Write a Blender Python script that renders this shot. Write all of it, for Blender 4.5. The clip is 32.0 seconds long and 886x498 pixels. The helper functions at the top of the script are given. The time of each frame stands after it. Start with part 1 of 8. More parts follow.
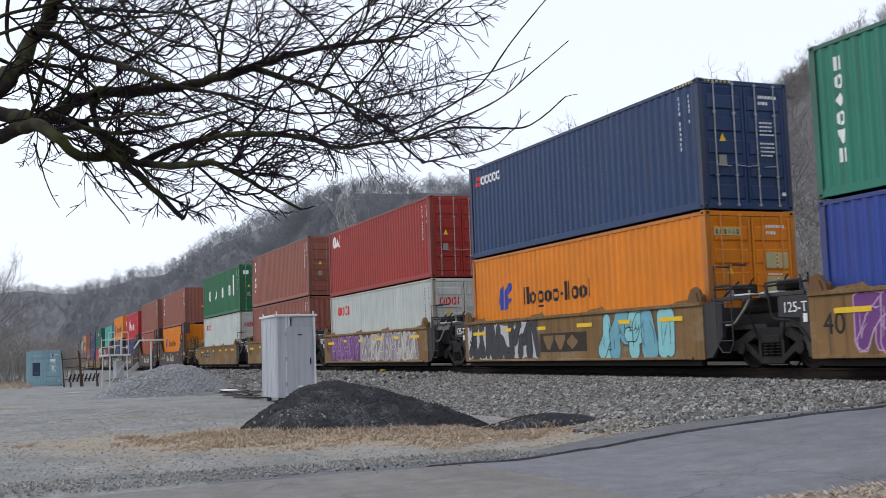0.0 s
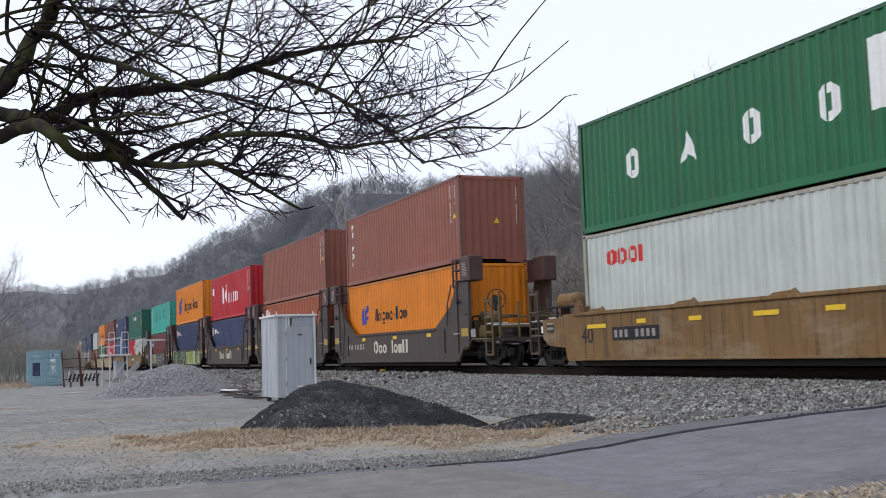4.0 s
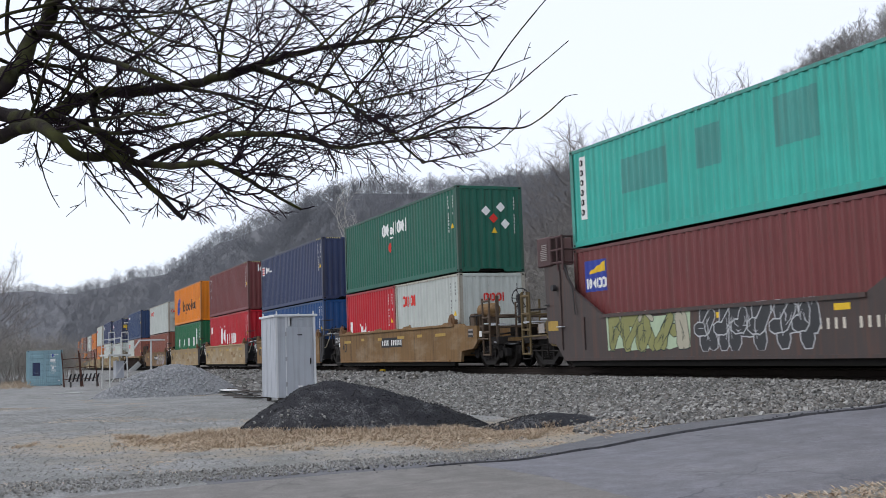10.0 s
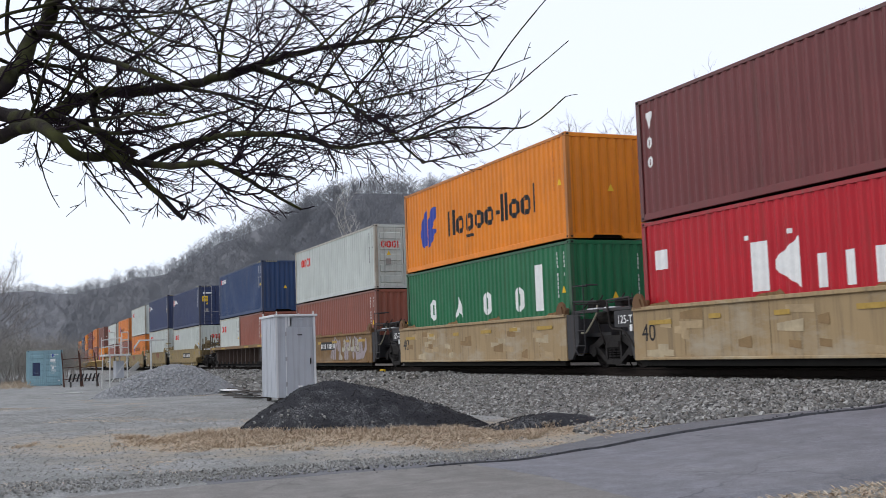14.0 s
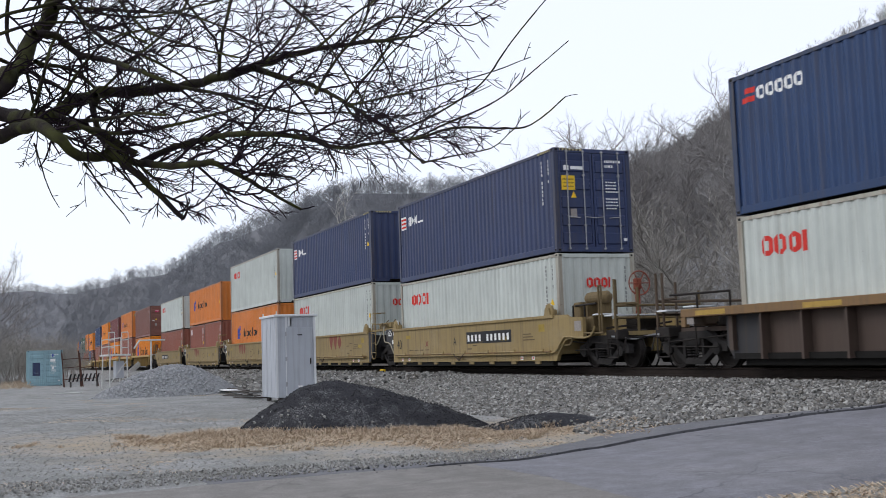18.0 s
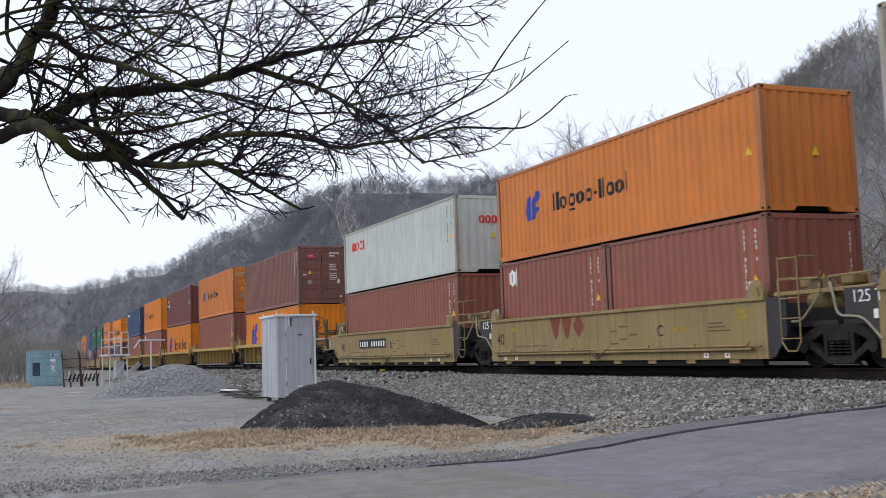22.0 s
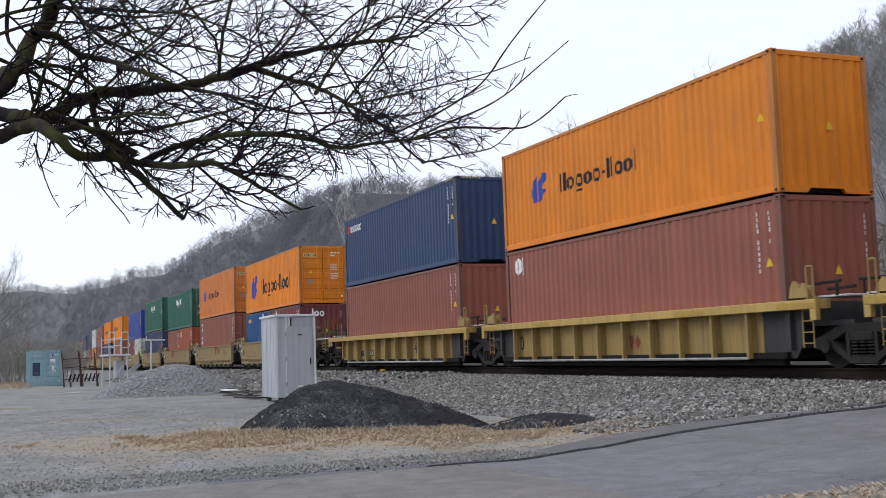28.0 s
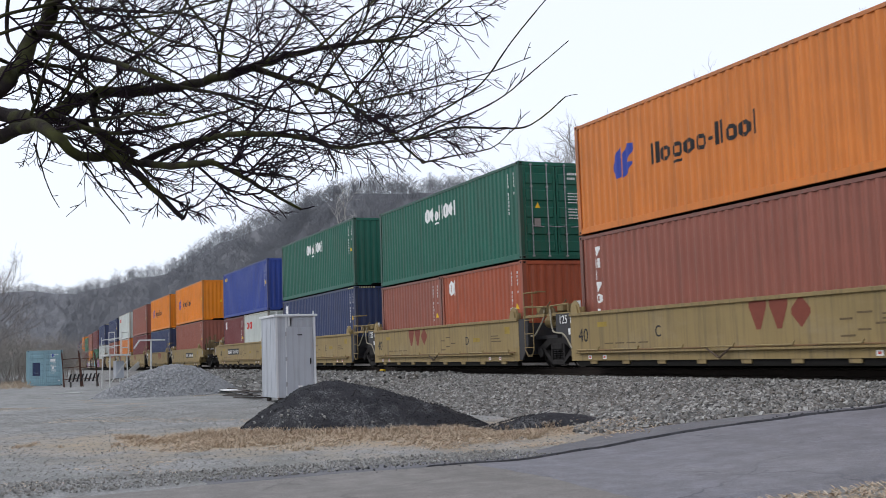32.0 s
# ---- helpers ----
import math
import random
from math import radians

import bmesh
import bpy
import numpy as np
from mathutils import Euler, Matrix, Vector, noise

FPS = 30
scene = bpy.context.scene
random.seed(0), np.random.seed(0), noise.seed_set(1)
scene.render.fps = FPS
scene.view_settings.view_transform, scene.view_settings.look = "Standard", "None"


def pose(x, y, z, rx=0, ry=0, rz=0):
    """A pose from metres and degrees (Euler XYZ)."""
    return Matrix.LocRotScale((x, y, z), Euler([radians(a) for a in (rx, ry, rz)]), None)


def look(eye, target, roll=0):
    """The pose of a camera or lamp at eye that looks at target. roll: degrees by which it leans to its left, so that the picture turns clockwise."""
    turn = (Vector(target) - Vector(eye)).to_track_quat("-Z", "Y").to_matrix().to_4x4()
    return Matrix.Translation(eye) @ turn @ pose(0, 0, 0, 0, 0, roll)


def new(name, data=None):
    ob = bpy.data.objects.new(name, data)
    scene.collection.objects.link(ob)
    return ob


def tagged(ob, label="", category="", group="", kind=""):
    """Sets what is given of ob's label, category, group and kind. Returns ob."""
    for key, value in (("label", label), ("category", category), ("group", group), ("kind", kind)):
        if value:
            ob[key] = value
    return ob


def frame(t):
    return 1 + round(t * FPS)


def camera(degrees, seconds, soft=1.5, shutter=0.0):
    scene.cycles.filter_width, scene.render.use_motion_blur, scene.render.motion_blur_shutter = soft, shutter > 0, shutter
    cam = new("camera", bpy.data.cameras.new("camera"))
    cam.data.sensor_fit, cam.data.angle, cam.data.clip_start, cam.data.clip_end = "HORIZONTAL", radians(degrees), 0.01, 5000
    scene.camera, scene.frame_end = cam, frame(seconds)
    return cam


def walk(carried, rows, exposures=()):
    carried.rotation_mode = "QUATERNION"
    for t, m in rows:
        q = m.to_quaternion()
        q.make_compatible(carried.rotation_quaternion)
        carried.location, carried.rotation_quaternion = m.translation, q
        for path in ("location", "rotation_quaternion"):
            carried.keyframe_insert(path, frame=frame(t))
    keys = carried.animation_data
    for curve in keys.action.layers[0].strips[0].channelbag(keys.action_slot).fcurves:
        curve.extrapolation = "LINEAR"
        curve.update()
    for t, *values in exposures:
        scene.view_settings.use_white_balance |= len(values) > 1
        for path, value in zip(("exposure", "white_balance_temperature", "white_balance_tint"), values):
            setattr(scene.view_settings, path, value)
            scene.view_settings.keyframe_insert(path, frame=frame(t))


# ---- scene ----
# the viewer stands still beside the yard, looking up the line
cam = camera(44.79, 32.0, soft=0.8, shutter=0.1)
EYE = (0.0, 0.0, 1.30)
VIEW = Matrix.Translation(EYE) @ pose(0, 0, 0, 90 + 5.386, 0, 67.013) @ pose(0, 0, 0, 0, 0, -1.953)
walk(cam, [(0.0, VIEW), (32.0, VIEW)])

# ---- overcast daylight ----
SUN_UP, SUN_AZ = radians(40), radians(205)
world = bpy.data.worlds.new("overcast_sky")
scene.world = world
world.use_nodes = True
wn, wl = world.node_tree.nodes, world.node_tree.links
sky = wn.new("ShaderNodeTexSky")
sky.sky_type, sky.sun_disc = "NISHITA", False
sky.sun_elevation, sky.sun_rotation = SUN_UP, SUN_AZ
cloud = wn.new("ShaderNodeMix")
cloud.data_type = "RGBA"
cloud.inputs["Factor"].default_value = 0.83
cloud.inputs["B"].default_value = (8.65, 9.15, 10.3, 1)
wl.new(sky.outputs[0], cloud.inputs["A"])
wl.new(cloud.outputs["Result"], wn["Background"].inputs["Color"])
wn["Background"].inputs["Strength"].default_value = 0.1225

sun = new("sun", bpy.data.lights.new("sun", "SUN"))
sun.data.energy, sun.data.angle, sun.data.color = 0.9, radians(25), (1.0, 0.97, 0.92)
sun.matrix_world = look((0, 0, 60), (60 * math.sin(SUN_AZ) * -1, 60 * math.cos(SUN_AZ) * -1, 60 - 60 * math.tan(SUN_UP)))

# ---- materials ----
def nodes_of(name, rough=0.6, metal=0.0):
    m = bpy.data.materials.new(name)
    m.use_nodes = True
    n, l = m.node_tree.nodes, m.node_tree.links
    b = n["Principled BSDF"]
    b.inputs["Roughness"].default_value, b.inputs["Metallic"].default_value = rough, metal
    b.inputs["Specular IOR Level"].default_value = 0.3
    return m, n, l, b


def noise_of(n, l, scale, detail=4.0, rough=0.6, stretch=None, space="Object"):
    tc = n.new("ShaderNodeTexCoord")
    t = n.new("ShaderNodeTexNoise")
    t.inputs["Scale"].default_value, t.inputs["Detail"].default_value, t.inputs["Roughness"].default_value = scale, detail, rough
    if stretch:
        mp = n.new("ShaderNodeMapping")
        mp.inputs["Scale"].default_value = stretch
        l.new(tc.outputs[space], mp.inputs["Vector"])
        l.new(mp.outputs["Vector"], t.inputs["Vector"])
    else:
        l.new(tc.outputs[space], t.inputs["Vector"])
    return t.outputs["Fac"]


def ramp_of(n, l, fac, lo, hi):
    r = n.new("ShaderNodeMapRange")
    r.inputs["From Min"].default_value, r.inputs["From Max"].default_value = lo, hi
    l.new(fac, r.inputs["Value"])
    return r.outputs["Result"]


def mix_of(n, l, fac, a, b, how="MIX"):
    m = n.new("ShaderNodeMix")
    m.data_type, m.blend_type = "RGBA", how
    for sock, v in (("Factor", fac), ("A", a), ("B", b)):
        if isinstance(v, (int, float)):
            m.inputs[sock].default_value = v
        elif isinstance(v, (tuple, list)):
            m.inputs[sock].default_value = (*v[:3], 1)
        else:
            l.new(v, m.inputs[sock])
    return m.outputs["Result"]


def bump_of(n, l, b, fac, strength, dist):
    k = n.new("ShaderNodeBump")
    k.inputs["Strength"].default_value, k.inputs["Distance"].default_value = strength, dist
    l.new(fac, k.inputs["Height"])
    l.new(k.outputs["Normal"], b.inputs["Normal"])


def shade(c, k):
    return tuple(min(1.0, v * k) for v in c)


def rich(c):
    """The full pigment under the sheen of the sky."""
    m = sum(c) / 3
    return tuple(max(0.004, (m + (v - m) * 1.10) * 0.96) for v in c)


def painted(name, col, dirt=0.35, rust=0.2, rough=0.5, streak=True, dirt_col=(0.09, 0.07, 0.05), scuff=0.0, gloss=0.45):
    """Weathered paint on steel: fading, run-down streaks, grime and rust specks."""
    m, n, l, b = nodes_of(name, rough)
    b.inputs["Specular IOR Level"].default_value = gloss
    info = n.new("ShaderNodeObjectInfo")
    fade = ramp_of(n, l, noise_of(n, l, 0.7, 3), 0.3, 0.75)
    c = mix_of(n, l, fade, shade(col, 0.86), shade(col, 1.1))
    if streak:
        st = ramp_of(n, l, noise_of(n, l, 3.0, 5, 0.7, (3.2, 3.2, 0.12)), 0.48, 0.74)
        k = n.new("ShaderNodeMath")
        k.operation = "MULTIPLY"
        k.inputs[1].default_value = dirt
        l.new(st, k.inputs[0])
        c = mix_of(n, l, k.outputs[0], c, dirt_col)
    if scuff > 0:
        sc = ramp_of(n, l, noise_of(n, l, 1.1, 6, 0.7, (0.5, 1.0, 1.3)), 0.50, 0.68)
        q = n.new("ShaderNodeMath")
        q.operation = "MULTIPLY"
        q.inputs[1].default_value = scuff
        l.new(sc, q.inputs[0])
        c = mix_of(n, l, q.outputs[0], c, (0.42, 0.36, 0.27))
    if rust > 0:
        rs = ramp_of(n, l, noise_of(n, l, 9.0, 6, 0.75), 0.69 - 0.08 * rust, 0.76)
        c = mix_of(n, l, rs, c, (0.13, 0.055, 0.03))
    vary = n.new("ShaderNodeHueSaturation")
    vr = n.new("ShaderNodeMapRange")
    vr.inputs["To Min"].default_value, vr.inputs["To Max"].default_value = 0.93, 1.07
    l.new(info.outputs["Random"], vr.inputs["Value"])
    l.new(vr.outputs["Result"], vary.inputs["Value"])
    l.new(c, vary.inputs["Color"])
    l.new(vary.outputs["Color"], b.inputs["Base Color"])
    bump_of(n, l, b, noise_of(n, l, 30.0, 3), 0.12, 0.01)
    return m


def plain(name, col, rough=0.7, metal=0.0, vary=0.25, scale=8.0, bump=0.2):
    """A one-coloured surface with grain at two scales."""
    m, n, l, b = nodes_of(name, rough, metal)
    f = ramp_of(n, l, noise_of(n, l, scale, 6, 0.65), 0.3, 0.7)
    g = ramp_of(n, l, noise_of(n, l, scale * 0.13, 3), 0.3, 0.7)
    c = mix_of(n, l, f, shade(col, 1 - vary), shade(col, 1 + vary))
    c = mix_of(n, l, mix_of(n, l, g, (0, 0, 0), (0.5, 0.5, 0.5)), c, shade(col, 1 - vary * 0.6))
    l.new(c, b.inputs["Base Color"])
    if bump:
        bump_of(n, l, b, noise_of(n, l, scale * 4, 4), bump, 0.01)
    if max(col) < 0.05:
        b.inputs["Specular IOR Level"].default_value = 0.2
    return m


def island(name, cols, rough=0.8, grain=20.0):
    """Loose pieces joined in one mesh: each piece takes its own tone."""
    m, n, l, b = nodes_of(name, rough)
    geo = n.new("ShaderNodeNewGeometry")
    r = n.new("ShaderNodeValToRGB")
    while len(r.color_ramp.elements) < len(cols):
        r.color_ramp.elements.new(0.5)
    for i, c in enumerate(cols):
        r.color_ramp.elements[i].position = i / (len(cols) - 1)
        r.color_ramp.elements[i].color = (*c, 1)
    l.new(geo.outputs["Random Per Island"], r.inputs["Fac"])
    f = ramp_of(n, l, noise_of(n, l, grain, 4), 0.25, 0.75)
    c = mix_of(n, l, f, (0.72, 0.72, 0.72), (1.15, 1.15, 1.15))
    l.new(mix_of(n, l, 1.0, r.outputs["Color"], c, "MULTIPLY"), b.inputs["Base Color"])
    return m


PAINT = {
    "navy": (0.034, 0.048, 0.112), "seaco": (0.021, 0.047, 0.120), "blue": (0.018, 0.075, 0.220),
    "orange": (0.72, 0.232, 0.017), "faded": (0.62, 0.205, 0.055), "maroon": (0.165, 0.044, 0.044),
    "brown": (0.275, 0.098, 0.070), "red": (0.47, 0.020, 0.032), "brick": (0.32, 0.036, 0.028),
    "rust": (0.40, 0.105, 0.055), "white": (0.55, 0.58, 0.545), "green": (0.015, 0.135, 0.056),
    "pine": (0.014, 0.110, 0.074), "jade": (0.030, 0.185, 0.125), "umber": (0.205, 0.088, 0.070), "teal": (0.060, 0.400, 0.330), "cobalt": (0.035, 0.065, 0.28),
}
POST = {k: painted("post_" + k, shade(c, 0.72), 0.75, 1.0) for k, c in PAINT.items()}
POST["white"] = painted("post_rust_stained", (0.38, 0.36, 0.30), 0.75, 1.3, dirt_col=(0.14, 0.075, 0.04))
BOX = {k: painted("paint_" + k, rich(c), dirt={"white": 0.24, "orange": 0.22, "faded": 0.34}.get(k, 0.38), rust=0.25 if k != "white" else 0.55, rough=0.48, gloss=0.34) for k, c in PAINT.items()}
ROD = {k: painted("rod_" + k, tuple(min(0.8, v * 1.15 + 0.03) for v in PAINT[k]), 0.5, 0.6) for k in ("orange", "faded", "brown")}
M_DARK = plain("underframe_black", (0.012, 0.011, 0.010), 0.85)
M_GREASE = plain("greasy_steel", (0.026, 0.022, 0.020), 0.8, 0.0, 0.4, 5)
M_RAIL = plain("rail_side_rust", (0.026, 0.019, 0.016), 0.85)
M_RAILTOP = plain("rail_head_steel", (0.20, 0.19, 0.18), 0.4, 0.8, 0.1)
M_ROD = plain("galvanised_rod", (0.36, 0.36, 0.37), 0.55, 0.4, 0.3)
M_WHITE = plain("marking_white", (0.80, 0.80, 0.78), 0.6, 0, 0.08)
M_NUMBER = plain("number_white", (0.60, 0.59, 0.57), 0.65, 0, 0.15)
M_BLACK = plain("marking_black", (0.022, 0.022, 0.024), 0.6, 0, 0.1)
M_PINKM = plain("marking_crimson", (0.50, 0.03, 0.10), 0.6, 0, 0.08)
M_REDM = plain("marking_red", (0.62, 0.035, 0.025), 0.6, 0, 0.08)
M_BLUEM = plain("marking_blue", (0.035, 0.060, 0.33), 0.6, 0, 0.08)
M_YELLOWM = plain("marking_yellow", (0.78, 0.50, 0.03), 0.6, 0, 0.1)
M_BROWNM = plain("marking_red_brown", (0.20, 0.050, 0.030), 0.65, 0, 0.1)
M_GREYM = plain("faded_grey_marking", (0.20, 0.20, 0.20), 0.7, 0, 0.15)
M_WOODTIE = plain("creosoted_tie", (0.040, 0.030, 0.024), 0.85)
M_PALEYELLOW = plain("faded_yellow", (0.50, 0.44, 0.22), 0.6, 0, 0.1)
M_NOTICE = plain("faded_notice", (0.30, 0.27, 0.25), 0.7, 0, 0.3, 30)

# ---- mesh helpers ----
def part(name, bm, material, parent, label=""):
    """Links a bmesh (or a ready mesh) as one mesh object under a thing or under a part."""
    if isinstance(bm, bpy.types.Mesh):
        me = bm
    else:
        me = bpy.data.meshes.new(name)
        bm.to_mesh(me)
        bm.free()
        mats = material if isinstance(material, (list, tuple)) else [material]
        for m in mats:
            me.materials.append(m)
    ob = new(name, me)
    if parent:
        ob.parent = parent
    if label:
        tagged(ob, label)
    return ob


def add_box(bm, lo, hi, bevel=0.0, mat=0):
    x0, y0, z0 = lo
    x1, y1, z1 = hi
    v = [bm.verts.new(p) for p in ((x0, y0, z0), (x1, y0, z0), (x1, y1, z0), (x0, y1, z0), (x0, y0, z1), (x1, y0, z1), (x1, y1, z1), (x0, y1, z1))]
    fs = [bm.faces.new([v[i] for i in q]) for q in ((3, 2, 1, 0), (4, 5, 6, 7), (0, 1, 5, 4), (1, 2, 6, 5), (2, 3, 7, 6), (3, 0, 4, 7))]
    for f in fs:
        f.material_index = mat
    if bevel:
        bmesh.ops.bevel(bm, geom=list({e for f in fs for e in f.edges}), offset=bevel, segments=1, affect="EDGES", clamp_overlap=True)


def box_bm(lo, hi, bevel=0.0):
    bm = bmesh.new()
    add_box(bm, lo, hi, bevel)
    return bm


def add_tube(bm, a, b, r, sides=8, r2=None):
    a, b = Vector(a), Vector(b)
    d = (b - a).normalized()
    u = d.orthogonal().normalized()
    w = d.cross(u)
    r2 = r if r2 is None else r2
    rings = []
    for p, k in ((a, r), (b, r2)):
        rings.append([bm.verts.new(p + u * (math.cos(q) * k) + w * (math.sin(q) * k)) for q in (2 * math.pi * i / sides for i in range(sides))])
    for i in range(sides):
        j = (i + 1) % sides
        bm.faces.new((rings[0][i], rings[0][j], rings[1][j], rings[1][i]))
    bm.faces.new(rings[0][::-1])
    bm.faces.new(rings[1])


def tubes_bm(pairs, r, sides=6):
    bm = bmesh.new()
    for a, b in pairs:
        add_tube(bm, a, b, r, sides)
    return bm


def add_plate(bm, pts, y0, y1):
    """An upright plate: an outline in x and z, given depth from y0 to y1."""
    f = [bm.verts.new((x, y0, z)) for x, z in pts]
    g = [bm.verts.new((x, y1, z)) for x, z in pts]
    k = len(pts)
    a, b = bm.faces.new(f), bm.faces.new(g[::-1])
    for i in range(k):
        j = (i + 1) % k
        bm.faces.new((f[j], f[i], g[i], g[j]))
    bmesh.ops.recalc_face_normals(bm, faces=bm.faces)


def plate_bm(pts, y0, y1):
    bm = bmesh.new()
    add_plate(bm, pts, y0, y1)
    return bm


def grid_mesh(name, xs, ys, fz, mat):
    verts = [(x, y, fz(x, y)) for y in ys for x in xs]
    w = len(xs)
    faces = [(j * w + i, j * w + i + 1, (j + 1) * w + i + 1, (j + 1) * w + i) for j in range(len(ys) - 1) for i in range(w - 1)]
    me = bpy.data.meshes.new(name)
    me.from_pydata(verts, [], faces)
    me.materials.append(mat)
    me.polygons.foreach_set("use_smooth", [True] * len(faces))
    me.update()
    return new(name, me)


def smooth(a, b, x):
    k = min(1.0, max(0.0, (x - a) / (b - a)))
    return k * k * (3 - 2 * k)


# ---- levels: the yard, the ballast shoulder, the crossing ramp ----
TRACK_Y = 15.455
RAIL_Z = 0.72


def bend(x):
    """How far the line swings aside as it runs off towards the hills."""
    if x > -80:
        return 0.0
    d = min(-80 - x, 260.0)
    return 0.00015 * d * d + 0.078 * max(0.0, min(-340 - x, 160.0))


def drop(x):
    """The line's slight fall in the distance."""
    return -0.004 * max(0.0, -65 - max(x, -400))


def ground_z(x, y):
    yard = -0.006 * max(0.0, -35 - x) if x > -100 else -0.39
    toe = 8.7 - 2.4 * smooth(-17, -9, x)
    crest = 0.49
    up = smooth(toe - 1.2, toe, y) * 0.04 + (crest - 0.04) * min(1.0, max(0.0, (y - toe) / (13.55 - toe)))
    bank = smooth(18.0, 22.5, y - bend(x)) * 1.0 + smooth(22.5, 40, y - bend(x)) * 0.6
    return yard * (1 - smooth(8, 13, y)) + up + bank + 0.05 * noise.noise((x * 0.25, y * 0.25, 0)) * (1 - smooth(12, 13.5, y)) + drop(x) * smooth(8, 13, y)


def span(a, b, step):
    k = max(1, round((b - a) / step))
    return [a + (b - a) * i / k for i in range(k + 1)]

# ---- ground, road, ballast, rails ----
def gravel_mat():
    m, n, l, b = nodes_of("yard_gravel", 0.9)
    big = ramp_of(n, l, noise_of(n, l, 0.22, 4), 0.35, 0.65)
    mid = ramp_of(n, l, noise_of(n, l, 2.5, 6, 0.7), 0.3, 0.7)
    vor = n.new("ShaderNodeTexVoronoi")
    tc = n.new("ShaderNodeTexCoord")
    l.new(tc.outputs["Object"], vor.inputs["Vector"])
    vor.inputs["Scale"].default_value = 38.0
    c = mix_of(n, l, big, (0.265, 0.26, 0.25), (0.31, 0.315, 0.32))
    c = mix_of(n, l, mid, c, (0.215, 0.219, 0.224))
    tone = mix_of(n, l, 0.5, (1, 1, 1), vor.outputs["Color"])
    g = n.new("ShaderNodeRGBToBW")
    l.new(vor.outputs["Color"], g.inputs[0])
    t = ramp_of(n, l, g.outputs[0], 0.0, 1.0)
    c = mix_of(n, l, t, mix_of(n, l, 1.0, c, (0.62, 0.62, 0.64), "MULTIPLY"), mix_of(n, l, 1.0, c, (1.25, 1.24, 1.2), "MULTIPLY"))
    patch = ramp_of(n, l, noise_of(n, l, 0.75, 8, 0.78), 0.40, 0.60)
    c = mix_of(n, l, 1.0, c, mix_of(n, l, patch, (0.74, 0.75, 0.72), (1.14, 1.13, 1.12)), "MULTIPLY")
    sp = ramp_of(n, l, noise_of(n, l, 70.0, 4, 0.85), 0.3, 0.7)
    c = mix_of(n, l, 1.0, c, mix_of(n, l, sp, (0.62, 0.62, 0.64), (1.32, 1.31, 1.28)), "MULTIPLY")
    # matted dead grass and tan dirt worn into the gravel beside the heaps
    mp = n.new("ShaderNodeMapping")
    mp.vector_type = "TEXTURE"
    mp.inputs["Location"].default_value = (-16.6, 4.9, 0)
    mp.inputs["Rotation"].default_value = (0, 0, math.radians(56))
    mp.inputs["Scale"].default_value = (6.8, 3.3, 8)
    far = n.new("ShaderNodeVectorMath")
    far.operation = "LENGTH"
    l.new(tc.outputs["Object"], mp.inputs["Vector"])
    l.new(mp.outputs["Vector"], far.inputs[0])
    ragged = n.new("ShaderNodeMath")
    ragged.operation = "MULTIPLY_ADD"
    ragged.inputs[1].default_value = 2.2
    l.new(noise_of(n, l, 0.9, 7, 0.72), ragged.inputs[0])
    l.new(far.outputs["Value"], ragged.inputs[2])
    mat_fac = ramp_of(n, l, ragged.outputs[0], 2.2, 1.35)
    straw = mix_of(n, l, sp, (0.23, 0.18, 0.125), (0.44, 0.355, 0.25))
    c = mix_of(n, l, mat_fac, c, straw)
    dark = ramp_of(n, l, noise_of(n, l, 1.3, 6, 0.7, (1.0, 1.6, 1.0)), 0.54, 0.70)
    c = mix_of(n, l, mix_of(n, l, dark, (0, 0, 0), (0.45, 0.45, 0.45)), c, (0.145, 0.135, 0.115))
    l.new(c, b.inputs["Base Color"])
    bump_of(n, l, b, vor.outputs["Distance"], 0.35, 0.02)
    return m


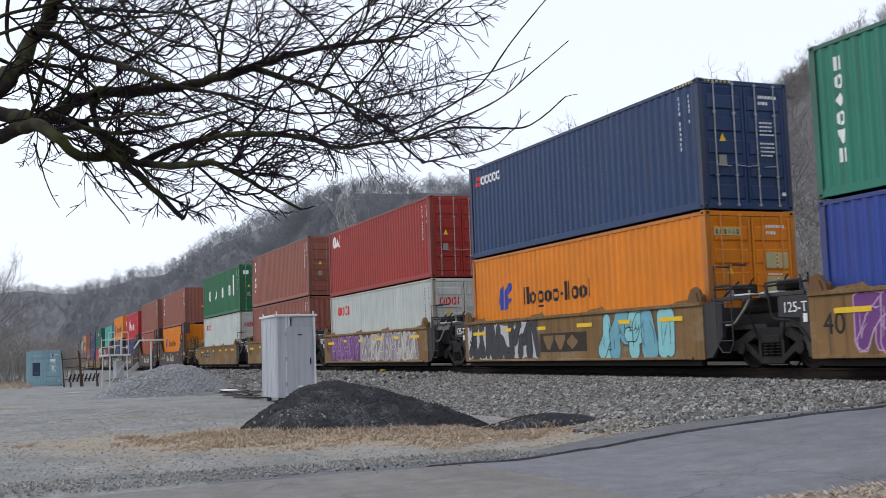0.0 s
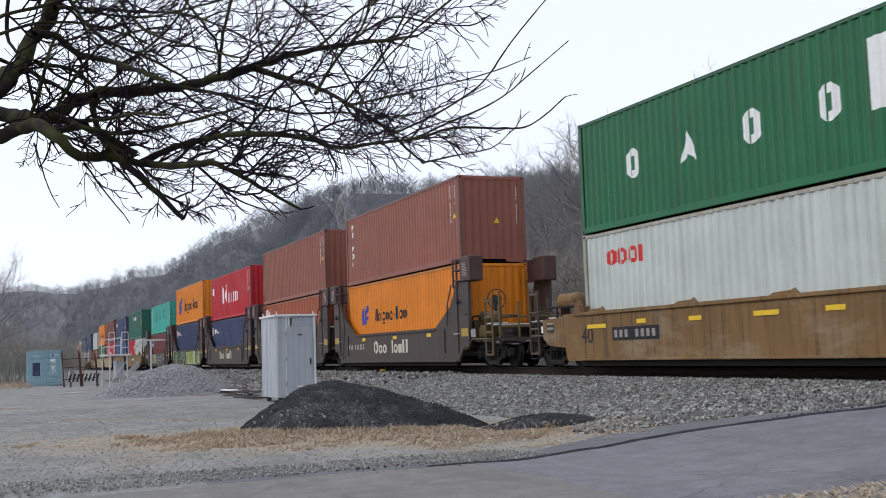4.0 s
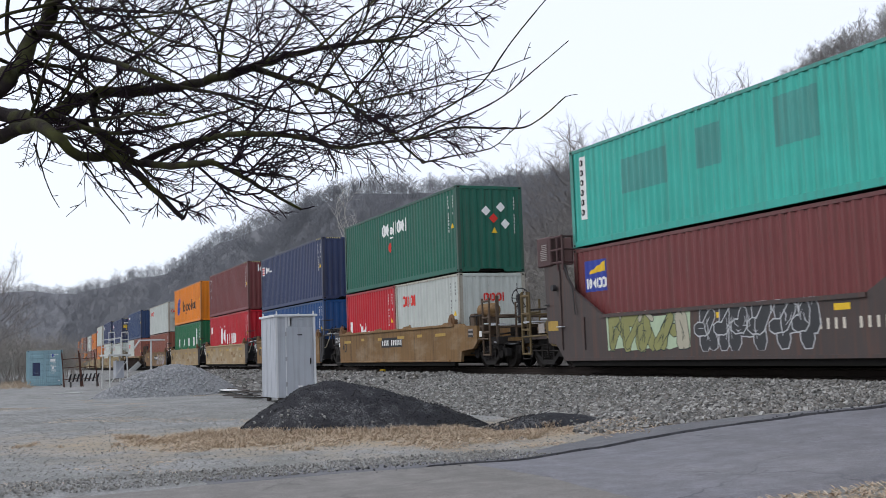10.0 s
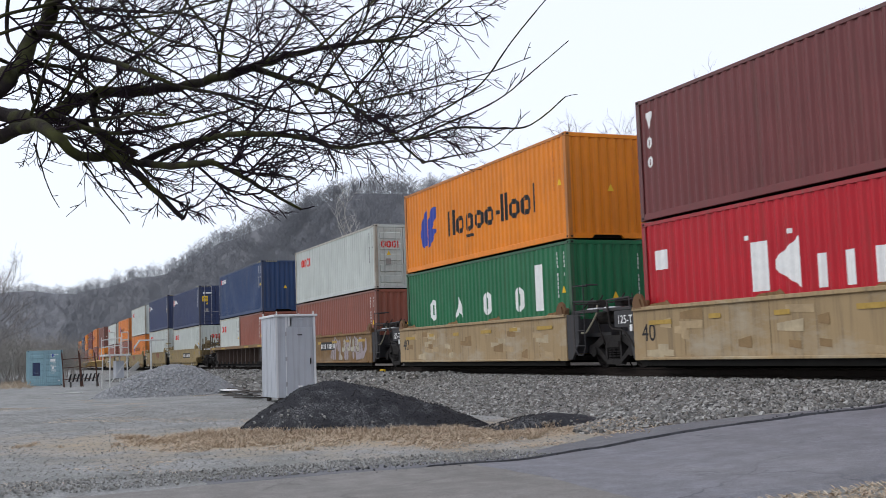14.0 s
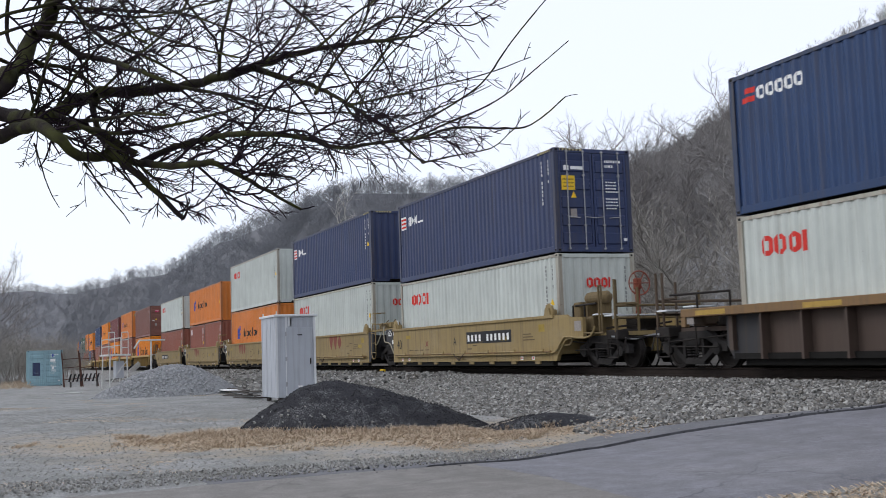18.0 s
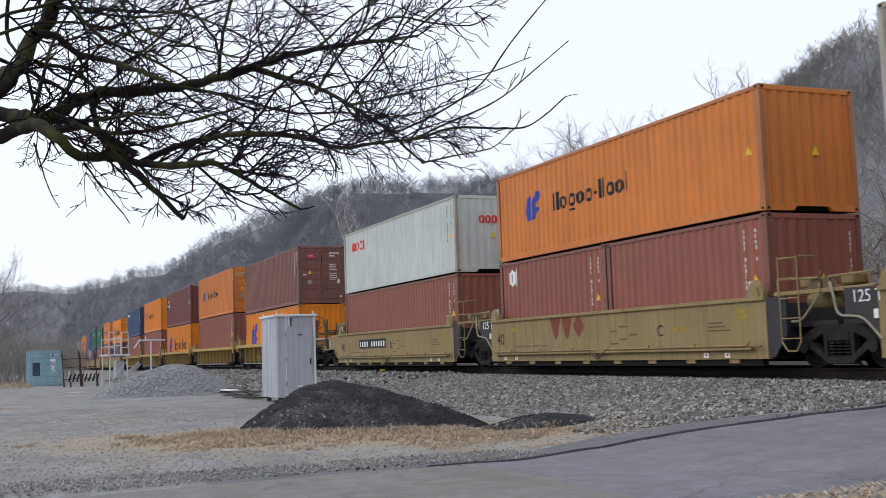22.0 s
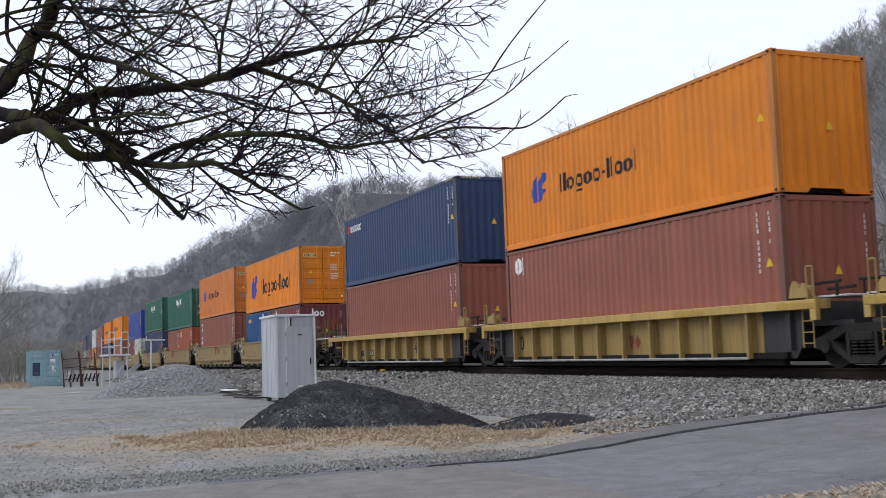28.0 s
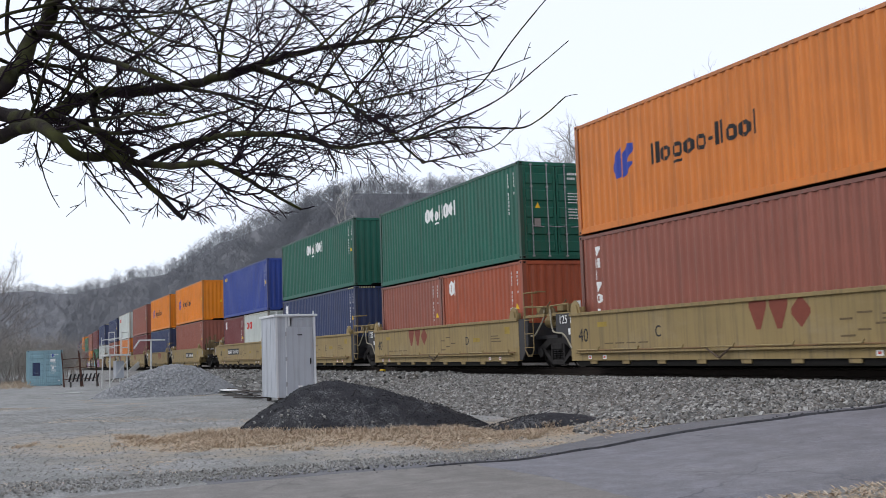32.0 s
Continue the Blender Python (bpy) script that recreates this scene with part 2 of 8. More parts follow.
def asphalt_mat(name, col, warm):
    m, n, l, b = nodes_of(name, 0.85)
    big = ramp_of(n, l, noise_of(n, l, 0.5, 5, 0.6), 0.3, 0.7)
    fine = ramp_of(n, l, noise_of(n, l, 60.0, 3, 0.8), 0.25, 0.75)
    tracks = ramp_of(n, l, noise_of(n, l, 1.0, 3, 0.5, (0.35, 2.0, 1.0)), 0.35, 0.7)
    c = mix_of(n, l, big, col, warm)
    c = mix_of(n, l, tracks, c, shade(col, 1.25))
    blot = ramp_of(n, l, noise_of(n, l, 3.5, 6, 0.75), 0.42, 0.62)
    c = mix_of(n, l, blot, mix_of(n, l, 1.0, c, (0.80, 0.80, 0.79), "MULTIPLY"), c)
    vor = n.new("ShaderNodeTexVoronoi")
    vor.feature = "DISTANCE_TO_EDGE"
    vor.inputs["Scale"].default_value = 0.33
    tc = n.new("ShaderNodeTexCoord")
    bend = n.new("ShaderNodeVectorMath")
    wave = n.new("ShaderNodeTexNoise")
    wave.inputs["Scale"].default_value = 2.2
    l.new(tc.outputs["Object"], wave.inputs["Vector"])
    bend.operation = "ADD"
    l.new(tc.outputs["Object"], bend.inputs[0])
    l.new(wave.outputs["Color"], bend.inputs[1])
    l.new(bend.outputs[0], vor.inputs["Vector"])
    crack = ramp_of(n, l, vor.outputs["Distance"], 0.003, 0.012)
    some = ramp_of(n, l, noise_of(n, l, 0.6, 2), 0.42, 0.56)
    c = mix_of(n, l, crack, mix_of(n, l, some, c, shade(col, 0.72)), c)
    grime = ramp_of(n, l, noise_of(n, l, 1.4, 6, 0.7, (1.6, 0.35, 1.0)), 0.5, 0.72)
    c = mix_of(n, l, mix_of(n, l, grime, (0, 0, 0), (0.4, 0.4, 0.4)), c, shade(col, 0.6))
    c = mix_of(n, l, fine, mix_of(n, l, 1.0, c, (0.62, 0.62, 0.62), "MULTIPLY"), mix_of(n, l, 1.0, c, (1.38, 1.38, 1.38), "MULTIPLY"))
    l.new(c, b.inputs["Base Color"])
    bump_of(n, l, b, noise_of(n, l, 90.0, 3), 0.35, 0.006)
    return m


M_GRAVEL = gravel_mat()
M_ASPHALT = asphalt_mat("asphalt", (0.160, 0.158, 0.176), (0.215, 0.21, 0.225))
M_SHOULDER = asphalt_mat("old_asphalt", (0.128, 0.128, 0.140), (0.165, 0.164, 0.172))
M_SEAM = plain("crumbled_seam", (0.080, 0.080, 0.087), 0.9, 0, 0.5, 18, 0.6)
M_LANE = asphalt_mat("worn_lane", (0.178, 0.166, 0.156), (0.218, 0.206, 0.196))
M_STRAW = island("dry_grass", [(0.43, 0.325, 0.225), (0.54, 0.43, 0.315), (0.34, 0.255, 0.18), (0.62, 0.525, 0.40)])
M_STONE = island("ballast_stone", [(0.105, 0.102, 0.097), (0.25, 0.242, 0.228), (0.145, 0.132, 0.115), (0.43, 0.42, 0.395), (0.034, 0.033, 0.032)])
M_OILSHADE = plain("oily_shaded_ballast", (0.022, 0.020, 0.018), 0.9, 0, 0.4, 14, 0.6)
# blue-grey tint puts distance haze into the litter's colour
M_HAZELITTER = plain("hazed_leaf_litter", (0.165, 0.167, 0.180), 0.95, 0, 0.3, 0.15, 0)

xs = [-2600, -1600, -1000, -600, -400, -300, -220, -160] + span(-120, -45, 2.5) + span(-44, 2, 0.5) + [6, 12, 25, 60, 150, 400, 1200]
ys = [-1600, -700, -300, -120, -60, -30, -15, -8, -5] + span(-3, 24, 0.5) + [27, 32, 40, 60, 100, 200, 500, 1200]
ground = tagged(grid_mesh("ground", xs, ys, lambda x, y: ground_z(x, y) - 0.6 * smooth(16.8, 18.5, y - bend(x)), M_GRAVEL), "grey gravel yard with worn dusty patches", "ground", kind="structure")


def wob(y, k, a, seed=0.0):
    return a * noise.noise((y * k, 3.1 + seed, 7.7))


def strip(name, ys, left, right, cols, lift, mat, label, category):
    """A paved strip along y, laid on the ground between the edges left(y) and right(y)."""
    verts, faces = [], []
    for y in ys:
        for j in range(cols + 1):
            x = left(y) + (right(y) - left(y)) * j / cols
            edge = lift + 0.01 if j in (0, cols) or y in (ys[0], ys[-1]) else 0.0
            yy = y + (wob(x, 1.2, 0.35, 4) + wob(x, 6.0, 0.08, 6) if y == ys[0] else 0.0)
            verts.append((x, yy, ground_z(x, y) + lift - edge))
    r = cols + 1
    for i in range(len(ys) - 1):
        for j in range(cols):
            faces.append((i * r + j, i * r + j + 1, (i + 1) * r + j + 1, (i + 1) * r + j))
    me = bpy.data.meshes.new(name)
    me.from_pydata(verts, [], faces)
    me.materials.append(mat)
    me.update()
    return tagged(new(name, me), label, category, kind="structure")


def far_edge(y):
    return -11.15 - 0.5 * smooth(5.0, 7.3, y) + 0.5 * smooth(8.0, 11.6, y) + wob(y, 1.3, 0.10) + wob(y, 5.0, 0.04, 2)


def near_edge(y):
    return -7.05 + 0.12 * (y - 6) + wob(y, 1.1, 0.14, 5)


strip("road", span(4.9, 13.4, 0.17), far_edge, near_edge, 26, 0.035, M_ASPHALT, "patched grey asphalt lane climbing to the crossing", "road")
strip("road", span(-7, 5.6, 0.17), lambda y: far_edge(y) - 0.15, near_edge, 26, 0.022, M_LANE, "older brownish worn asphalt lane", "road")
strip("pavement", span(2.0, 12.4, 0.17), lambda y: -12.1 - 0.95 * smooth(5.6, 7.9, y) + 1.5 * smooth(8.0, 11.6, y) + wob(y, 1.6, 0.14, 9), lambda y: far_edge(y) + 0.02, 5, 0.012, M_SHOULDER, "narrow grey asphalt shoulder along the lane", "pavement")
strip("road_seam", span(4.4, 12.4, 0.11), lambda y: far_edge(y) - 0.012 - max(0.0, wob(y, 2.6, 0.11, 12)), lambda y: far_edge(y) + 0.012 + max(0.0, wob(y, 3.6, 0.09, 14)), 4, 0.040, M_SEAM, "dark broken seam along the lane's edge", "seam")


# bank added behind the track so the view under the cars stays dark
M_EARTH = plain("added_leafy_bank", (0.115, 0.102, 0.09), 0.95, 0, 0.4, 1.5, 0.3)
bank_x = [-800, -400, -250] + span(-200, 30, 2.0)
grid_ys = span(17.6, 46, 0.7)
tagged(grid_mesh("bank", bank_x, grid_ys, lambda x, y: ground_z(x, y) + 0.02 + 0.12 * noise.noise((x * 0.5, y * 0.5, 6)) * smooth(18, 20, y), M_EARTH), "leafy bank added behind the track to darken the view under the cars", "bank", kind="structure")

# bed colour holds oil and, painted in, the shade under the train
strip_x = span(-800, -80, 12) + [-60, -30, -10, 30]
bed = grid_mesh("track_bed", strip_x, span(14.25, 17.75, 0.5), lambda x, y: 0.512 + drop(x), M_OILSHADE)
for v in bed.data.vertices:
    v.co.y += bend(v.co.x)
tagged(bed, "oily stone between and beside the rails, blackened as the train's shade", "track bed", kind="structure")
# crumbs of broken asphalt and pale grit along the edges are set further down
# rails on dark ties
def rail(y):
    prof = [(-0.07, 0), (0.07, 0), (0.07, 0.012), (0.012, 0.03), (0.012, 0.14), (0.036, 0.15), (0.036, 0.185), (-0.036, 0.185), (-0.036, 0.15), (-0.012, 0.14), (-0.012, 0.03), (-0.07, 0.012)]
    bm = bmesh.new()
    rings = [[bm.verts.new((x, y + a + bend(x), RAIL_Z - 0.185 + z + drop(x))) for a, z in prof] for x in span(-800, -80, 12) + [-40, 30]]
    for a, b in zip(rings, rings[1:]):
        for i in range(12):
            j = (i + 1) % 12
            f = bm.faces.new((a[i], a[j], b[j], b[i]))
            f.material_index = 1 if i == 6 else 0
    bmesh.ops.recalc_face_normals(bm, faces=bm.faces)
    return bm


track = tagged(new("railway_track"), "steel rails on dark wooden ties in grey ballast", "railway track", kind="structure")
for y in (TRACK_Y - 0.7525, TRACK_Y + 0.7525):
    part("rail", rail(y), [M_RAIL, M_RAILTOP], track, "rusty rail with a bright worn head")


def stones(name, count, area, size, mat, lift=0.0, seed=1, zf=ground_z):
    """Many broken stones scattered over area (x0, x1, y0(x), y1(x)), joined into one mesh."""
    rng = np.random.default_rng(seed)
    cube = np.array([(-1, -1, -1), (1, -1, -1), (1, 1, -1), (-1, 1, -1), (-1, -1, 1), (1, -1, 1), (1, 1, 1), (-1, 1, 1)], float)
    quads = np.array([(3, 2, 1, 0), (4, 5, 6, 7), (0, 1, 5, 4), (1, 2, 6, 5), (2, 3, 7, 6), (3, 0, 4, 7)])
    x0, x1, y0, y1 = area
    xs = rng.uniform(x0, x1, count)
    k = rng.uniform(0, 1, count)
    ys = np.array([y0(x) + (y1(x) - y0(x)) * q for x, q in zip(xs, k)])
    zs = np.array([zf(x, y) for x, y in zip(xs, ys)])
    s = rng.uniform(size[0], size[1], (count, 1, 1)) * rng.uniform(0.6, 1.2, (count, 1, 3)) * 0.5
    v = cube[None] * s + rng.uniform(-0.35, 0.35, (count, 8, 3)) * s
    q = rng.normal(size=(count, 4))
    q /= np.linalg.norm(q, axis=1, keepdims=True)
    w, a, b, c = q.T
    rot = np.stack([1 - 2 * (b * b + c * c), 2 * (a * b - c * w), 2 * (a * c + b * w), 2 * (a * b + c * w), 1 - 2 * (a * a + c * c), 2 * (b * c - a * w), 2 * (a * c - b * w), 2 * (b * c + a * w), 1 - 2 * (a * a + b * b)], -1).reshape(-1, 3, 3)
    v = np.einsum("nij,nkj->nki", rot, v) + np.stack([xs, ys, zs + lift + s.mean(axis=(1, 2)) * 0.35], -1)[:, None]
    f = quads[None] + 8 * np.arange(count)[:, None, None]
    me = bpy.data.meshes.new(name)
    me.vertices.add(count * 8)
    me.vertices.foreach_set("co", v.ravel())
    me.loops.add(count * 24)
    me.loops.foreach_set("vertex_index", f.ravel())
    me.polygons.add(count * 6)
    me.polygons.foreach_set("loop_start", np.arange(0, count * 24, 4))
    me.polygons.foreach_set("use_smooth", np.zeros(count * 6, bool))
    me.update(calc_edges=True)
    me.materials.append(mat)
    return tagged(new(name, me), kind="stuff")


# near-black sheet under the stones paints the shade in their gaps
M_GAPSHADE = plain("ballast_bed", (0.036, 0.034, 0.032), 0.95, 0, 0.5, 16, 0.8)


def ballast_lo(x):
    return max(8.5 - 0.9 * smooth(-16.0, -12.5, x) + wob(x, 0.8, 0.3, 3), 8.1 + 2.15 * (x + 13.1) if x > -13.4 else 0.0)


tagged(stones("ballast", 34000, (-32, -11.6, ballast_lo, lambda x: 14.2), (0.026, 0.064), M_STONE, 0, 3), "coarse grey crushed-stone ballast along the track", "ballast")
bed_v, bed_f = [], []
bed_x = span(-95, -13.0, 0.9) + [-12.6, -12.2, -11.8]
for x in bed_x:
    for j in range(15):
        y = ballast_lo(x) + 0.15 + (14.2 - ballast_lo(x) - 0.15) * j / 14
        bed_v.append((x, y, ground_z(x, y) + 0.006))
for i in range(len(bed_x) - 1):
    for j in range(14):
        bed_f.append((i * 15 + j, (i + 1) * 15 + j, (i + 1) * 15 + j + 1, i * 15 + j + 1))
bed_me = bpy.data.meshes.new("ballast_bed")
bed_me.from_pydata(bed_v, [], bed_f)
bed_me.materials.append(M_GAPSHADE)
tagged(new("ballast_bed", bed_me), "near-black sheet painted as the shade between the ballast stones", "ballast", kind="structure")
tagged(stones("asphalt_crumbs", 260, (-11.75, -10.95, lambda x: 3.4, lambda x: 11.5), (0.006, 0.024), plain("asphalt_crumb", (0.05, 0.05, 0.055), 0.9), 0.015, 6), "broken dark crumbs along the road's edge", "crumbs")
tagged(stones("ballast", 9000, (-90, -32, lambda x: 8.8, lambda x: 14.2), (0.07, 0.14), M_STONE, 0, 4), "grey crushed-stone ballast farther up the line", "ballast")

# ---- wooded ridge ----
STATIONS = [((130, 44), (130, 190), 86), ((-60, 42), (-60, 186), 84), ((-177, 42), (-177, 180), 65), ((-207, 42), (-207, 180), 57), ((-254, 42), (-254, 180), 50), ((-284, 42), (-284, 180), 50),
            ((-338, 42), (-338, 180), 58), ((-386, 42), (-386, 180), 65), ((-458, 42), (-458, 144), 69), ((-560, 42), (-513, 133), 71), ((-640, 42), (-607, 125), 68),
            ((-740, 42), (-744, 126), 65), ((-900, 40), (-1047, 74), 66), ((-960, -40), (-1130, 20), 71), ((-1000, -260), (-1180, -240), 70), ((-900, -650), (-1080, -700), 75)]


def ridge_at(s, q):
    """A place on the slope: s runs along the stations, q from the foot (0) over the ridge (1) to the far side (2)."""
    i = min(int(s), len(STATIONS) - 2)
    k = s - i
    (fa, ra, ha), (fb, rb, hb) = STATIONS[i], STATIONS[i + 1]
    k2 = k * k * (3 - 2 * k)
    f = Vector(fa).lerp(Vector(fb), k)
    r = Vector(ra).lerp(Vector(rb), k)
    h = ha + (hb - ha) * k2
    p = f + (r - f) * q
    z = h * (q ** 1.6 if q <= 1 else 1 - 0.5 * (q - 1)) + 1.6
    z += (4.0 * noise.noise((p.x * 0.012, p.y * 0.012, 1)) + 1.5 * noise.noise((p.x * 0.05, p.y * 0.05, 4))) * min(1, q * 3)
    return Vector((p.x, p.y, z))


hv = [ridge_at(s, q) for s in span(0, len(STATIONS) - 1, 0.1) for q in span(0, 2, 0.08)]
w = len(span(0, 2, 0.08))
rows_n = len(hv) // w
hme = bpy.data.meshes.new("hillside")
hme.from_pydata(hv, [], [(i * w + j, i * w + j + 1, (i + 1) * w + j + 1, (i + 1) * w + j) for i in range(rows_n - 1) for j in range(w - 1)])
hme.materials.append(M_HAZELITTER)
hme.polygons.foreach_set("use_smooth", [True] * len(hme.polygons))
tagged(new("hillside", hme), "long hillside under bare winter woods, haze tinted into its colour", "hillside", kind="structure")


def bare_tree(rng, height, spread, sides=3, depth=3, kids=(9, 5, 4), r0=None, cuts=(4, 3, 2, 2), lift=0.3, bent=0.09, rise=0.07):
    """Skeleton of a leafless tree: tapered segments (a, b, ra, rb)."""
    segs = []
    r0 = r0 or height * 0.012

    def grow(p, d, length, r, level):
        steps = cuts[level]
        pts = [p]
        for i in range(steps):
            d = (d + Vector((rng.gauss(0, bent), rng.gauss(0, bent), rng.gauss(rise, bent * 0.7))) * (1 + level * 0.5)).normalized()
            pts.append(pts[-1] + d * (length / steps))
        for i in range(steps):
            a, b = r * (1 - 0.75 * i / steps), r * (1 - 0.75 * (i + 1) / steps)
            segs.append((pts[i], pts[i + 1], a, b, level))
        if level + 1 >= depth:
            return
        for k in range(kids[level]):
            q = (0.3 if level == 0 else 0.2) + (0.7 if level == 0 else 0.8) * (k + rng.random()) / kids[level]
            i = min(int(q * steps), steps - 1)
            at = pts[i].lerp(pts[i + 1], q * steps - i)
            side = Vector((rng.gauss(0, 1), rng.gauss(0, 1), 0)).normalized()
            nd = (d * 0.75 + side * spread * 0.7 + Vector((0, 0, lift))).normalized()
            grow(at, nd, length * (0.55 - 0.25 * q) * rng.uniform(0.8, 1.25) * (1.0 if level else 1.0), r * (0.55 - 0.2 * q), level + 1)
    grow(Vector((0, 0, -0.3)), Vector((rng.gauss(0, 0.05), rng.gauss(0, 0.05), 1)).normalized(), height, r0, 0)
    return segs


def segs_arrays(segs, sides):
    """Vertices and quads for tapered segments."""
    vs, fs = [], []
    for a, b, ra, rb, _ in segs:
        d = (b - a).normalized()
        u = d.orthogonal().normalized()
        w = d.cross(u)
        o = len(vs)
        for p, r in ((a, ra), (b, rb)):
            for i in range(sides):
                q = 2 * math.pi * i / sides
                vs.append(p + u * (math.cos(q) * r) + w * (math.sin(q) * r))
        for i in range(sides):
            j = (i + 1) % sides
            fs.append((o + i, o + j, o + sides + j, o + sides + i))
    return np.array([tuple(v) for v in vs]), np.array(fs)


def ribbon_arrays(segs, least=0.0):
    """One narrow quad a segment, for twigs seen from far off."""
    vs = []
    for i, (a, b, ra, rb, _) in enumerate(segs):
        ra, rb = max(ra, least), max(rb, least * 0.6)
        d = (b - a).normalized()
        u = Matrix.Rotation(i * 2.4, 3, d) @ d.orthogonal().normalized()
        vs += [a - u * ra, a + u * ra, b + u * rb, b - u * rb]
    return np.array([tuple(v) for v in vs]), np.arange(len(vs)).reshape(-1, 4)


def forest(name, kinds, places, mat):
    """One mesh of many trees: places are (x, y, z, turn, scale, kind)."""
    V, Fs, o = [], [], 0
    for x, y, z, turn, sc, k in places:
        v, f = kinds[k]
        c, s = math.cos(turn) * sc, math.sin(turn) * sc
        V.append(np.stack([v[:, 0] * c - v[:, 1] * s + x, v[:, 0] * s + v[:, 1] * c + y, v[:, 2] * sc + z], -1))
        Fs.append(f + o)
        o += len(v)
    V, Fs = np.concatenate(V), np.concatenate(Fs)
    me = bpy.data.meshes.new(name)
    me.vertices.add(len(V))
    me.vertices.foreach_set("co", V.ravel())
    me.loops.add(Fs.size)
    me.loops.foreach_set("vertex_index", Fs.ravel())
    me.polygons.add(len(Fs))
    me.polygons.foreach_set("loop_start", np.arange(0, Fs.size, 4))
    me.update(calc_edges=True)
    me.materials.append(mat)
    return new(name, me)


# far bark is tinted blue-grey, haze carried in its base colour
M_HAZEWOODS = plain("hazed_far_bark", (0.212, 0.218, 0.236), 0.9, 0, 0.2, 0.05, 0)
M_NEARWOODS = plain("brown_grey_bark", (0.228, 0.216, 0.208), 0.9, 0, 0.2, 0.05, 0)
rng = random.Random(5)
KINDS = [ribbon_arrays(bare_tree(rng, 8 + 0.8 * i, 1.7, 3, 3, (11, 4, 0), 0.13, (2, 1, 1), 0.12), 0.06) for i in range(5)]
KINDS += [ribbon_arrays(bare_tree(rng, 8 + 0.8 * i, 1.5, 3, 3, (12, 6, 0), 0.12, (3, 2, 1), 0.2), 0.036) for i in range(5)]
spots = []
LONG = []
for i in range(1, len(STATIONS) - 1):
    LONG += [i] * max(5, round((Vector(STATIONS[i][1]) - Vector(STATIONS[min(i + 1, len(STATIONS) - 1)][1])).length / 25))
for i in range(10000):
    s, q = min(rng.choice(LONG) + rng.random(), len(STATIONS) - 1.5), 0.08 + rng.random() ** 0.75 * 1.08
    p = ridge_at(s, q)
    sc = rng.choice((0.6, 0.7, 0.8, 0.9, 1.1)) * (0.55 + 0.45 * smooth(0.08, 0.4, q))
    near = p.x > -215
    spots.append((p.x, p.y, p.z - (2.4 if near else 2.8) * sc, rng.uniform(0, 6.28), sc * (0.85 if near else 1.0), rng.randrange(5) + (5 if near else 0)))
for i in range(8000):
    s, q = 1 + rng.random() * 7.6, 0.1 + 0.95 * rng.random()
    p = ridge_at(s, q)
    if p.x < -66 - 60 * q:
        sc = rng.choice((0.6, 0.7, 0.8, 0.95)) * (0.55 + 0.45 * smooth(0.08, 0.4, q))
        spots.append((p.x, p.y, p.z - 2.4 * sc, rng.uniform(0, 6.28), sc * 0.85, 5 + rng.randrange(5)))
tagged(forest("bare_woods", KINDS, [p for p in spots if p[0] < -260], M_HAZEWOODS), "bare winter woods on the far hillside, haze tinted into their colour", "woods", kind="stuff")
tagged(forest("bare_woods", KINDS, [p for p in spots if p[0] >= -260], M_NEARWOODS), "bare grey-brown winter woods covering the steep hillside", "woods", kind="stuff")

# ---- yard things ----
M_SHED = painted("pale_grey_enamel", (0.43, 0.45, 0.49), 0.3, 0.1, 0.5)
M_SHEDTRIM = painted("light_trim_enamel", (0.62, 0.63, 0.64), 0.2, 0.1, 0.5)
M_COAL = island("asphalt_millings", [(0.016, 0.016, 0.020), (0.028, 0.028, 0.033), (0.036, 0.036, 0.042), (0.022, 0.022, 0.027), (0.030, 0.030, 0.034), (0.020, 0.020, 0.024), (0.028, 0.028, 0.033), (0.024, 0.024, 0.028), (0.034, 0.034, 0.038), (0.016, 0.016, 0.02), (0.03, 0.03, 0.034), (0.022, 0.022, 0.027), (0.03, 0.03, 0.034), (0.026, 0.025, 0.027), (0.034, 0.03, 0.028), (0.022, 0.021, 0.022), (0.03, 0.028, 0.028), (0.045, 0.043, 0.042), (0.13, 0.13, 0.128)])


def millings_mat():
    m, n, l, b = nodes_of("asphalt_millings_bed", 0.9)
    b.inputs["Specular IOR Level"].default_value = 0.2
    f = ramp_of(n, l, noise_of(n, l, 30, 6, 0.75), 0.3, 0.7)
    c = mix_of(n, l, f, (0.014, 0.014, 0.018), (0.046, 0.046, 0.052))
    grey = ramp_of(n, l, noise_of(n, l, 1.1, 8, 0.8), 0.50, 0.62)
    speck = ramp_of(n, l, noise_of(n, l, 38, 4, 0.8), 0.46, 0.62)
    both = n.new("ShaderNodeMath")
    both.operation = "MULTIPLY"
    l.new(grey, both.inputs[0])
    l.new(speck, both.inputs[1])
    l.new(mix_of(n, l, both.outputs[0], c, (0.24, 0.24, 0.242)), b.inputs["Base Color"])
    bump_of(n, l, b, noise_of(n, l, 26, 5, 0.8), 0.9, 0.03)
    return m


M_COALBED = millings_mat()
M_GRIT = island("blue_grey_gravel", [(0.22, 0.225, 0.235), (0.34, 0.345, 0.355), (0.27, 0.27, 0.275), (0.42, 0.42, 0.42)])
M_GRITBED = plain("gravel_pile_bed", (0.24, 0.245, 0.25), 0.9, 0, 0.35, 10, 0.8)
M_YARDSTONE = island("yard_stone", [(0.19, 0.187, 0.18), (0.29, 0.285, 0.27), (0.23, 0.218, 0.198), (0.40, 0.39, 0.37)])
M_RUSTY = plain("rusty_angle_iron", (0.095, 0.048, 0.036), 0.85, 0.2, 0.35, 6)
M_OLDWHITE = plain("weathered_white_paint", (0.55, 0.55, 0.53), 0.7, 0, 0.25, 6)
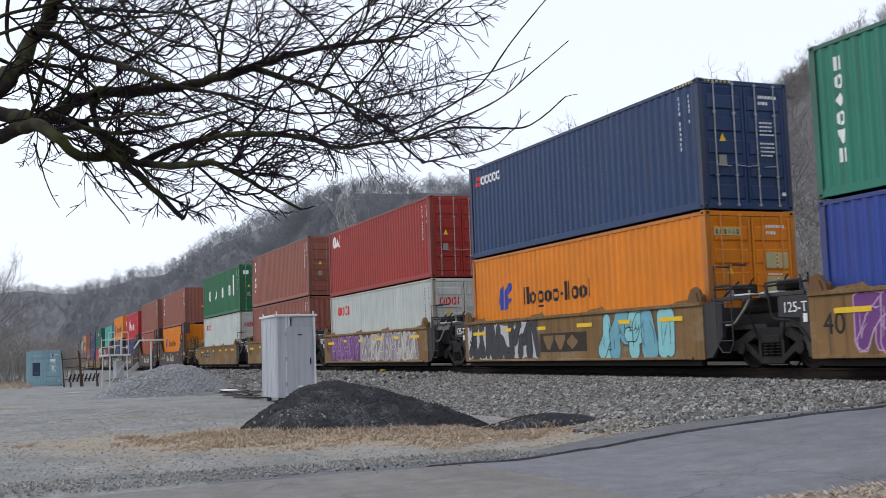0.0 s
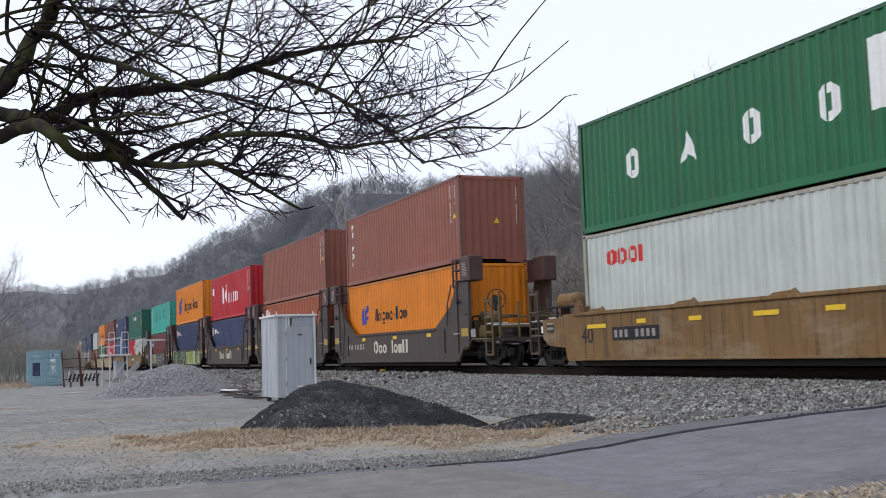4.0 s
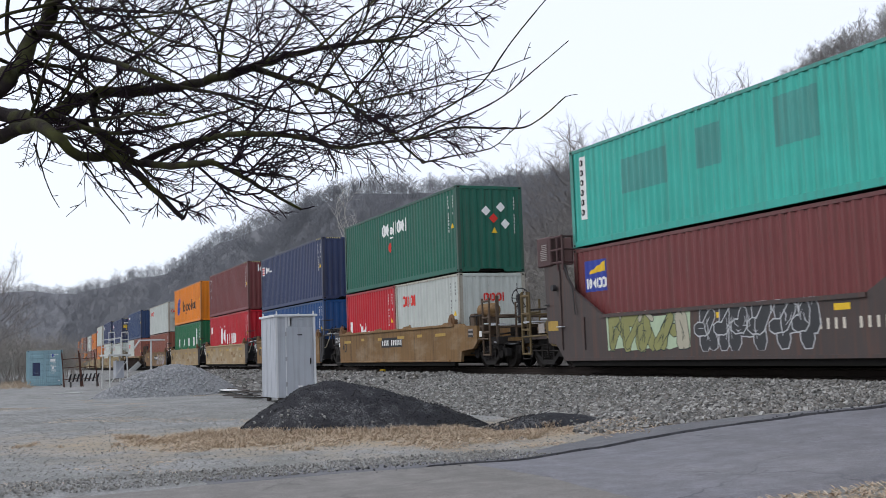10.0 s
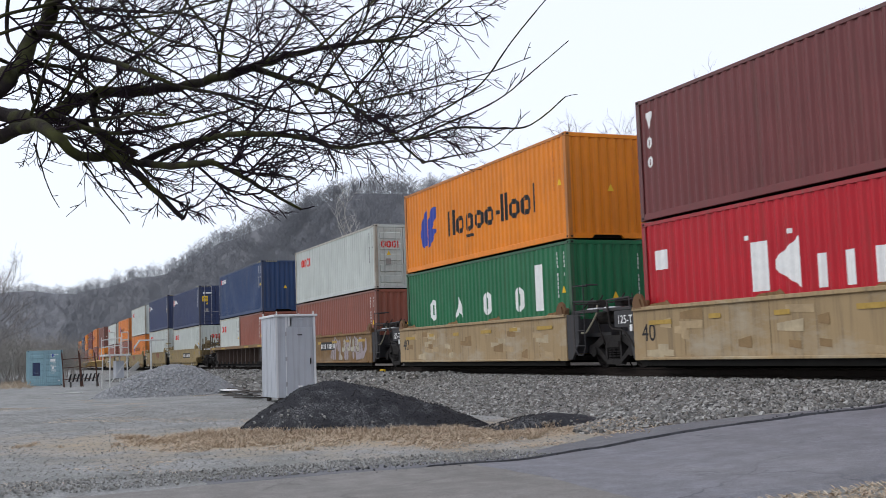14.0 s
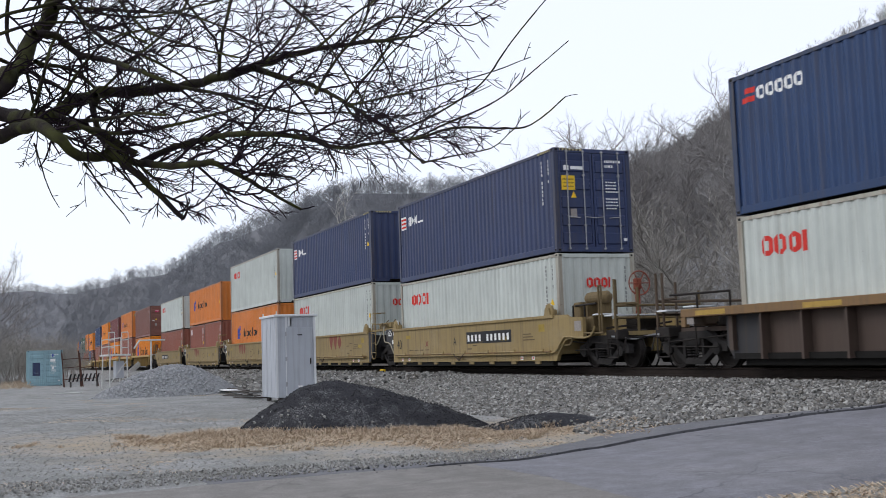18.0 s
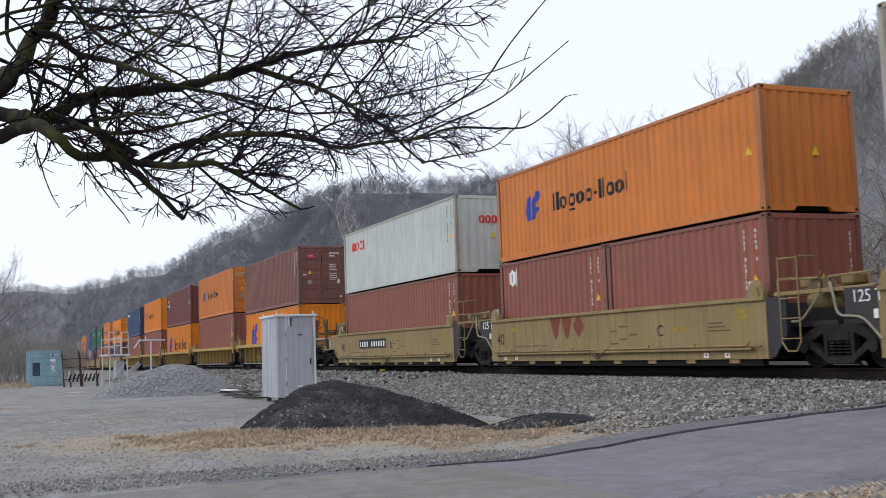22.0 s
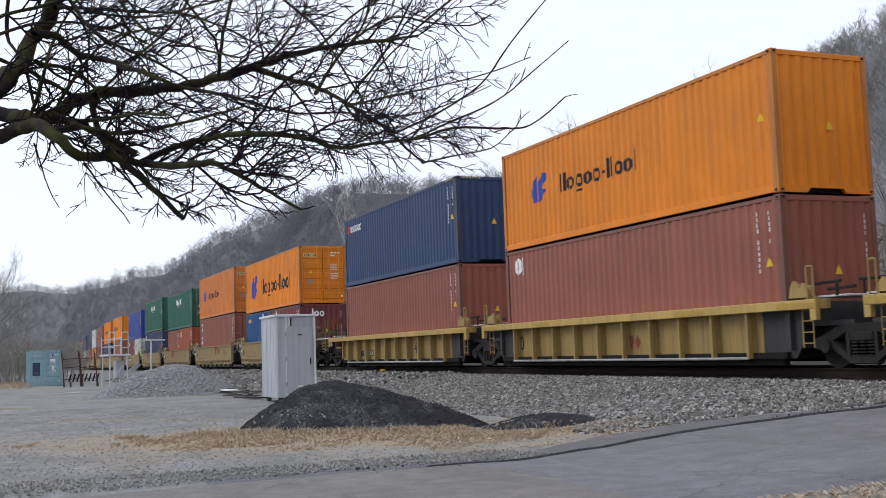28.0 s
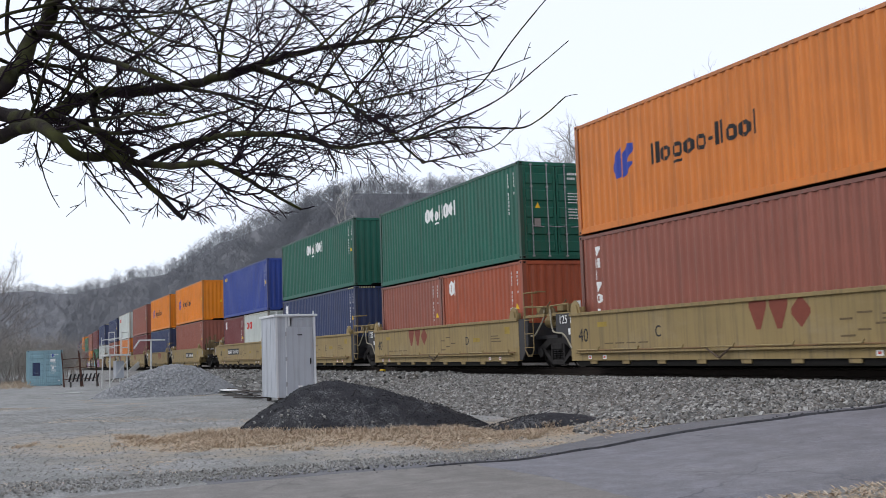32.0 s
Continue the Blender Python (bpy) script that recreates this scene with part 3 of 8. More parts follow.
M_PLANK = plain("grey_weathered_board", (0.075, 0.066, 0.060), 0.85, 0, 0.35, 9)


def signal_shed(x, y):
    """A steel equipment cabin on short legs with a door in its leading face."""
    root = tagged(new("equipment_shed"), "grey steel equipment cabin with a closed door on short legs", "shed")
    root.location = (x, y, ground_z(x, y))
    l, w, z0, z1 = 1.70, 1.16, 0.14, 2.42
    part("body", box_bm((-l, 0, z0), (-0.02, w, z1), 0.012), M_SHED, root)
    part("roof", box_bm((-l - 0.05, -0.05, z1 - 0.03), (0.04, w + 0.05, z1 + 0.035), 0.01), M_SHEDTRIM, root, "thin pale flat roof")
    part("vent_panel", plate_bm([(0, z1 - 0.30), (0.1, z1 - 0.30), (0.1, z1 - 0.05), (0, z1 - 0.05)], 0, 0.02), M_SHEDTRIM, root).matrix_local = pose(-0.02, 0.36, 0, 0, 0, 90) @ pose(0, -0.02, 0)
    for i in range(6):
        part("vent_rib", box_bm((-0.02, 0.30 + i * 0.12, z1 - 0.29), (0.0, 0.35 + i * 0.12, z1 - 0.06)), M_SHED, root)
    d = part("door", box_bm((-0.02, 0.30, z0 + 0.06), (0.012, 1.06, z1 - 0.34), 0.008), M_SHED, root, "closed grey steel door")
    for z in (0.45, 1.15, 1.85):
        part("hinge", box_bm((0.0, 0.27, z), (0.025, 0.32, z + 0.12)), M_ROD, d)
    part("handle", box_bm((0.01, 0.97, 1.05), (0.05, 1.0, 1.22), 0.006), M_GREASE, d, "dark door handle")
    part("latch", box_bm((0.01, 0.62, 0.42), (0.03, 0.74, 0.46)), M_WHITE, d)
    part("notice", box_bm((0.012, 0.62, 1.86), (0.016, 0.76, 1.89)), M_BLACK, d)
    for yy in (0.0, 0.28, w - 0.07):
        part("corner_trim", box_bm((-0.02, yy, z0), (0.006, yy + 0.06, z1 - 0.03)), M_SHEDTRIM, root)
    for k in range(4):
        part("side_seam", box_bm((-0.1 - 0.5 * k, -0.008, z0), (-0.06 - 0.5 * k, 0.002, z1 - 0.03)), M_SHED, root)
    for xx, yy in ((-0.05, 0.05), (-l + 0.05, 0.05), (-0.05, w - 0.05), (-l + 0.05, w - 0.05)):
        bm = bmesh.new()
        ring_pts = [(xx + 0.045 * math.cos(q), yy, z1 + 0.075 + 0.045 * math.sin(q)) for q in (i * math.pi / 5 for i in range(11))]
        for a, b in zip(ring_pts, ring_pts[1:]):
            add_tube(bm, a, b, 0.014, 5)
        part("lifting_eye", bm, M_OLDWHITE, root)
        part("leg", tubes_bm([((xx + (-0.15 if xx > -1 else 0.15), yy + (0.1 if yy < 0.5 else -0.1), -0.2), (xx + (-0.15 if xx > -1 else 0.15), yy + (0.1 if yy < 0.5 else -0.1), z0 + 0.02))], 0.07, 10), M_PLANK, root)


signal_shed(-29.5, 7.36)


def heap(name, cx, cy, turn, half_l, half_w, height, lean, bed, loose, count, size, seed, label, category):
    """A dumped heap: a rough mound with loose pieces on it."""
    root = tagged(new(name), label, category)
    root.location = (cx, cy, ground_z(cx, cy))
    c, s = math.cos(turn), math.sin(turn)

    def rise(a, b):
        k = math.hypot((a - lean * half_l * (1 - min(1, abs(a) / half_l))) / half_l, b / half_w)
        if k >= 1.25:
            return -0.08
        r = max(0.0, 1 - k ** 1.5) if k < 1 else 0
        n = noise.noise((a * 1.3 + seed, b * 1.3, 0)) * 0.06 + noise.noise((a * 4 + seed, b * 4, 3)) * 0.05
        return height * (r * (1.05 - 0.05 * r) + n * min(1, r * 3)) - 0.05 * max(0, k - 0.9) * 4
    na, nb = 60, 40
    vs = []
    for i in range(na + 1):
        for j in range(nb + 1):
            a, b = (2 * i / na - 1) * half_l * 1.15, (2 * j / nb - 1) * half_w * 1.15
            x, y = a * c - b * s, a * s + b * c
            vs.append((x, y, rise(a, b) + ground_z(cx + x, cy + y) - ground_z(cx, cy)))
    me = bpy.data.meshes.new("mound")
    me.from_pydata(vs, [], [(i * (nb + 1) + j, (i + 1) * (nb + 1) + j, (i + 1) * (nb + 1) + j + 1, i * (nb + 1) + j + 1) for i in range(na) for j in range(nb)])
    me.materials.append(bed)
    me.polygons.foreach_set("use_smooth", [True] * len(me.polygons))
    part("mound", me, None, root)

    def top(x, y):
        a, b = x * c + y * s, -x * s + y * c
        return rise(a, b) + ground_z(cx + x, cy + y) - ground_z(cx, cy)

    def reach(x):
        return half_w * 1.05 * math.sqrt(max(0.0, 1 - (x / half_l / 1.05) ** 2))
    st = stones("rubble", count, (-half_l, half_l, lambda a: -reach(a), reach), size, loose, 0, seed, lambda a, b: rise(a, b))
    st.parent = root
    st.rotation_euler = (0, 0, turn)
    st["label"] = "loose broken lumps"
    if name == "asphalt_pile":
        fl = stones("pale_fleck", int(16 * half_l), (-half_l * 0.95, half_l * 0.95, lambda a: -reach(a), lambda a: -reach(a) * 0.62), (0.012, 0.045), M_YARDSTONE, 0.012, seed + 9, lambda a, b: rise(a, b))
        fl.parent = root
        fl.rotation_euler = (0, 0, turn)
        fl["label"] = "pale stones among the millings"
    return root


heap("asphalt_pile", -18.15, 6.05, math.atan2(3.45, 2.6), 2.28, 1.35, 0.84, -0.30, M_COALBED, M_COAL, 5200, (0.004, 0.018), 31, "dark heap of asphalt millings among dry grass", "heap")
heap("asphalt_pile", -15.3, 8.1, math.atan2(1.5, 0.75), 1.0, 0.62, 0.22, 0.1, M_COALBED, M_COAL, 1300, (0.004, 0.018), 32, "low dark remnant of asphalt millings beside ballast", "heap")
heap("gravel_pile", -42.3, 6.35, math.radians(75), 2.75, 2.2, 1.14, 0.1, M_GRITBED, M_GRIT, 8500, (0.025, 0.085), 33, "pale blue-grey heap of crushed gravel", "heap")

M_CABLUE = painted("faded_light_blue_paint", (0.25, 0.40, 0.45), 0.35, 0.35)
BOX["skyblue"] = M_CABLUE


def steel_rack():
    root = tagged(new("steel_rack"), "rusty angle-iron racks standing beside the blue container", "rack")
    root.location = (-74.3, 5.5, ground_z(-74.3, 5.5))
    for y0, y1, lean in ((-0.95, 0.1, 0.22), (0.2, 1.15, 0.30)):
        for y in (y0, y1):
            part("post", tubes_bm([((0, y, 0), (0.05, y - lean, 2.35))], 0.032, 5), M_RUSTY, root)
            part("post", tubes_bm([((-0.9, y, 0), (-0.9, y - lean * 0.5, 2.2))], 0.032, 5), M_RUSTY, root)
        for z in (0.5, 1.25, 1.8):
            part("crossbar", tubes_bm([((0.05, y0 - lean * z / 2.35, z), (0.05, y1 - lean * z / 2.35, z + 0.06))], 0.026, 5), M_RUSTY, root)
        for y in (y0, y1):
            part("side_bar", tubes_bm([((0, y - lean * 0.55, 1.3), (-0.9, y - lean * 0.3, 1.3))], 0.024, 5), M_RUSTY, root)


steel_rack()


def striped_barrier():
    root = tagged(new("striped_barrier"), "low barrier board with dark and white slanted stripes", "barrier")
    root.location = (-72.6, 5.6, ground_z(-72.6, 5.6))
    part("board", box_bm((-0.04, -1.0, 0.35), (0.04, 1.0, 0.85), 0.01), M_OLDWHITE, root)
    for i in range(8):
        y = -0.95 + 0.24 * i
        bm = bmesh.new()
        vs = [bm.verts.new((0.045, y + a, z)) for a, z in ((0, 0.36), (0.1, 0.36), (0.24, 0.84), (0.14, 0.84))]
        bm.faces.new(vs)
        part("stripe", bm, M_BLACK, root)
    for y in (-0.8, 0.8):
        part("foot", box_bm((-0.3, y - 0.04, 0), (0.3, y + 0.04, 0.36), 0.01), M_PLANK, root)


striped_barrier()


def work_stand():
    """A small raised platform with railings."""
    root = tagged(new("work_platform"), "weathered white steel work platform with railings", "platform")
    root.location = (-61.4, 6.35, ground_z(-61.4, 6.35))
    root.rotation_euler = (0, 0, radians(12))
    root.scale = (0.9, 0.74, 1.0)
    for x in (-0.7, 0.7):
        for y in (-0.62, 0.62):
            part("leg", tubes_bm([((x * 1.05, y * 1.08, -0.05), (x, y, 1.78))], 0.055, 6), M_OLDWHITE, root)
    part("deck", box_bm((-0.85, -0.8, 1.76), (0.85, 0.85, 1.86), 0.01), M_OLDWHITE, root)
    for y0, y1, zt in ((-0.7, -0.28, 3.05), (0.25, 0.72, 3.05)):
        for y in (y0, y1):
            part("railing_post", tubes_bm([((0.7, y, 1.86), (0.7, y, zt))], 0.03, 6), M_OLDWHITE, root)
        for z in (2.2, 2.62, 3.03):
            part("railing_bar", tubes_bm([((0.7, y0, z), (0.7, y1, z + 0.02))], 0.028, 6), M_OLDWHITE, root)
    for z in (2.25, 2.65):
        part("railing_bar", tubes_bm([((-0.7, -0.7, z), (-0.7, 0.72, z + 0.12))], 0.028, 6), M_OLDWHITE, root)
    for y in (-0.7, 0.72):
        part("railing_post", tubes_bm([((-0.7, y, 1.86), (-0.7, y, 2.8))], 0.028, 6), M_OLDWHITE, root)
    part("cabinet", box_bm((-0.3, 0.0, 0.55), (0.25, 0.6, 1.5), 0.02), M_SHED, root, "grey cabinet under the deck")
    part("brace", tubes_bm([((0.7, -0.62, 0.3), (0.7, 0.62, 1.5))], 0.025, 5), M_OLDWHITE, root)


work_stand()


def tee_post():
    root = tagged(new("signal_post"), "slim pale post with a short crossarm", "post")
    root.location = (-57.8, 7.8, ground_z(-57.8, 7.8))
    part("pole", tubes_bm([((0, 0, 0), (0, 0, 2.5))], 0.045, 8), M_OLDWHITE, root)
    part("crossarm", box_bm((-0.05, -0.62, 2.42), (0.05, 0.72, 2.5), 0.01), M_OLDWHITE, root)
    part("lamp_arm", tubes_bm([((0, -0.6, 2.44), (0, -0.86, 2.05))], 0.05, 6), M_OLDWHITE, root)


tee_post()


def loose_board(x, y, z, l, w, turn, pitch, mat, label):
    ob = part("board", box_bm((-l / 2, -w / 2, 0), (l / 2, w / 2, 0.035), 0.006), mat, None)
    ob.matrix_world = pose(x, y, ground_z(x, y) + z, pitch, 0, turn)
    tagged(ob, label, "board")


loose_board(-40.6, 8.19, 0.10, 2.6, 0.5, 1, 0, M_WHITE, "bent white metal sheet on a heap of boards")
bpy.data.objects["board"].matrix_world = pose(-40.5, 8.19, ground_z(-40.5, 8.19) + 0.20, 42, 4.5, 2)
for k in range(9):
    loose_board(-37.6 + 0.55 * k, 7.86 - 0.03 * k, 0.02 + 0.10 * ((k * 2) % 3), 1.7, 0.14, 4 + 9 * (k % 4) - 8 * (k % 3), 3 - 2 * (k % 4), M_PLANK, "dark weathered board on the gravel")
loose_board(-52.8, 3.4, 0.02, 1.2, 0.35, 80, 0, M_OLDWHITE, "flat white board lying on the gravel")
marker = part("rail_marker", box_bm((-0.16, -0.08, 0.0), (0.16, 0.08, 0.14), 0.02), M_YELLOWM, None)
marker.location = (-40.2, 14.3, 0.50)
tagged(marker, "small yellow marker block beside the rail", "marker")

for i in range(97):
    if i == 0:
        tie_me = bpy.data.meshes.new("tie")
        tb = box_bm((-0.115, -1.3, -0.1), (0.115, 1.3, 0.055), 0.01)
        tb.to_mesh(tie_me)
        tb.free()
        tie_me.materials.append(M_WOODTIE)
    tie = part("tie", tie_me, None, track)
    tie.location = (-60 + 0.54 * i, TRACK_Y, RAIL_Z - 0.185 - 0.055)


# ---- dry grass ----
def blades(name, count, place, length, flat, mat, seed, label):
    """Dry blades: place(rng) gives a spot or None."""
    rng = random.Random(seed)
    vs, fs = [], []
    while len(fs) < count:
        p = place(rng)
        if p is None:
            continue
        x, y = p
        z = ground_z(x, y)
        h = rng.uniform(*length)
        q = rng.uniform(0, 6.283)
        up = h * rng.uniform(*flat)
        out = math.sqrt(max(0, h * h - up * up))
        dx, dy = math.cos(q), math.sin(q)
        w = rng.uniform(0.003, 0.007)
        o = len(vs)
        vs += [(x - dy * w, y + dx * w, z), (x + dy * w, y - dx * w, z), (x + dx * out * 0.6 + dy * w, y + dy * out * 0.6 - dx * w, z + up * 0.8), (x + dx * out, y + dy * out, z + up)]
        fs.append((o, o + 1, o + 2, o + 3))
    me = bpy.data.meshes.new(name)
    me.from_pydata(vs, [], fs)
    me.materials.append(mat)
    me.update()
    return tagged(new(name, me), label, "grass", kind="stuff")


def tufts(name, count, place, tall, blades_each, mat, seed, label):
    """Clumps of dead grass: arched blades that lean out from each clump's middle."""
    rng = random.Random(seed)
    vs, fs = [], []
    done = 0
    while done < count:
        p = place(rng)
        if p is None:
            continue
        done += 1
        size = rng.uniform(*tall)
        lean = rng.uniform(0, 6.283)
        for _ in range(rng.randrange(*blades_each)):
            q = rng.gauss(lean, 1.5)
            x, y = p[0] + rng.gauss(0, size * 0.3), p[1] + rng.gauss(0, size * 0.3)
            z = ground_z(x, y) - 0.01
            h = size * rng.uniform(0.4, 1.15)
            out = h * rng.uniform(0.25, 1.0)
            dx, dy = math.cos(q), math.sin(q)
            w = rng.uniform(0.0025, 0.006)
            o = len(vs)
            vs += [(x - dy * w, y + dx * w, z), (x + dy * w, y - dx * w, z), (x + dx * out * 0.5 + dy * w, y + dy * out * 0.5 - dx * w, z + h * 0.62), (x + dx * out * 0.5 - dy * w, y + dy * out * 0.5 + dx * w, z + h * 0.62),
                   (x + dx * out, y + dy * out, z + h * rng.uniform(0.45, 0.9))]
            fs += [(o, o + 1, o + 2, o + 3), (o + 3, o + 2, o + 4)]
    me = bpy.data.meshes.new(name)
    me.from_pydata(vs, [], fs)
    me.materials.append(mat)
    me.update()
    return tagged(new(name, me), label, "grass", kind="stuff")


def heap_skirt(rng):
    """Along the foot of the dark heaps, on the side of the road."""
    a, b = rng.uniform(-2.6, 4.4), 1.12 + abs(rng.gauss(0, 0.42)) - 0.12
    b -= 0.5 * smooth(2.2, 3.6, a)
    if noise.noise((a * 1.1, b * 1.1, 15)) < -0.12:
        return None
    x, y = -18.15 + 0.602 * a + 0.799 * b, 6.05 + 0.799 * a - 0.602 * b
    return (x, y) if y < ballast_lo(x) + 0.1 and x < -12.9 else None


def tan_field(rng):
    """The wider patch of dead grass between heap and road."""
    a, b = rng.uniform(-4.8, 3.6), 1.3 + abs(rng.gauss(0, 1.25))
    n = noise.noise((a * 0.7, b * 0.7, 21)) + 0.5 * noise.noise((a * 2.1, b * 2.1, 4))
    if n < -0.02 + 0.22 * max(0, b - 2.0) + 0.10 * max(0, -a - 2.5):
        return None
    x, y = -18.15 + 0.602 * a + 0.799 * b, 6.05 + 0.799 * a - 0.602 * b
    return (x, y) if x < -12.9 else None


def around_heaps(rng):
    x, y = rng.uniform(-23, -12.2), rng.uniform(2.0, 9.4)
    n = noise.noise((x * 0.55, y * 0.55, 9)) + 0.5 * noise.noise((x * 1.7, y * 1.7, 2))
    # a band along the camera side of the heaps, thinning outwards
    d = abs((x + 16.6) * 0.80 - (y - 5.9) * 0.60 - 0.7)
    e = (x + 16.6) * 0.60 + (y - 5.9) * 0.80
    keep = 0.7 - (d / 2.1) ** 2 - max(0, abs(e + 0.7) - 3.8) * 0.45 + n * 1.4
    return (x, y) if rng.random() < keep * 0.8 else None


def heap_front(rng):
    a, b = rng.uniform(-3.0, 4.3), 1.02 + abs(rng.gauss(0, 0.85))
    n = noise.noise((a * 0.9, b * 0.9, 12)) + 0.6 * noise.noise((a * 3, b * 3, 7))
    b -= 0.5 * smooth(2.2, 3.6, a)
    if rng.random() > 0.70 + n * 1.5 - max(0, b - 1.6) * 0.45:
        return None
    x, y = -18.15 + 0.602 * a + 0.799 * b, 6.05 + 0.799 * a - 0.602 * b
    return (x, y) if y < ballast_lo(x) - 0.05 and x < -12.6 else None


def thin_yard(rng):
    x, y = rng.uniform(-45, -12), rng.uniform(-2, 8.5)
    n = noise.noise((x * 0.22, y * 0.35, 5)) + 0.4 * noise.noise((x * 1.1, y * 1.1, 8))
    return (x, y) if n > 0.30 else None


def verge(rng):
    y = rng.uniform(2.0, 12)
    x = near_edge(y) + abs(rng.gauss(0.55, 0.5)) + 0.02
    return (x, y)


def far_left(rng):
    x, y = rng.uniform(-110, -70), rng.uniform(-14, 2.6)
    return (x, y)


blades("dry_grass", 24000, around_heaps, (0.03, 0.13), (0.05, 0.45), M_STRAW, 41, "matted tan dry grass round the dark heaps")
blades("dry_grass", 22000, heap_front, (0.03, 0.11), (0.1, 0.7), M_STRAW, 45, "pale dry grass matted against the dark heap")
tufts("grass_clumps", 620, heap_skirt, (0.06, 0.19), (16, 34), M_STRAW, 46, "pale tan grass clumps at the foot of the dark heaps")
tufts("grass_clumps", 1300, tan_field, (0.03, 0.10), (12, 26), M_STRAW, 47, "low matted clumps of dead grass beside the road")
blades("dry_grass", 9000, thin_yard, (0.03, 0.10), (0.05, 0.25), M_STRAW, 42, "thin flattened straw on the gravel yard")
blades("dry_grass", 16000, verge, (0.03, 0.10), (0.1, 0.5), M_STRAW, 43, "short pale grass on the road verge")
blades("dry_grass", 5000, far_left, (0.25, 0.6), (0.3, 0.9), M_STRAW, 44, "tall tan grass at the yard's far edge")
tagged(stones("scattered_gravel", 21000, (-32, -11.9, lambda x: -3.5, lambda x: 8.4), (0.006, 0.024), M_YARDSTONE, -0.004, 51), "loose pale gravel scattered over the yard", "gravel")
tagged(stones("scattered_gravel", 3000, (-12.7, -11.5, lambda x: -2.5, lambda x: 6.2), (0.008, 0.026), M_YARDSTONE, 0.02, 52), "pale grit along the road's broken edge", "gravel")

# ---- trees beyond the line and at the yard's end ----
M_PALEBARK = plain("pale_sycamore_bark", (0.50, 0.48, 0.45), 0.85, 0, 0.3, 3, 0)
M_GREYBARK = plain("grey_bark", (0.235, 0.220, 0.215), 0.9, 0, 0.3, 3, 0)


def tree_meshes(seed, height, spread, kids, mat, r0):
    segs = bare_tree(random.Random(seed), height, spread, 3, 4, kids, r0, (7, 5, 4, 2), 0.12, 0.17, 0.05)
    out = []
    for name, keep in (("trunk", lambda q: q == 0), ("crown", lambda q: q > 0)):
        v, f = segs_arrays([s for s in segs if keep(s[4])], 5 if name == "trunk" else 3)
        me = bpy.data.meshes.new(name)
        me.from_pydata([tuple(p) for p in v], [], [tuple(int(i) for i in q) for q in f])
        me.materials.append(mat)
        out.append(me)
    return out


SHAPES = [tree_meshes(60 + i, 14 + i, 1.15, (17, 9, 6), M_GREYBARK, 0.15) for i in range(5)]


def far_tree(meshes, x, y, top, turn, label, z=None):
    """A tree of the given height in metres."""
    root = tagged(new("tree"), label, "tree", group="bare trees along the line")
    root.matrix_world = pose(x, y, ground_z(x, y) if z is None else z, 0, 0, turn)
    scale = top / max(v.co.z for me in meshes for v in me.vertices)
    for name, me in zip(("trunk", "crown"), meshes):
        ob = part(name, me, None, root)
        ob.scale = (scale, scale, scale)


trng = random.Random(77)
for i in range(30):
    x = -108 + 1.5 * i + trng.uniform(-1.2, 1.2)
    far_tree(SHAPES[i % 5], x, 36 + trng.uniform(-3, 4), 9.2 + trng.uniform(-1.0, 0.8), trng.uniform(0, 360), "leafless grey tree standing beyond the railway", 1.3)
for i in range(20):
    x = -68 + 1.2 * i + trng.uniform(-0.6, 0.6)
    far_tree(SHAPES[(i + 2) % 5], x, 38 + trng.uniform(-3, 4), 13.7 + trng.uniform(-0.9, 0.5), trng.uniform(0, 360), "leafless grey tree at the foot of the hillside", 1.4)
far_tree(tree_meshes(71, 18, 0.9, (11, 6, 5), M_PALEBARK, 0.24), -111, 36, 19.5, 40, "tall leafless sycamore with pale bark", 1.3)
far_tree(tree_meshes(72, 16, 0.9, (11, 6, 5), M_PALEBARK, 0.2), -62, 40, 9.6, 140, "leafless sycamore with pale limbs", 1.3)
far_tree(SHAPES[1], -92.3, 0.9, 11.5, 20, "bare tree at the far edge of the yard")
far_tree(SHAPES[3], -97, -2.2, 11.0, 200, "bare tree behind brush at the yard's edge")
far_tree(SHAPES[0], -104, 1.6, 9.0, 110, "small bare tree behind the blue container")

M_BRUSH = plain("tangled_brush", (0.285, 0.265, 0.240), 0.9, 0, 0.35, 2, 0)
SAP = [ribbon_arrays(bare_tree(random.Random(90 + i), 4.5, 1.25, 3, 3, (14, 7, 0), 0.04, (5, 4, 2), 0.12, 0.2, 0.06)) for i in range(6)]
brng = random.Random(8)
low = [(brng.uniform(-98, -86), brng.uniform(-9, 1.9), -0.4, brng.uniform(0, 6.3), brng.uniform(0.5, 1.15), brng.randrange(6)) for _ in range(150)]
low += [(brng.uniform(-124, -98), brng.uniform(-4, 8), -0.4, brng.uniform(0, 6.3), brng.uniform(0.5, 1.0), brng.randrange(6)) for _ in range(330)]
tagged(forest("brush", SAP, low, M_BRUSH), "tangled bare brush at the yard's far edge", "brush", kind="stuff")
low = [(bx, 22 + bend(bx) + 23 * brng.random() ** 1.5, 1.1, brng.uniform(0, 6.3), brng.uniform(0.5, 1.35), brng.randrange(6)) for bx in (brng.uniform(-200, 0) for _ in range(1500))]
tagged(forest("brush", SAP, low, M_BRUSH), "bare grey brush and saplings behind the track", "brush", kind="stuff")

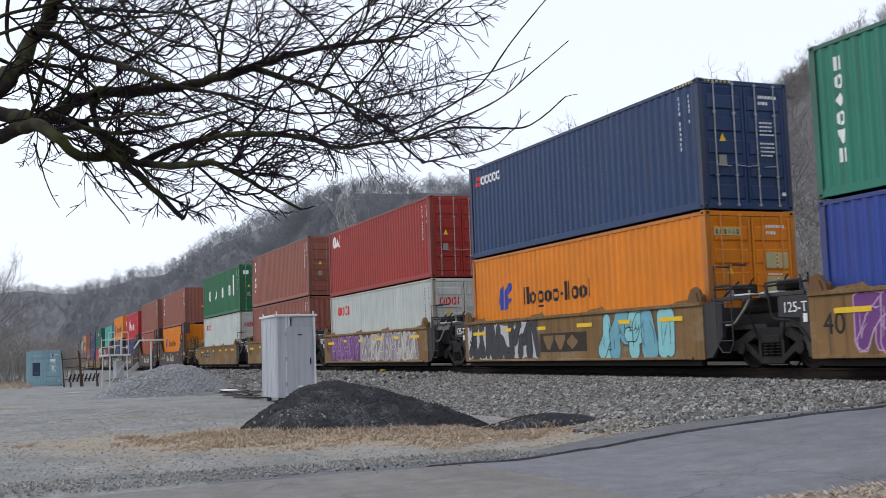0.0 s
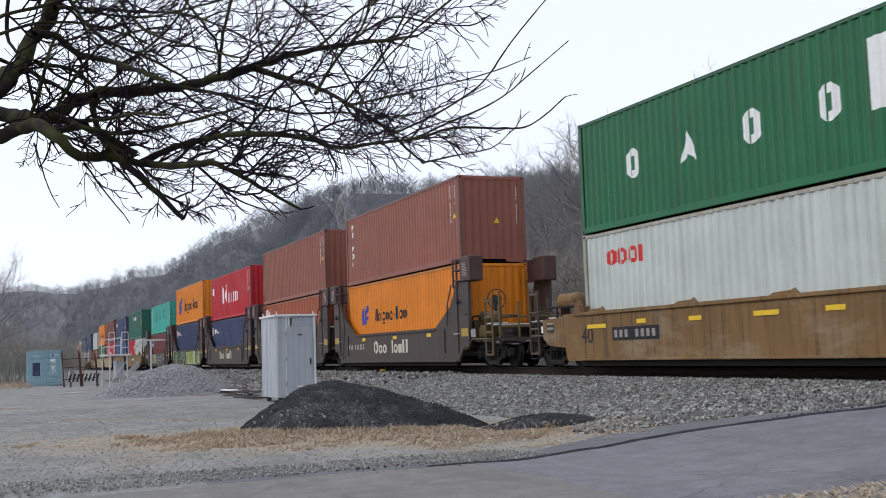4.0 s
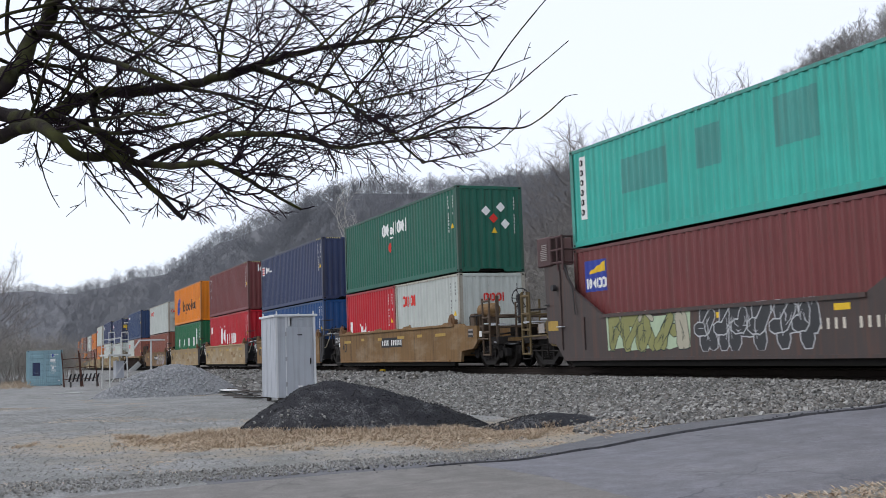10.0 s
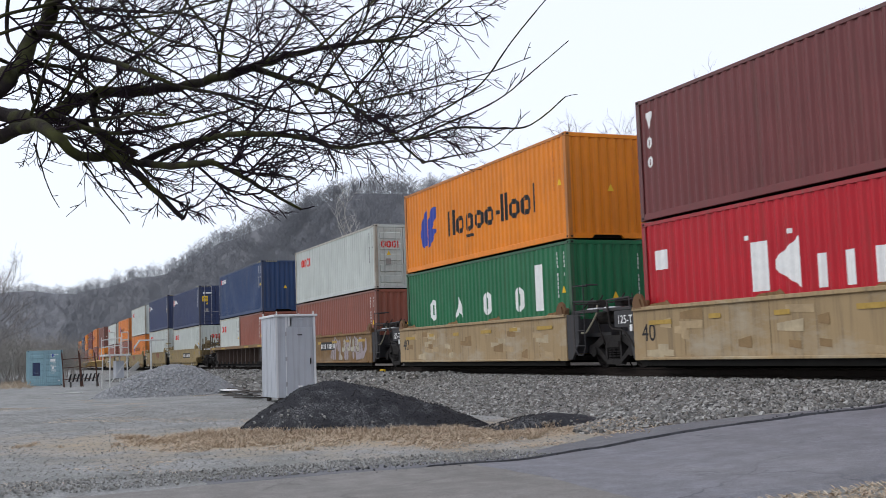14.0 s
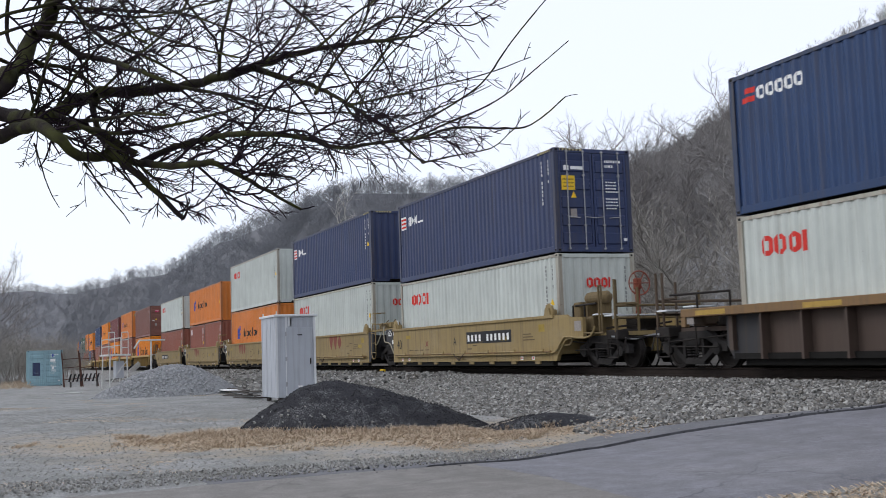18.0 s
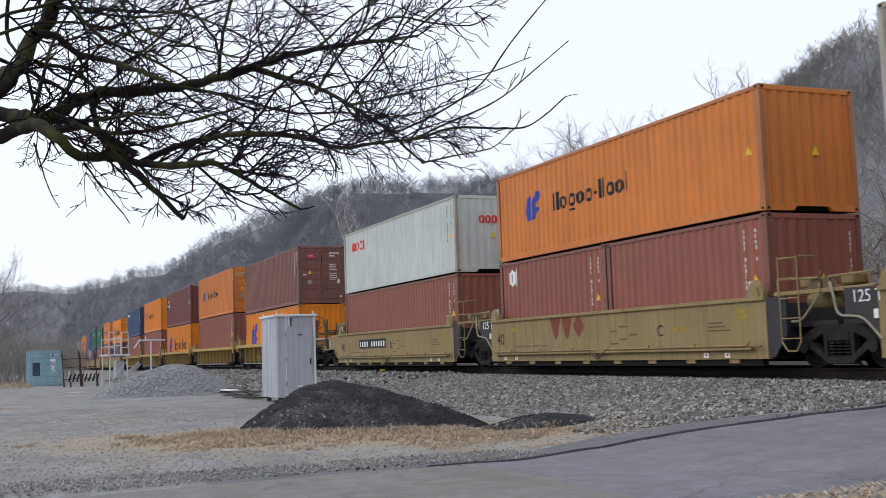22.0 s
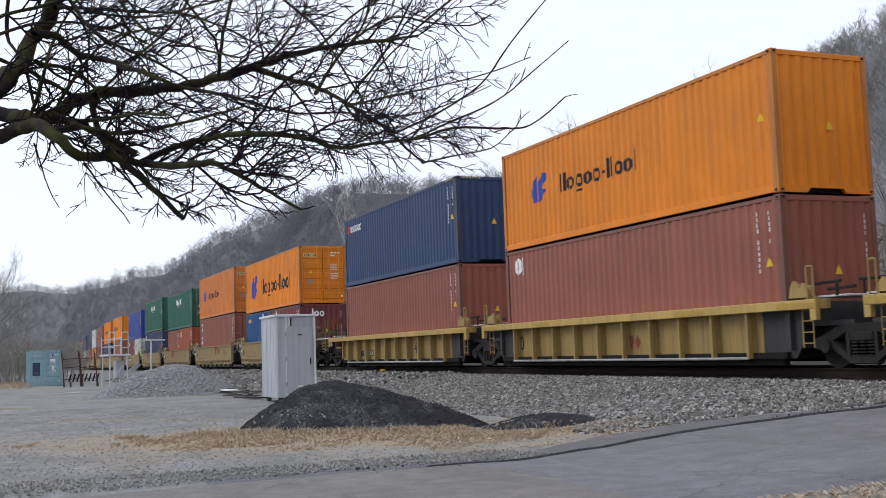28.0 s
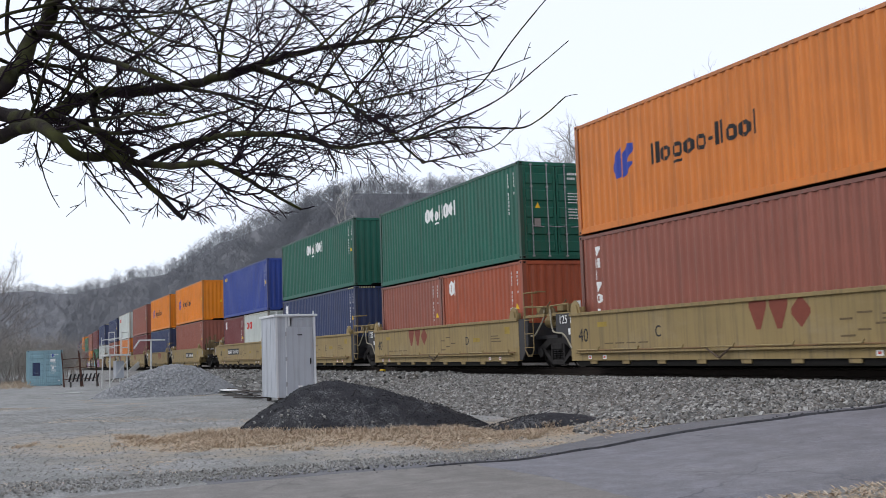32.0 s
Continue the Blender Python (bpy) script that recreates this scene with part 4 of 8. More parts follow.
# ---- the bare tree that reaches over the yard ----
def bark_mat():
    m, n, l, b = nodes_of("dark_bark", 0.9)
    f = ramp_of(n, l, noise_of(n, l, 14.0, 6, 0.7), 0.3, 0.7)
    moss = ramp_of(n, l, noise_of(n, l, 5.0, 4, 0.6), 0.42, 0.62)
    c = mix_of(n, l, f, (0.010, 0.008, 0.009), (0.030, 0.022, 0.022))
    l.new(mix_of(n, l, moss, c, (0.052, 0.054, 0.018)), b.inputs["Base Color"])
    bump_of(n, l, b, noise_of(n, l, 40.0, 5, 0.7), 0.6, 0.01)
    b.inputs["Specular IOR Level"].default_value = 0.15
    return m


M_BARK = bark_mat()
M_TWIG = plain("twig_bark", (0.017, 0.010, 0.015), 0.9, 0, 0.3, 20, 0)
M_TWIG.node_tree.nodes["Principled BSDF"].inputs["Specular IOR Level"].default_value = 0.15
SPREAD = Matrix.Translation((-5.957, 2.527, 1.910)) @ VIEW.to_3x3().to_4x4()
tree_rng = random.Random(21)
tree = tagged(new("tree"), "leafless tree with mossy dark limbs and fine twigs", "tree")
TREE_BASE = Vector((-7.2, -1.25, 0.0))
tree.location = TREE_BASE
BOUGHS = []


def curve_points(pts, step):
    """Points along a smooth line through pts."""
    out = []
    n = len(pts)
    for i in range(n - 1):
        p0, p1, p2, p3 = pts[max(i - 1, 0)], pts[i], pts[i + 1], pts[min(i + 2, n - 1)]
        k = max(2, int((p2 - p1).length / step))
        for j in range(k):
            t = j / k
            out.append(0.5 * ((2 * p1) + (p2 - p0) * t + (2 * p0 - 5 * p1 + 4 * p2 - p3) * t * t + (3 * p1 - p0 - 3 * p2 + p3) * t ** 3))
    return out + [pts[-1]]


def rope_arrays(lines, sides):
    """Vertices and quads for tapered bent rods: each line is (points, radii)."""
    vs, fs = [], []
    for pts, rad in lines:
        o = len(vs)
        u = None
        for i, p in enumerate(pts):
            d = (pts[min(i + 1, len(pts) - 1)] - pts[max(i - 1, 0)]).normalized()
            u = d.orthogonal().normalized() if u is None else (u - d * u.dot(d)).normalized()
            w = d.cross(u)
            for j in range(sides):
                q = 2 * math.pi * j / sides
                vs.append(p + (u * math.cos(q) + w * math.sin(q)) * rad[i])
        for i in range(len(pts) - 1):
            for j in range(sides):
                k = (j + 1) % sides
                fs.append((o + i * sides + j, o + i * sides + k, o + (i + 1) * sides + k, o + (i + 1) * sides + j))
    return vs, fs


def rope(name, lines, sides, mat, parent, smooth_faces=True):
    vs, fs = rope_arrays(lines, sides)
    me = bpy.data.meshes.new(name)
    me.from_pydata([tuple(v) for v in vs], [], fs)
    me.materials.append(mat)
    me.polygons.foreach_set("use_smooth", [smooth_faces] * len(fs))
    me.update()
    ob = new(name, me)
    ob.parent = parent
    return ob


def limb(flat, r0, r1):
    """A limb through metre offsets on a plane facing the camera, fitted to its view."""
    deep = tree_rng.uniform(-0.5, 0.5)
    pts = []
    for i, (a, b) in enumerate(flat):
        wave = (0.25 * math.sin(i * 1.3 + deep * 9) + deep * min(1, i / 2)) if a > -3.4 else 0.0
        k = 1 - wave / 6.5
        pts.append(SPREAD @ Vector((a * k, b * k, wave)) - TREE_BASE)
    line = curve_points(pts, 0.07)
    n = len(line) - 1
    rad = [(r0 + (r1 - r0) * (i / n) ** 0.8) * (1 + 0.13 * tree_rng.uniform(-1, 1)) for i in range(n + 1)]
    line = [p + Vector([tree_rng.uniform(-1, 1) for _ in range(3)]) * r * 0.35 for p, r in zip(line, rad)]
    BOUGHS.append((line, rad))
    rope("limb", [(line, rad)], 8 if r0 > 0.02 else 6, M_BARK, tree)


limb([(-3.77, 0.65), (-3.02, 0.82), (-2.68, 0.81), (-2.47, 0.78), (-2.30, 0.86), (-2.13, 0.93), (-1.82, 0.96), (-1.55, 0.99), (-1.31, 1.05), (-1.14, 1.10), (-0.90, 1.18), (-0.63, 1.23), (-0.36, 1.26), (-0.15, 1.29)], 0.0752, 0.0068)
limb([(-1.14, 1.09), (-0.94, 1.03), (-0.75, 0.97), (-0.56, 0.87), (-0.36, 0.74), (-0.22, 0.61), (-0.12, 0.52)], 0.0222, 0.0068)
limb([(-3.77, 0.55), (-3.02, 0.65), (-2.68, 0.69), (-2.47, 0.75), (-2.30, 0.65), (-2.20, 0.56), (-2.00, 0.56), (-1.82, 0.52), (-1.62, 0.50), (-1.41, 0.52), (-1.28, 0.47), (-1.11, 0.38), (-0.86, 0.24)], 0.0615, 0.0085)
limb([(-2.03, 0.60), (-1.88, 0.48), (-1.72, 0.33), (-1.57, 0.18)], 0.0256, 0.0154)
limb([(-1.84, 0.52), (-1.65, 0.61), (-1.41, 0.67), (-1.21, 0.70), (-0.83, 0.67), (-0.63, 0.61), (-0.42, 0.64), (-0.15, 0.67), (0.05, 0.73), (0.33, 0.73), (0.53, 0.75), (0.74, 0.92)], 0.0222, 0.0034)
limb([(-3.77, 0.48), (-2.88, 0.82), (-2.68, 0.98), (-2.58, 1.10), (-2.47, 1.29), (-2.37, 1.44), (-2.29, 1.64)], 0.0683, 0.0444)
limb([(-2.47, 1.30), (-2.34, 1.29), (-2.23, 1.19), (-2.03, 1.14), (-1.79, 1.06), (-1.62, 0.99)], 0.0239, 0.0102)
limb([(-1.36, 1.05), (-1.33, 1.30), (-1.27, 1.56)], 0.0120, 0.0085)
limb([(-2.10, 0.93), (-2.11, 0.81), (-2.06, 0.65), (-1.96, 0.56)], 0.0239, 0.0171)
limb([(-2.47, 0.77), (-2.27, 0.77), (-2.06, 0.78), (-1.86, 0.82), (-1.68, 0.81)], 0.0171, 0.0085)
limb([(-2.35, 1.46), (-2.06, 1.45), (-1.79, 1.43), (-1.55, 1.42), (-1.24, 1.30), (-1.11, 1.22)], 0.0137, 0.0051)
limb([(-0.77, 0.94), (-0.66, 1.13), (-0.49, 1.34), (-0.42, 1.61)], 0.0120, 0.0051)
limb([(-0.59, 0.89), (-0.36, 1.18), (-0.22, 1.44), (-0.15, 1.57)], 0.0102, 0.0051)
limb([(-0.56, 1.25), (-0.32, 1.40), (-0.08, 1.37), (0.16, 1.35), (0.29, 1.42)], 0.0085, 0.0034)
limb([(-0.32, 0.69), (-0.05, 0.81), (0.23, 1.00), (0.41, 1.25), (0.63, 1.52)], 0.0085, 0.0034)
limb([(-0.22, 0.65), (0.05, 0.77), (0.33, 0.90), (0.55, 1.08), (0.76, 1.26)], 0.0085, 0.0026)
limb([(-0.13, 0.52), (0.05, 0.56), (0.29, 0.61), (0.40, 0.70), (0.45, 0.74)], 0.0068, 0.0026)
limb([(-2.49, 0.81), (-2.42, 1.03), (-2.37, 1.22), (-2.30, 1.37), (-2.17, 1.57)], 0.0120, 0.0068)
limb([(-2.37, 0.81), (-2.23, 1.03), (-2.10, 1.20), (-1.93, 1.30), (-1.65, 1.35)], 0.0120, 0.0051)
limb([(-2.47, 0.64), (-2.39, 0.38), (-2.32, 0.25)], 0.0060, 0.0026)
limb([(-2.17, 0.52), (-2.03, 0.33), (-1.93, 0.21)], 0.0068, 0.0034)
limb([(-1.86, 0.58), (-2.17, 0.74), (-2.37, 0.70)], 0.0239, 0.0205)
limb([(-1.28, 0.48), (-1.07, 0.45), (-0.90, 0.43), (-0.88, 0.36)], 0.0102, 0.0051)
limb([(-1.62, 0.99), (-1.24, 0.91), (-0.90, 0.82), (-0.56, 0.82), (-0.29, 0.70)], 0.0137, 0.0051)
limb([(-0.97, 1.03), (-0.83, 0.86), (-0.73, 0.65), (-0.66, 0.48)], 0.0085, 0.0034)
limb([(-1.65, 1.61), (-1.45, 1.37), (-1.38, 1.27), (-1.18, 1.25)], 0.0085, 0.0034)
limb([(-1.04, 1.57), (-0.77, 1.34), (-0.63, 1.13), (-0.46, 0.86)], 0.0085, 0.0051)
limb([(0.12, 1.57), (-0.15, 1.34), (-0.42, 1.06), (-0.49, 0.86)], 0.0085, 0.0034)
limb([(-2.61, 1.61), (-2.64, 1.30), (-2.54, 1.13), (-2.47, 0.86)], 0.0137, 0.0085)
limb([(-2.88, 1.30), (-2.64, 1.42), (-2.47, 1.46), (-2.30, 1.51)], 0.0137, 0.0102)
limb([(-0.56, 0.87), (-0.29, 0.93), (-0.01, 0.99), (0.26, 1.06), (0.53, 1.16)], 0.0085, 0.0026)
limb([(-0.46, 0.79), (-0.22, 0.81), (0.02, 0.87), (0.29, 0.99)], 0.0068, 0.0026)
# lesser limbs
limb([(-2.30, 1.57), (-2.10, 1.30), (-1.79, 1.16), (-1.55, 1.03)], 0.0137, 0.0068)
limb([(-2.00, 1.57), (-1.82, 1.34), (-1.55, 1.23), (-1.24, 1.16)], 0.0120, 0.0051)
limb([(-2.47, 1.13), (-2.20, 1.06), (-2.00, 0.86), (-1.79, 0.72)], 0.0154, 0.0068)
limb([(-2.34, 0.82), (-2.10, 0.69), (-1.89, 0.55), (-1.69, 0.38)], 0.0154, 0.0068)
limb([(-2.71, 1.16), (-2.47, 1.06), (-2.23, 0.93), (-2.00, 0.82)], 0.0137, 0.0085)
limb([(-2.41, 0.72), (-2.17, 0.64), (-1.96, 0.48), (-1.82, 0.31)], 0.0120, 0.0051)
limb([(-2.17, 1.44), (-1.82, 1.40), (-1.48, 1.47), (-1.14, 1.56)], 0.0102, 0.0051)
limb([(-2.68, 1.30), (-2.41, 1.37), (-2.10, 1.35), (-1.79, 1.25)], 0.0120, 0.0051)
limb([(-2.06, 0.96), (-1.86, 1.16), (-1.65, 1.34), (-1.52, 1.54)], 0.0102, 0.0068)
limb([(-2.27, 0.76), (-1.93, 0.70), (-1.55, 0.77), (-1.21, 0.86)], 0.0154, 0.0068)
limb([(-0.77, 1.20), (-0.56, 1.40), (-0.32, 1.56)], 0.0085, 0.0051)
limb([(-1.07, 1.13), (-0.90, 1.30), (-0.82, 1.51)], 0.0085, 0.0051)

trunk_top = SPREAD @ Vector((-3.77, 0.52, 0)) - TREE_BASE
trunk = curve_points([Vector((0, 0, -0.2)), Vector((0.03, 0.04, 0.6)), trunk_top * 0.62 + Vector((0.03, -0.02, 0)), trunk_top, trunk_top + Vector((-0.2, -0.15, 1.2)), trunk_top + Vector((-0.35, -0.4, 2.6))], 0.12)
rope("trunk", [(trunk, [0.19 - 0.13 * i / (len(trunk) - 1) + (0.08 if i < 2 else 0) for i in range(len(trunk))])], 12, M_BARK, tree)

VIEW_SIDE = (SPREAD.to_3x3() @ Vector((0, 0, 1))).normalized()
OUTWARD = (SPREAD.to_3x3() @ Vector((1, 0.1, 0))).normalized()
TWIGS = []


TO_SPREAD = SPREAD.inverted() @ Matrix.Translation(TREE_BASE)


def inside(p):
    """Whether a place lies within the crown's outline, drawn to fit the camera's view."""
    q = TO_SPREAD @ p
    low = 0.50 if q.x < -2.1 else (0.20 if q.x < -0.85 else (0.42 if q.x < 0 else 0.52))
    if q.x > 0.30 + 0.12 * math.sin(q.y * 9):
        return q.y > 0.58 and q.x < 0.78 and tree_rng.random() < 0.86 - 0.3 * q.x
    return q.y > low


def twig(p, d, length, r, level):
    """A crooked twig with kinks and short spurs."""
    n = max(3, int(length / 0.042))
    pts, rad = [p], [r]
    bend = Vector([tree_rng.gauss(0, 0.10) for _ in range(3)])
    for i in range(n):
        kink = 0.34 if tree_rng.random() < 0.16 else 0.13
        d = (d + bend * 0.5 + Vector([tree_rng.gauss(0, kink) for _ in range(3)]) + OUTWARD * 0.035).normalized()
        if tree_rng.random() < 0.12:
            bend = Vector([tree_rng.gauss(0, 0.12) for _ in range(3)])
        pts.append(pts[-1] + d * (length / n))
        rad.append(max(0.0022, r * 1.1 * (1 - 0.62 * (i + 1) / n)))
        if i > 0 and not inside(pts[-1]):
            break
    n = len(pts) - 1
    if n < 2:
        return
    TWIGS.append((pts, rad))
    if level >= 3 or n < 3:
        return
    kids = int(length / (0.093 if level == 0 else 0.087)) + 1
    for _ in range(kids):
        i = tree_rng.randrange(1, n)
        here = (pts[i + 1] - pts[i - 1]).normalized()
        side = here.cross(VIEW_SIDE).normalized() * tree_rng.choice((-1, 1)) + VIEW_SIDE * tree_rng.gauss(0, 0.5)
        nd = (here * tree_rng.uniform(0.5, 1.3) + side * tree_rng.uniform(0.45, 1.0) + OUTWARD * 0.22).normalized()
        short = tree_rng.random() < 0.45
        twig(pts[i], nd, length * tree_rng.uniform(0.25, 0.66) * (0.3 if short else 1.0), max(0.0026, rad[i] * 0.75), level + 1 + (1 if short else 0))


for line, rad in BOUGHS:
    n = len(line) - 1
    for i in range(2, n + 1):
        r = rad[i]
        along = (line[i] - line[i - 1]).normalized()
        reach = (line[i] + TREE_BASE - SPREAD.translation).dot(OUTWARD)
        if reach < -2.9 or tree_rng.random() > ((0.35 if reach < -1.3 else 0.50 if reach < -0.6 else 0.46) if r < 0.014 else 0.55):
            continue
        tip = reach > 0.12
        if tip and tree_rng.random() < 0.55:
            continue
        side = along.cross(VIEW_SIDE).normalized()
        if side.z < 0:
            side = -side
        side = side * (-1 if tree_rng.random() < (0.22 if reach < -1.7 else 0.42) else 1) + VIEW_SIDE * tree_rng.gauss(0, 0.5)
        d = (along * tree_rng.uniform(0.5, 1.3) + side * tree_rng.uniform(0.5, 1.0) + OUTWARD * 0.45).normalized()
        twig(line[i], d, tree_rng.uniform(0.2, 0.8) * (1.0 if tree_rng.random() < 0.75 else 0.35) * (0.42 if tip else 1.0), min(0.0085, max(0.0032, r * 0.6)), 2 if tip else (1 if tree_rng.random() < 0.6 else 0))
tagged(rope("twig_mass", TWIGS, 4, M_TWIG, tree, True), "tangle of fine bare twigs", kind="stuff")

# ---- containers ----
WID = 2.438
SIZES = {"40H": (12.192, 2.896), "40": (12.192, 2.591), "20": (6.058, 2.591)}
PITCH = 0.278


def corr(x):
    """Depth of the side sheet's corrugation at x."""
    k = (x / PITCH) % 1.0
    if k < 0.26:
        return 0.0
    if k < 0.5:
        return 0.036 * (k - 0.26) / 0.24
    if k < 0.76:
        return 0.036
    return 0.036 * (1 - (k - 0.76) / 0.24)


def breaks(x0, x1):
    out = [x0]
    i = math.floor(x0 / PITCH)
    while i * PITCH < x1:
        for k in (0.0, 0.26, 0.5, 0.76):
            x = (i + k) * PITCH
            if x0 + 1e-4 < x < x1 - 1e-4:
                out.append(x)
        i += 1
    return out + [x1]


MESHES = {}


def shared(key, make, mat):
    """One mesh for all alike parts."""
    if key not in MESHES:
        bm = make()
        me = bpy.data.meshes.new(key[0])
        bm.to_mesh(me)
        bm.free()
        for m in (mat if isinstance(mat, (list, tuple)) else [mat]):
            me.materials.append(m)
        MESHES[key] = me
    return MESHES[key]


def side_bm(L, H, s):
    bm = bmesh.new()
    cols = [(bm.verts.new((x, s * (-WID / 2 + 0.008 + corr(x)), 0.15)), bm.verts.new((x, s * (-WID / 2 + 0.008 + corr(x)), H - 0.08))) for x in breaks(-L / 2 + 0.12, L / 2 - 0.12)]
    for a, b in zip(cols, cols[1:]):
        bm.faces.new((a[0], b[0], b[1], a[1]) if s > 0 else (b[0], a[0], a[1], b[1]))
    return bm


def end_bm(L, H):
    bm = bmesh.new()
    ys = breaks(-WID / 2 + 0.10, WID / 2 - 0.10)
    cols = [(bm.verts.new((L / 2 - 0.012 - corr(y), y, 0.14)), bm.verts.new((L / 2 - 0.012 - corr(y), y, H - 0.09))) for y in ys]
    for a, b in zip(cols, cols[1:]):
        bm.faces.new((a[0], b[0], b[1], a[1]))
    return bm


def post_bm(L, H, sx, sy):
    bm = bmesh.new()
    x, y = sx * L / 2, sy * WID / 2
    lo = lambda a, b: min(a, b)
    hi = lambda a, b: max(a, b)
    add_box(bm, (lo(x - sx * 0.006, x - sx * 0.15), lo(y - sy * 0.006, y - sy * 0.13), 0.118), (hi(x - sx * 0.006, x - sx * 0.15), hi(y - sy * 0.006, y - sy * 0.13), H - 0.118))
    for z0 in (0.0, H - 0.118):
        add_box(bm, (lo(x, x - sx * 0.178), lo(y, y - sy * 0.162), z0), (hi(x, x - sx * 0.178), hi(y, y - sy * 0.162), z0 + 0.118), 0.012)
        add_box(bm, (lo(x - sx * 0.05, x - sx * 0.13), lo(y + sy * 0.001, y - sy * 0.03), z0 + 0.035), (hi(x - sx * 0.05, x - sx * 0.13), hi(y + sy * 0.001, y - sy * 0.03), z0 + 0.085), 0, 1)
        add_box(bm, (lo(x + sx * 0.001, x - sx * 0.03), lo(y - sy * 0.05, y - sy * 0.12), z0 + 0.035), (hi(x + sx * 0.001, x - sx * 0.03), hi(y - sy * 0.05, y - sy * 0.12), z0 + 0.085), 0, 1)
    return bm


def door_bm(L, H, sy):
    """One door leaf: a pressed sheet with five raised panels, in one piece."""
    bm = bmesh.new()
    y0, y1 = (0.012, WID / 2 - 0.14) if sy > 0 else (-WID / 2 + 0.14, -0.012)
    z0, z1 = 0.14, H - 0.13
    step = (z1 - z0 - 0.12) / 5
    zs = [(z0, 0), (z0 + 0.06, 0)]
    for i in range(5):
        a = z0 + 0.08 + step * i
        zs += [(a, 1), (a + 0.03, 2), (a + step * 0.60, 2), (a + step * 0.60 + 0.03, 1)]
    zs += [(z1 - 0.05, 0), (z1, 0)]
    ys = [(y0, 0), (y0 + 0.055, 0), (y0 + 0.075, 1), (y0 + 0.10, 2), (y1 - 0.10, 2), (y1 - 0.075, 1), (y1 - 0.055, 0), (y1, 0)]
    grid = []
    for z, kz in zs:
        row = []
        for y, ky in ys:
            edge = ky == 0 or kz == 0
            x = L / 2 - 0.010 if edge else (L / 2 - 0.004 if kz == 2 and ky == 2 else L / 2 - 0.036)
            row.append(bm.verts.new((x, y, z)))
        grid.append(row)
    for a, b in zip(grid, grid[1:]):
        for i in range(len(ys) - 1):
            bm.faces.new((a[i], a[i + 1], b[i + 1], b[i]))
    return bm


def rod_bm(L, H, y):
    bm = bmesh.new()
    x = L / 2 + 0.012
    add_tube(bm, (x, y, 0.07), (x, y, H - 0.06), 0.017, 6)
    for z in (0.10, 0.75, H - 0.75, H - 0.10):
        add_box(bm, (L / 2 - 0.02, y - 0.035, z - 0.022), (x + 0.020, y + 0.035, z + 0.022))
    s = 1 if y > 0 else -1
    add_tube(bm, (x + 0.02, y, 0.98), (x + 0.02, y - 0.36 * s, 0.95), 0.013, 5)
    return bm


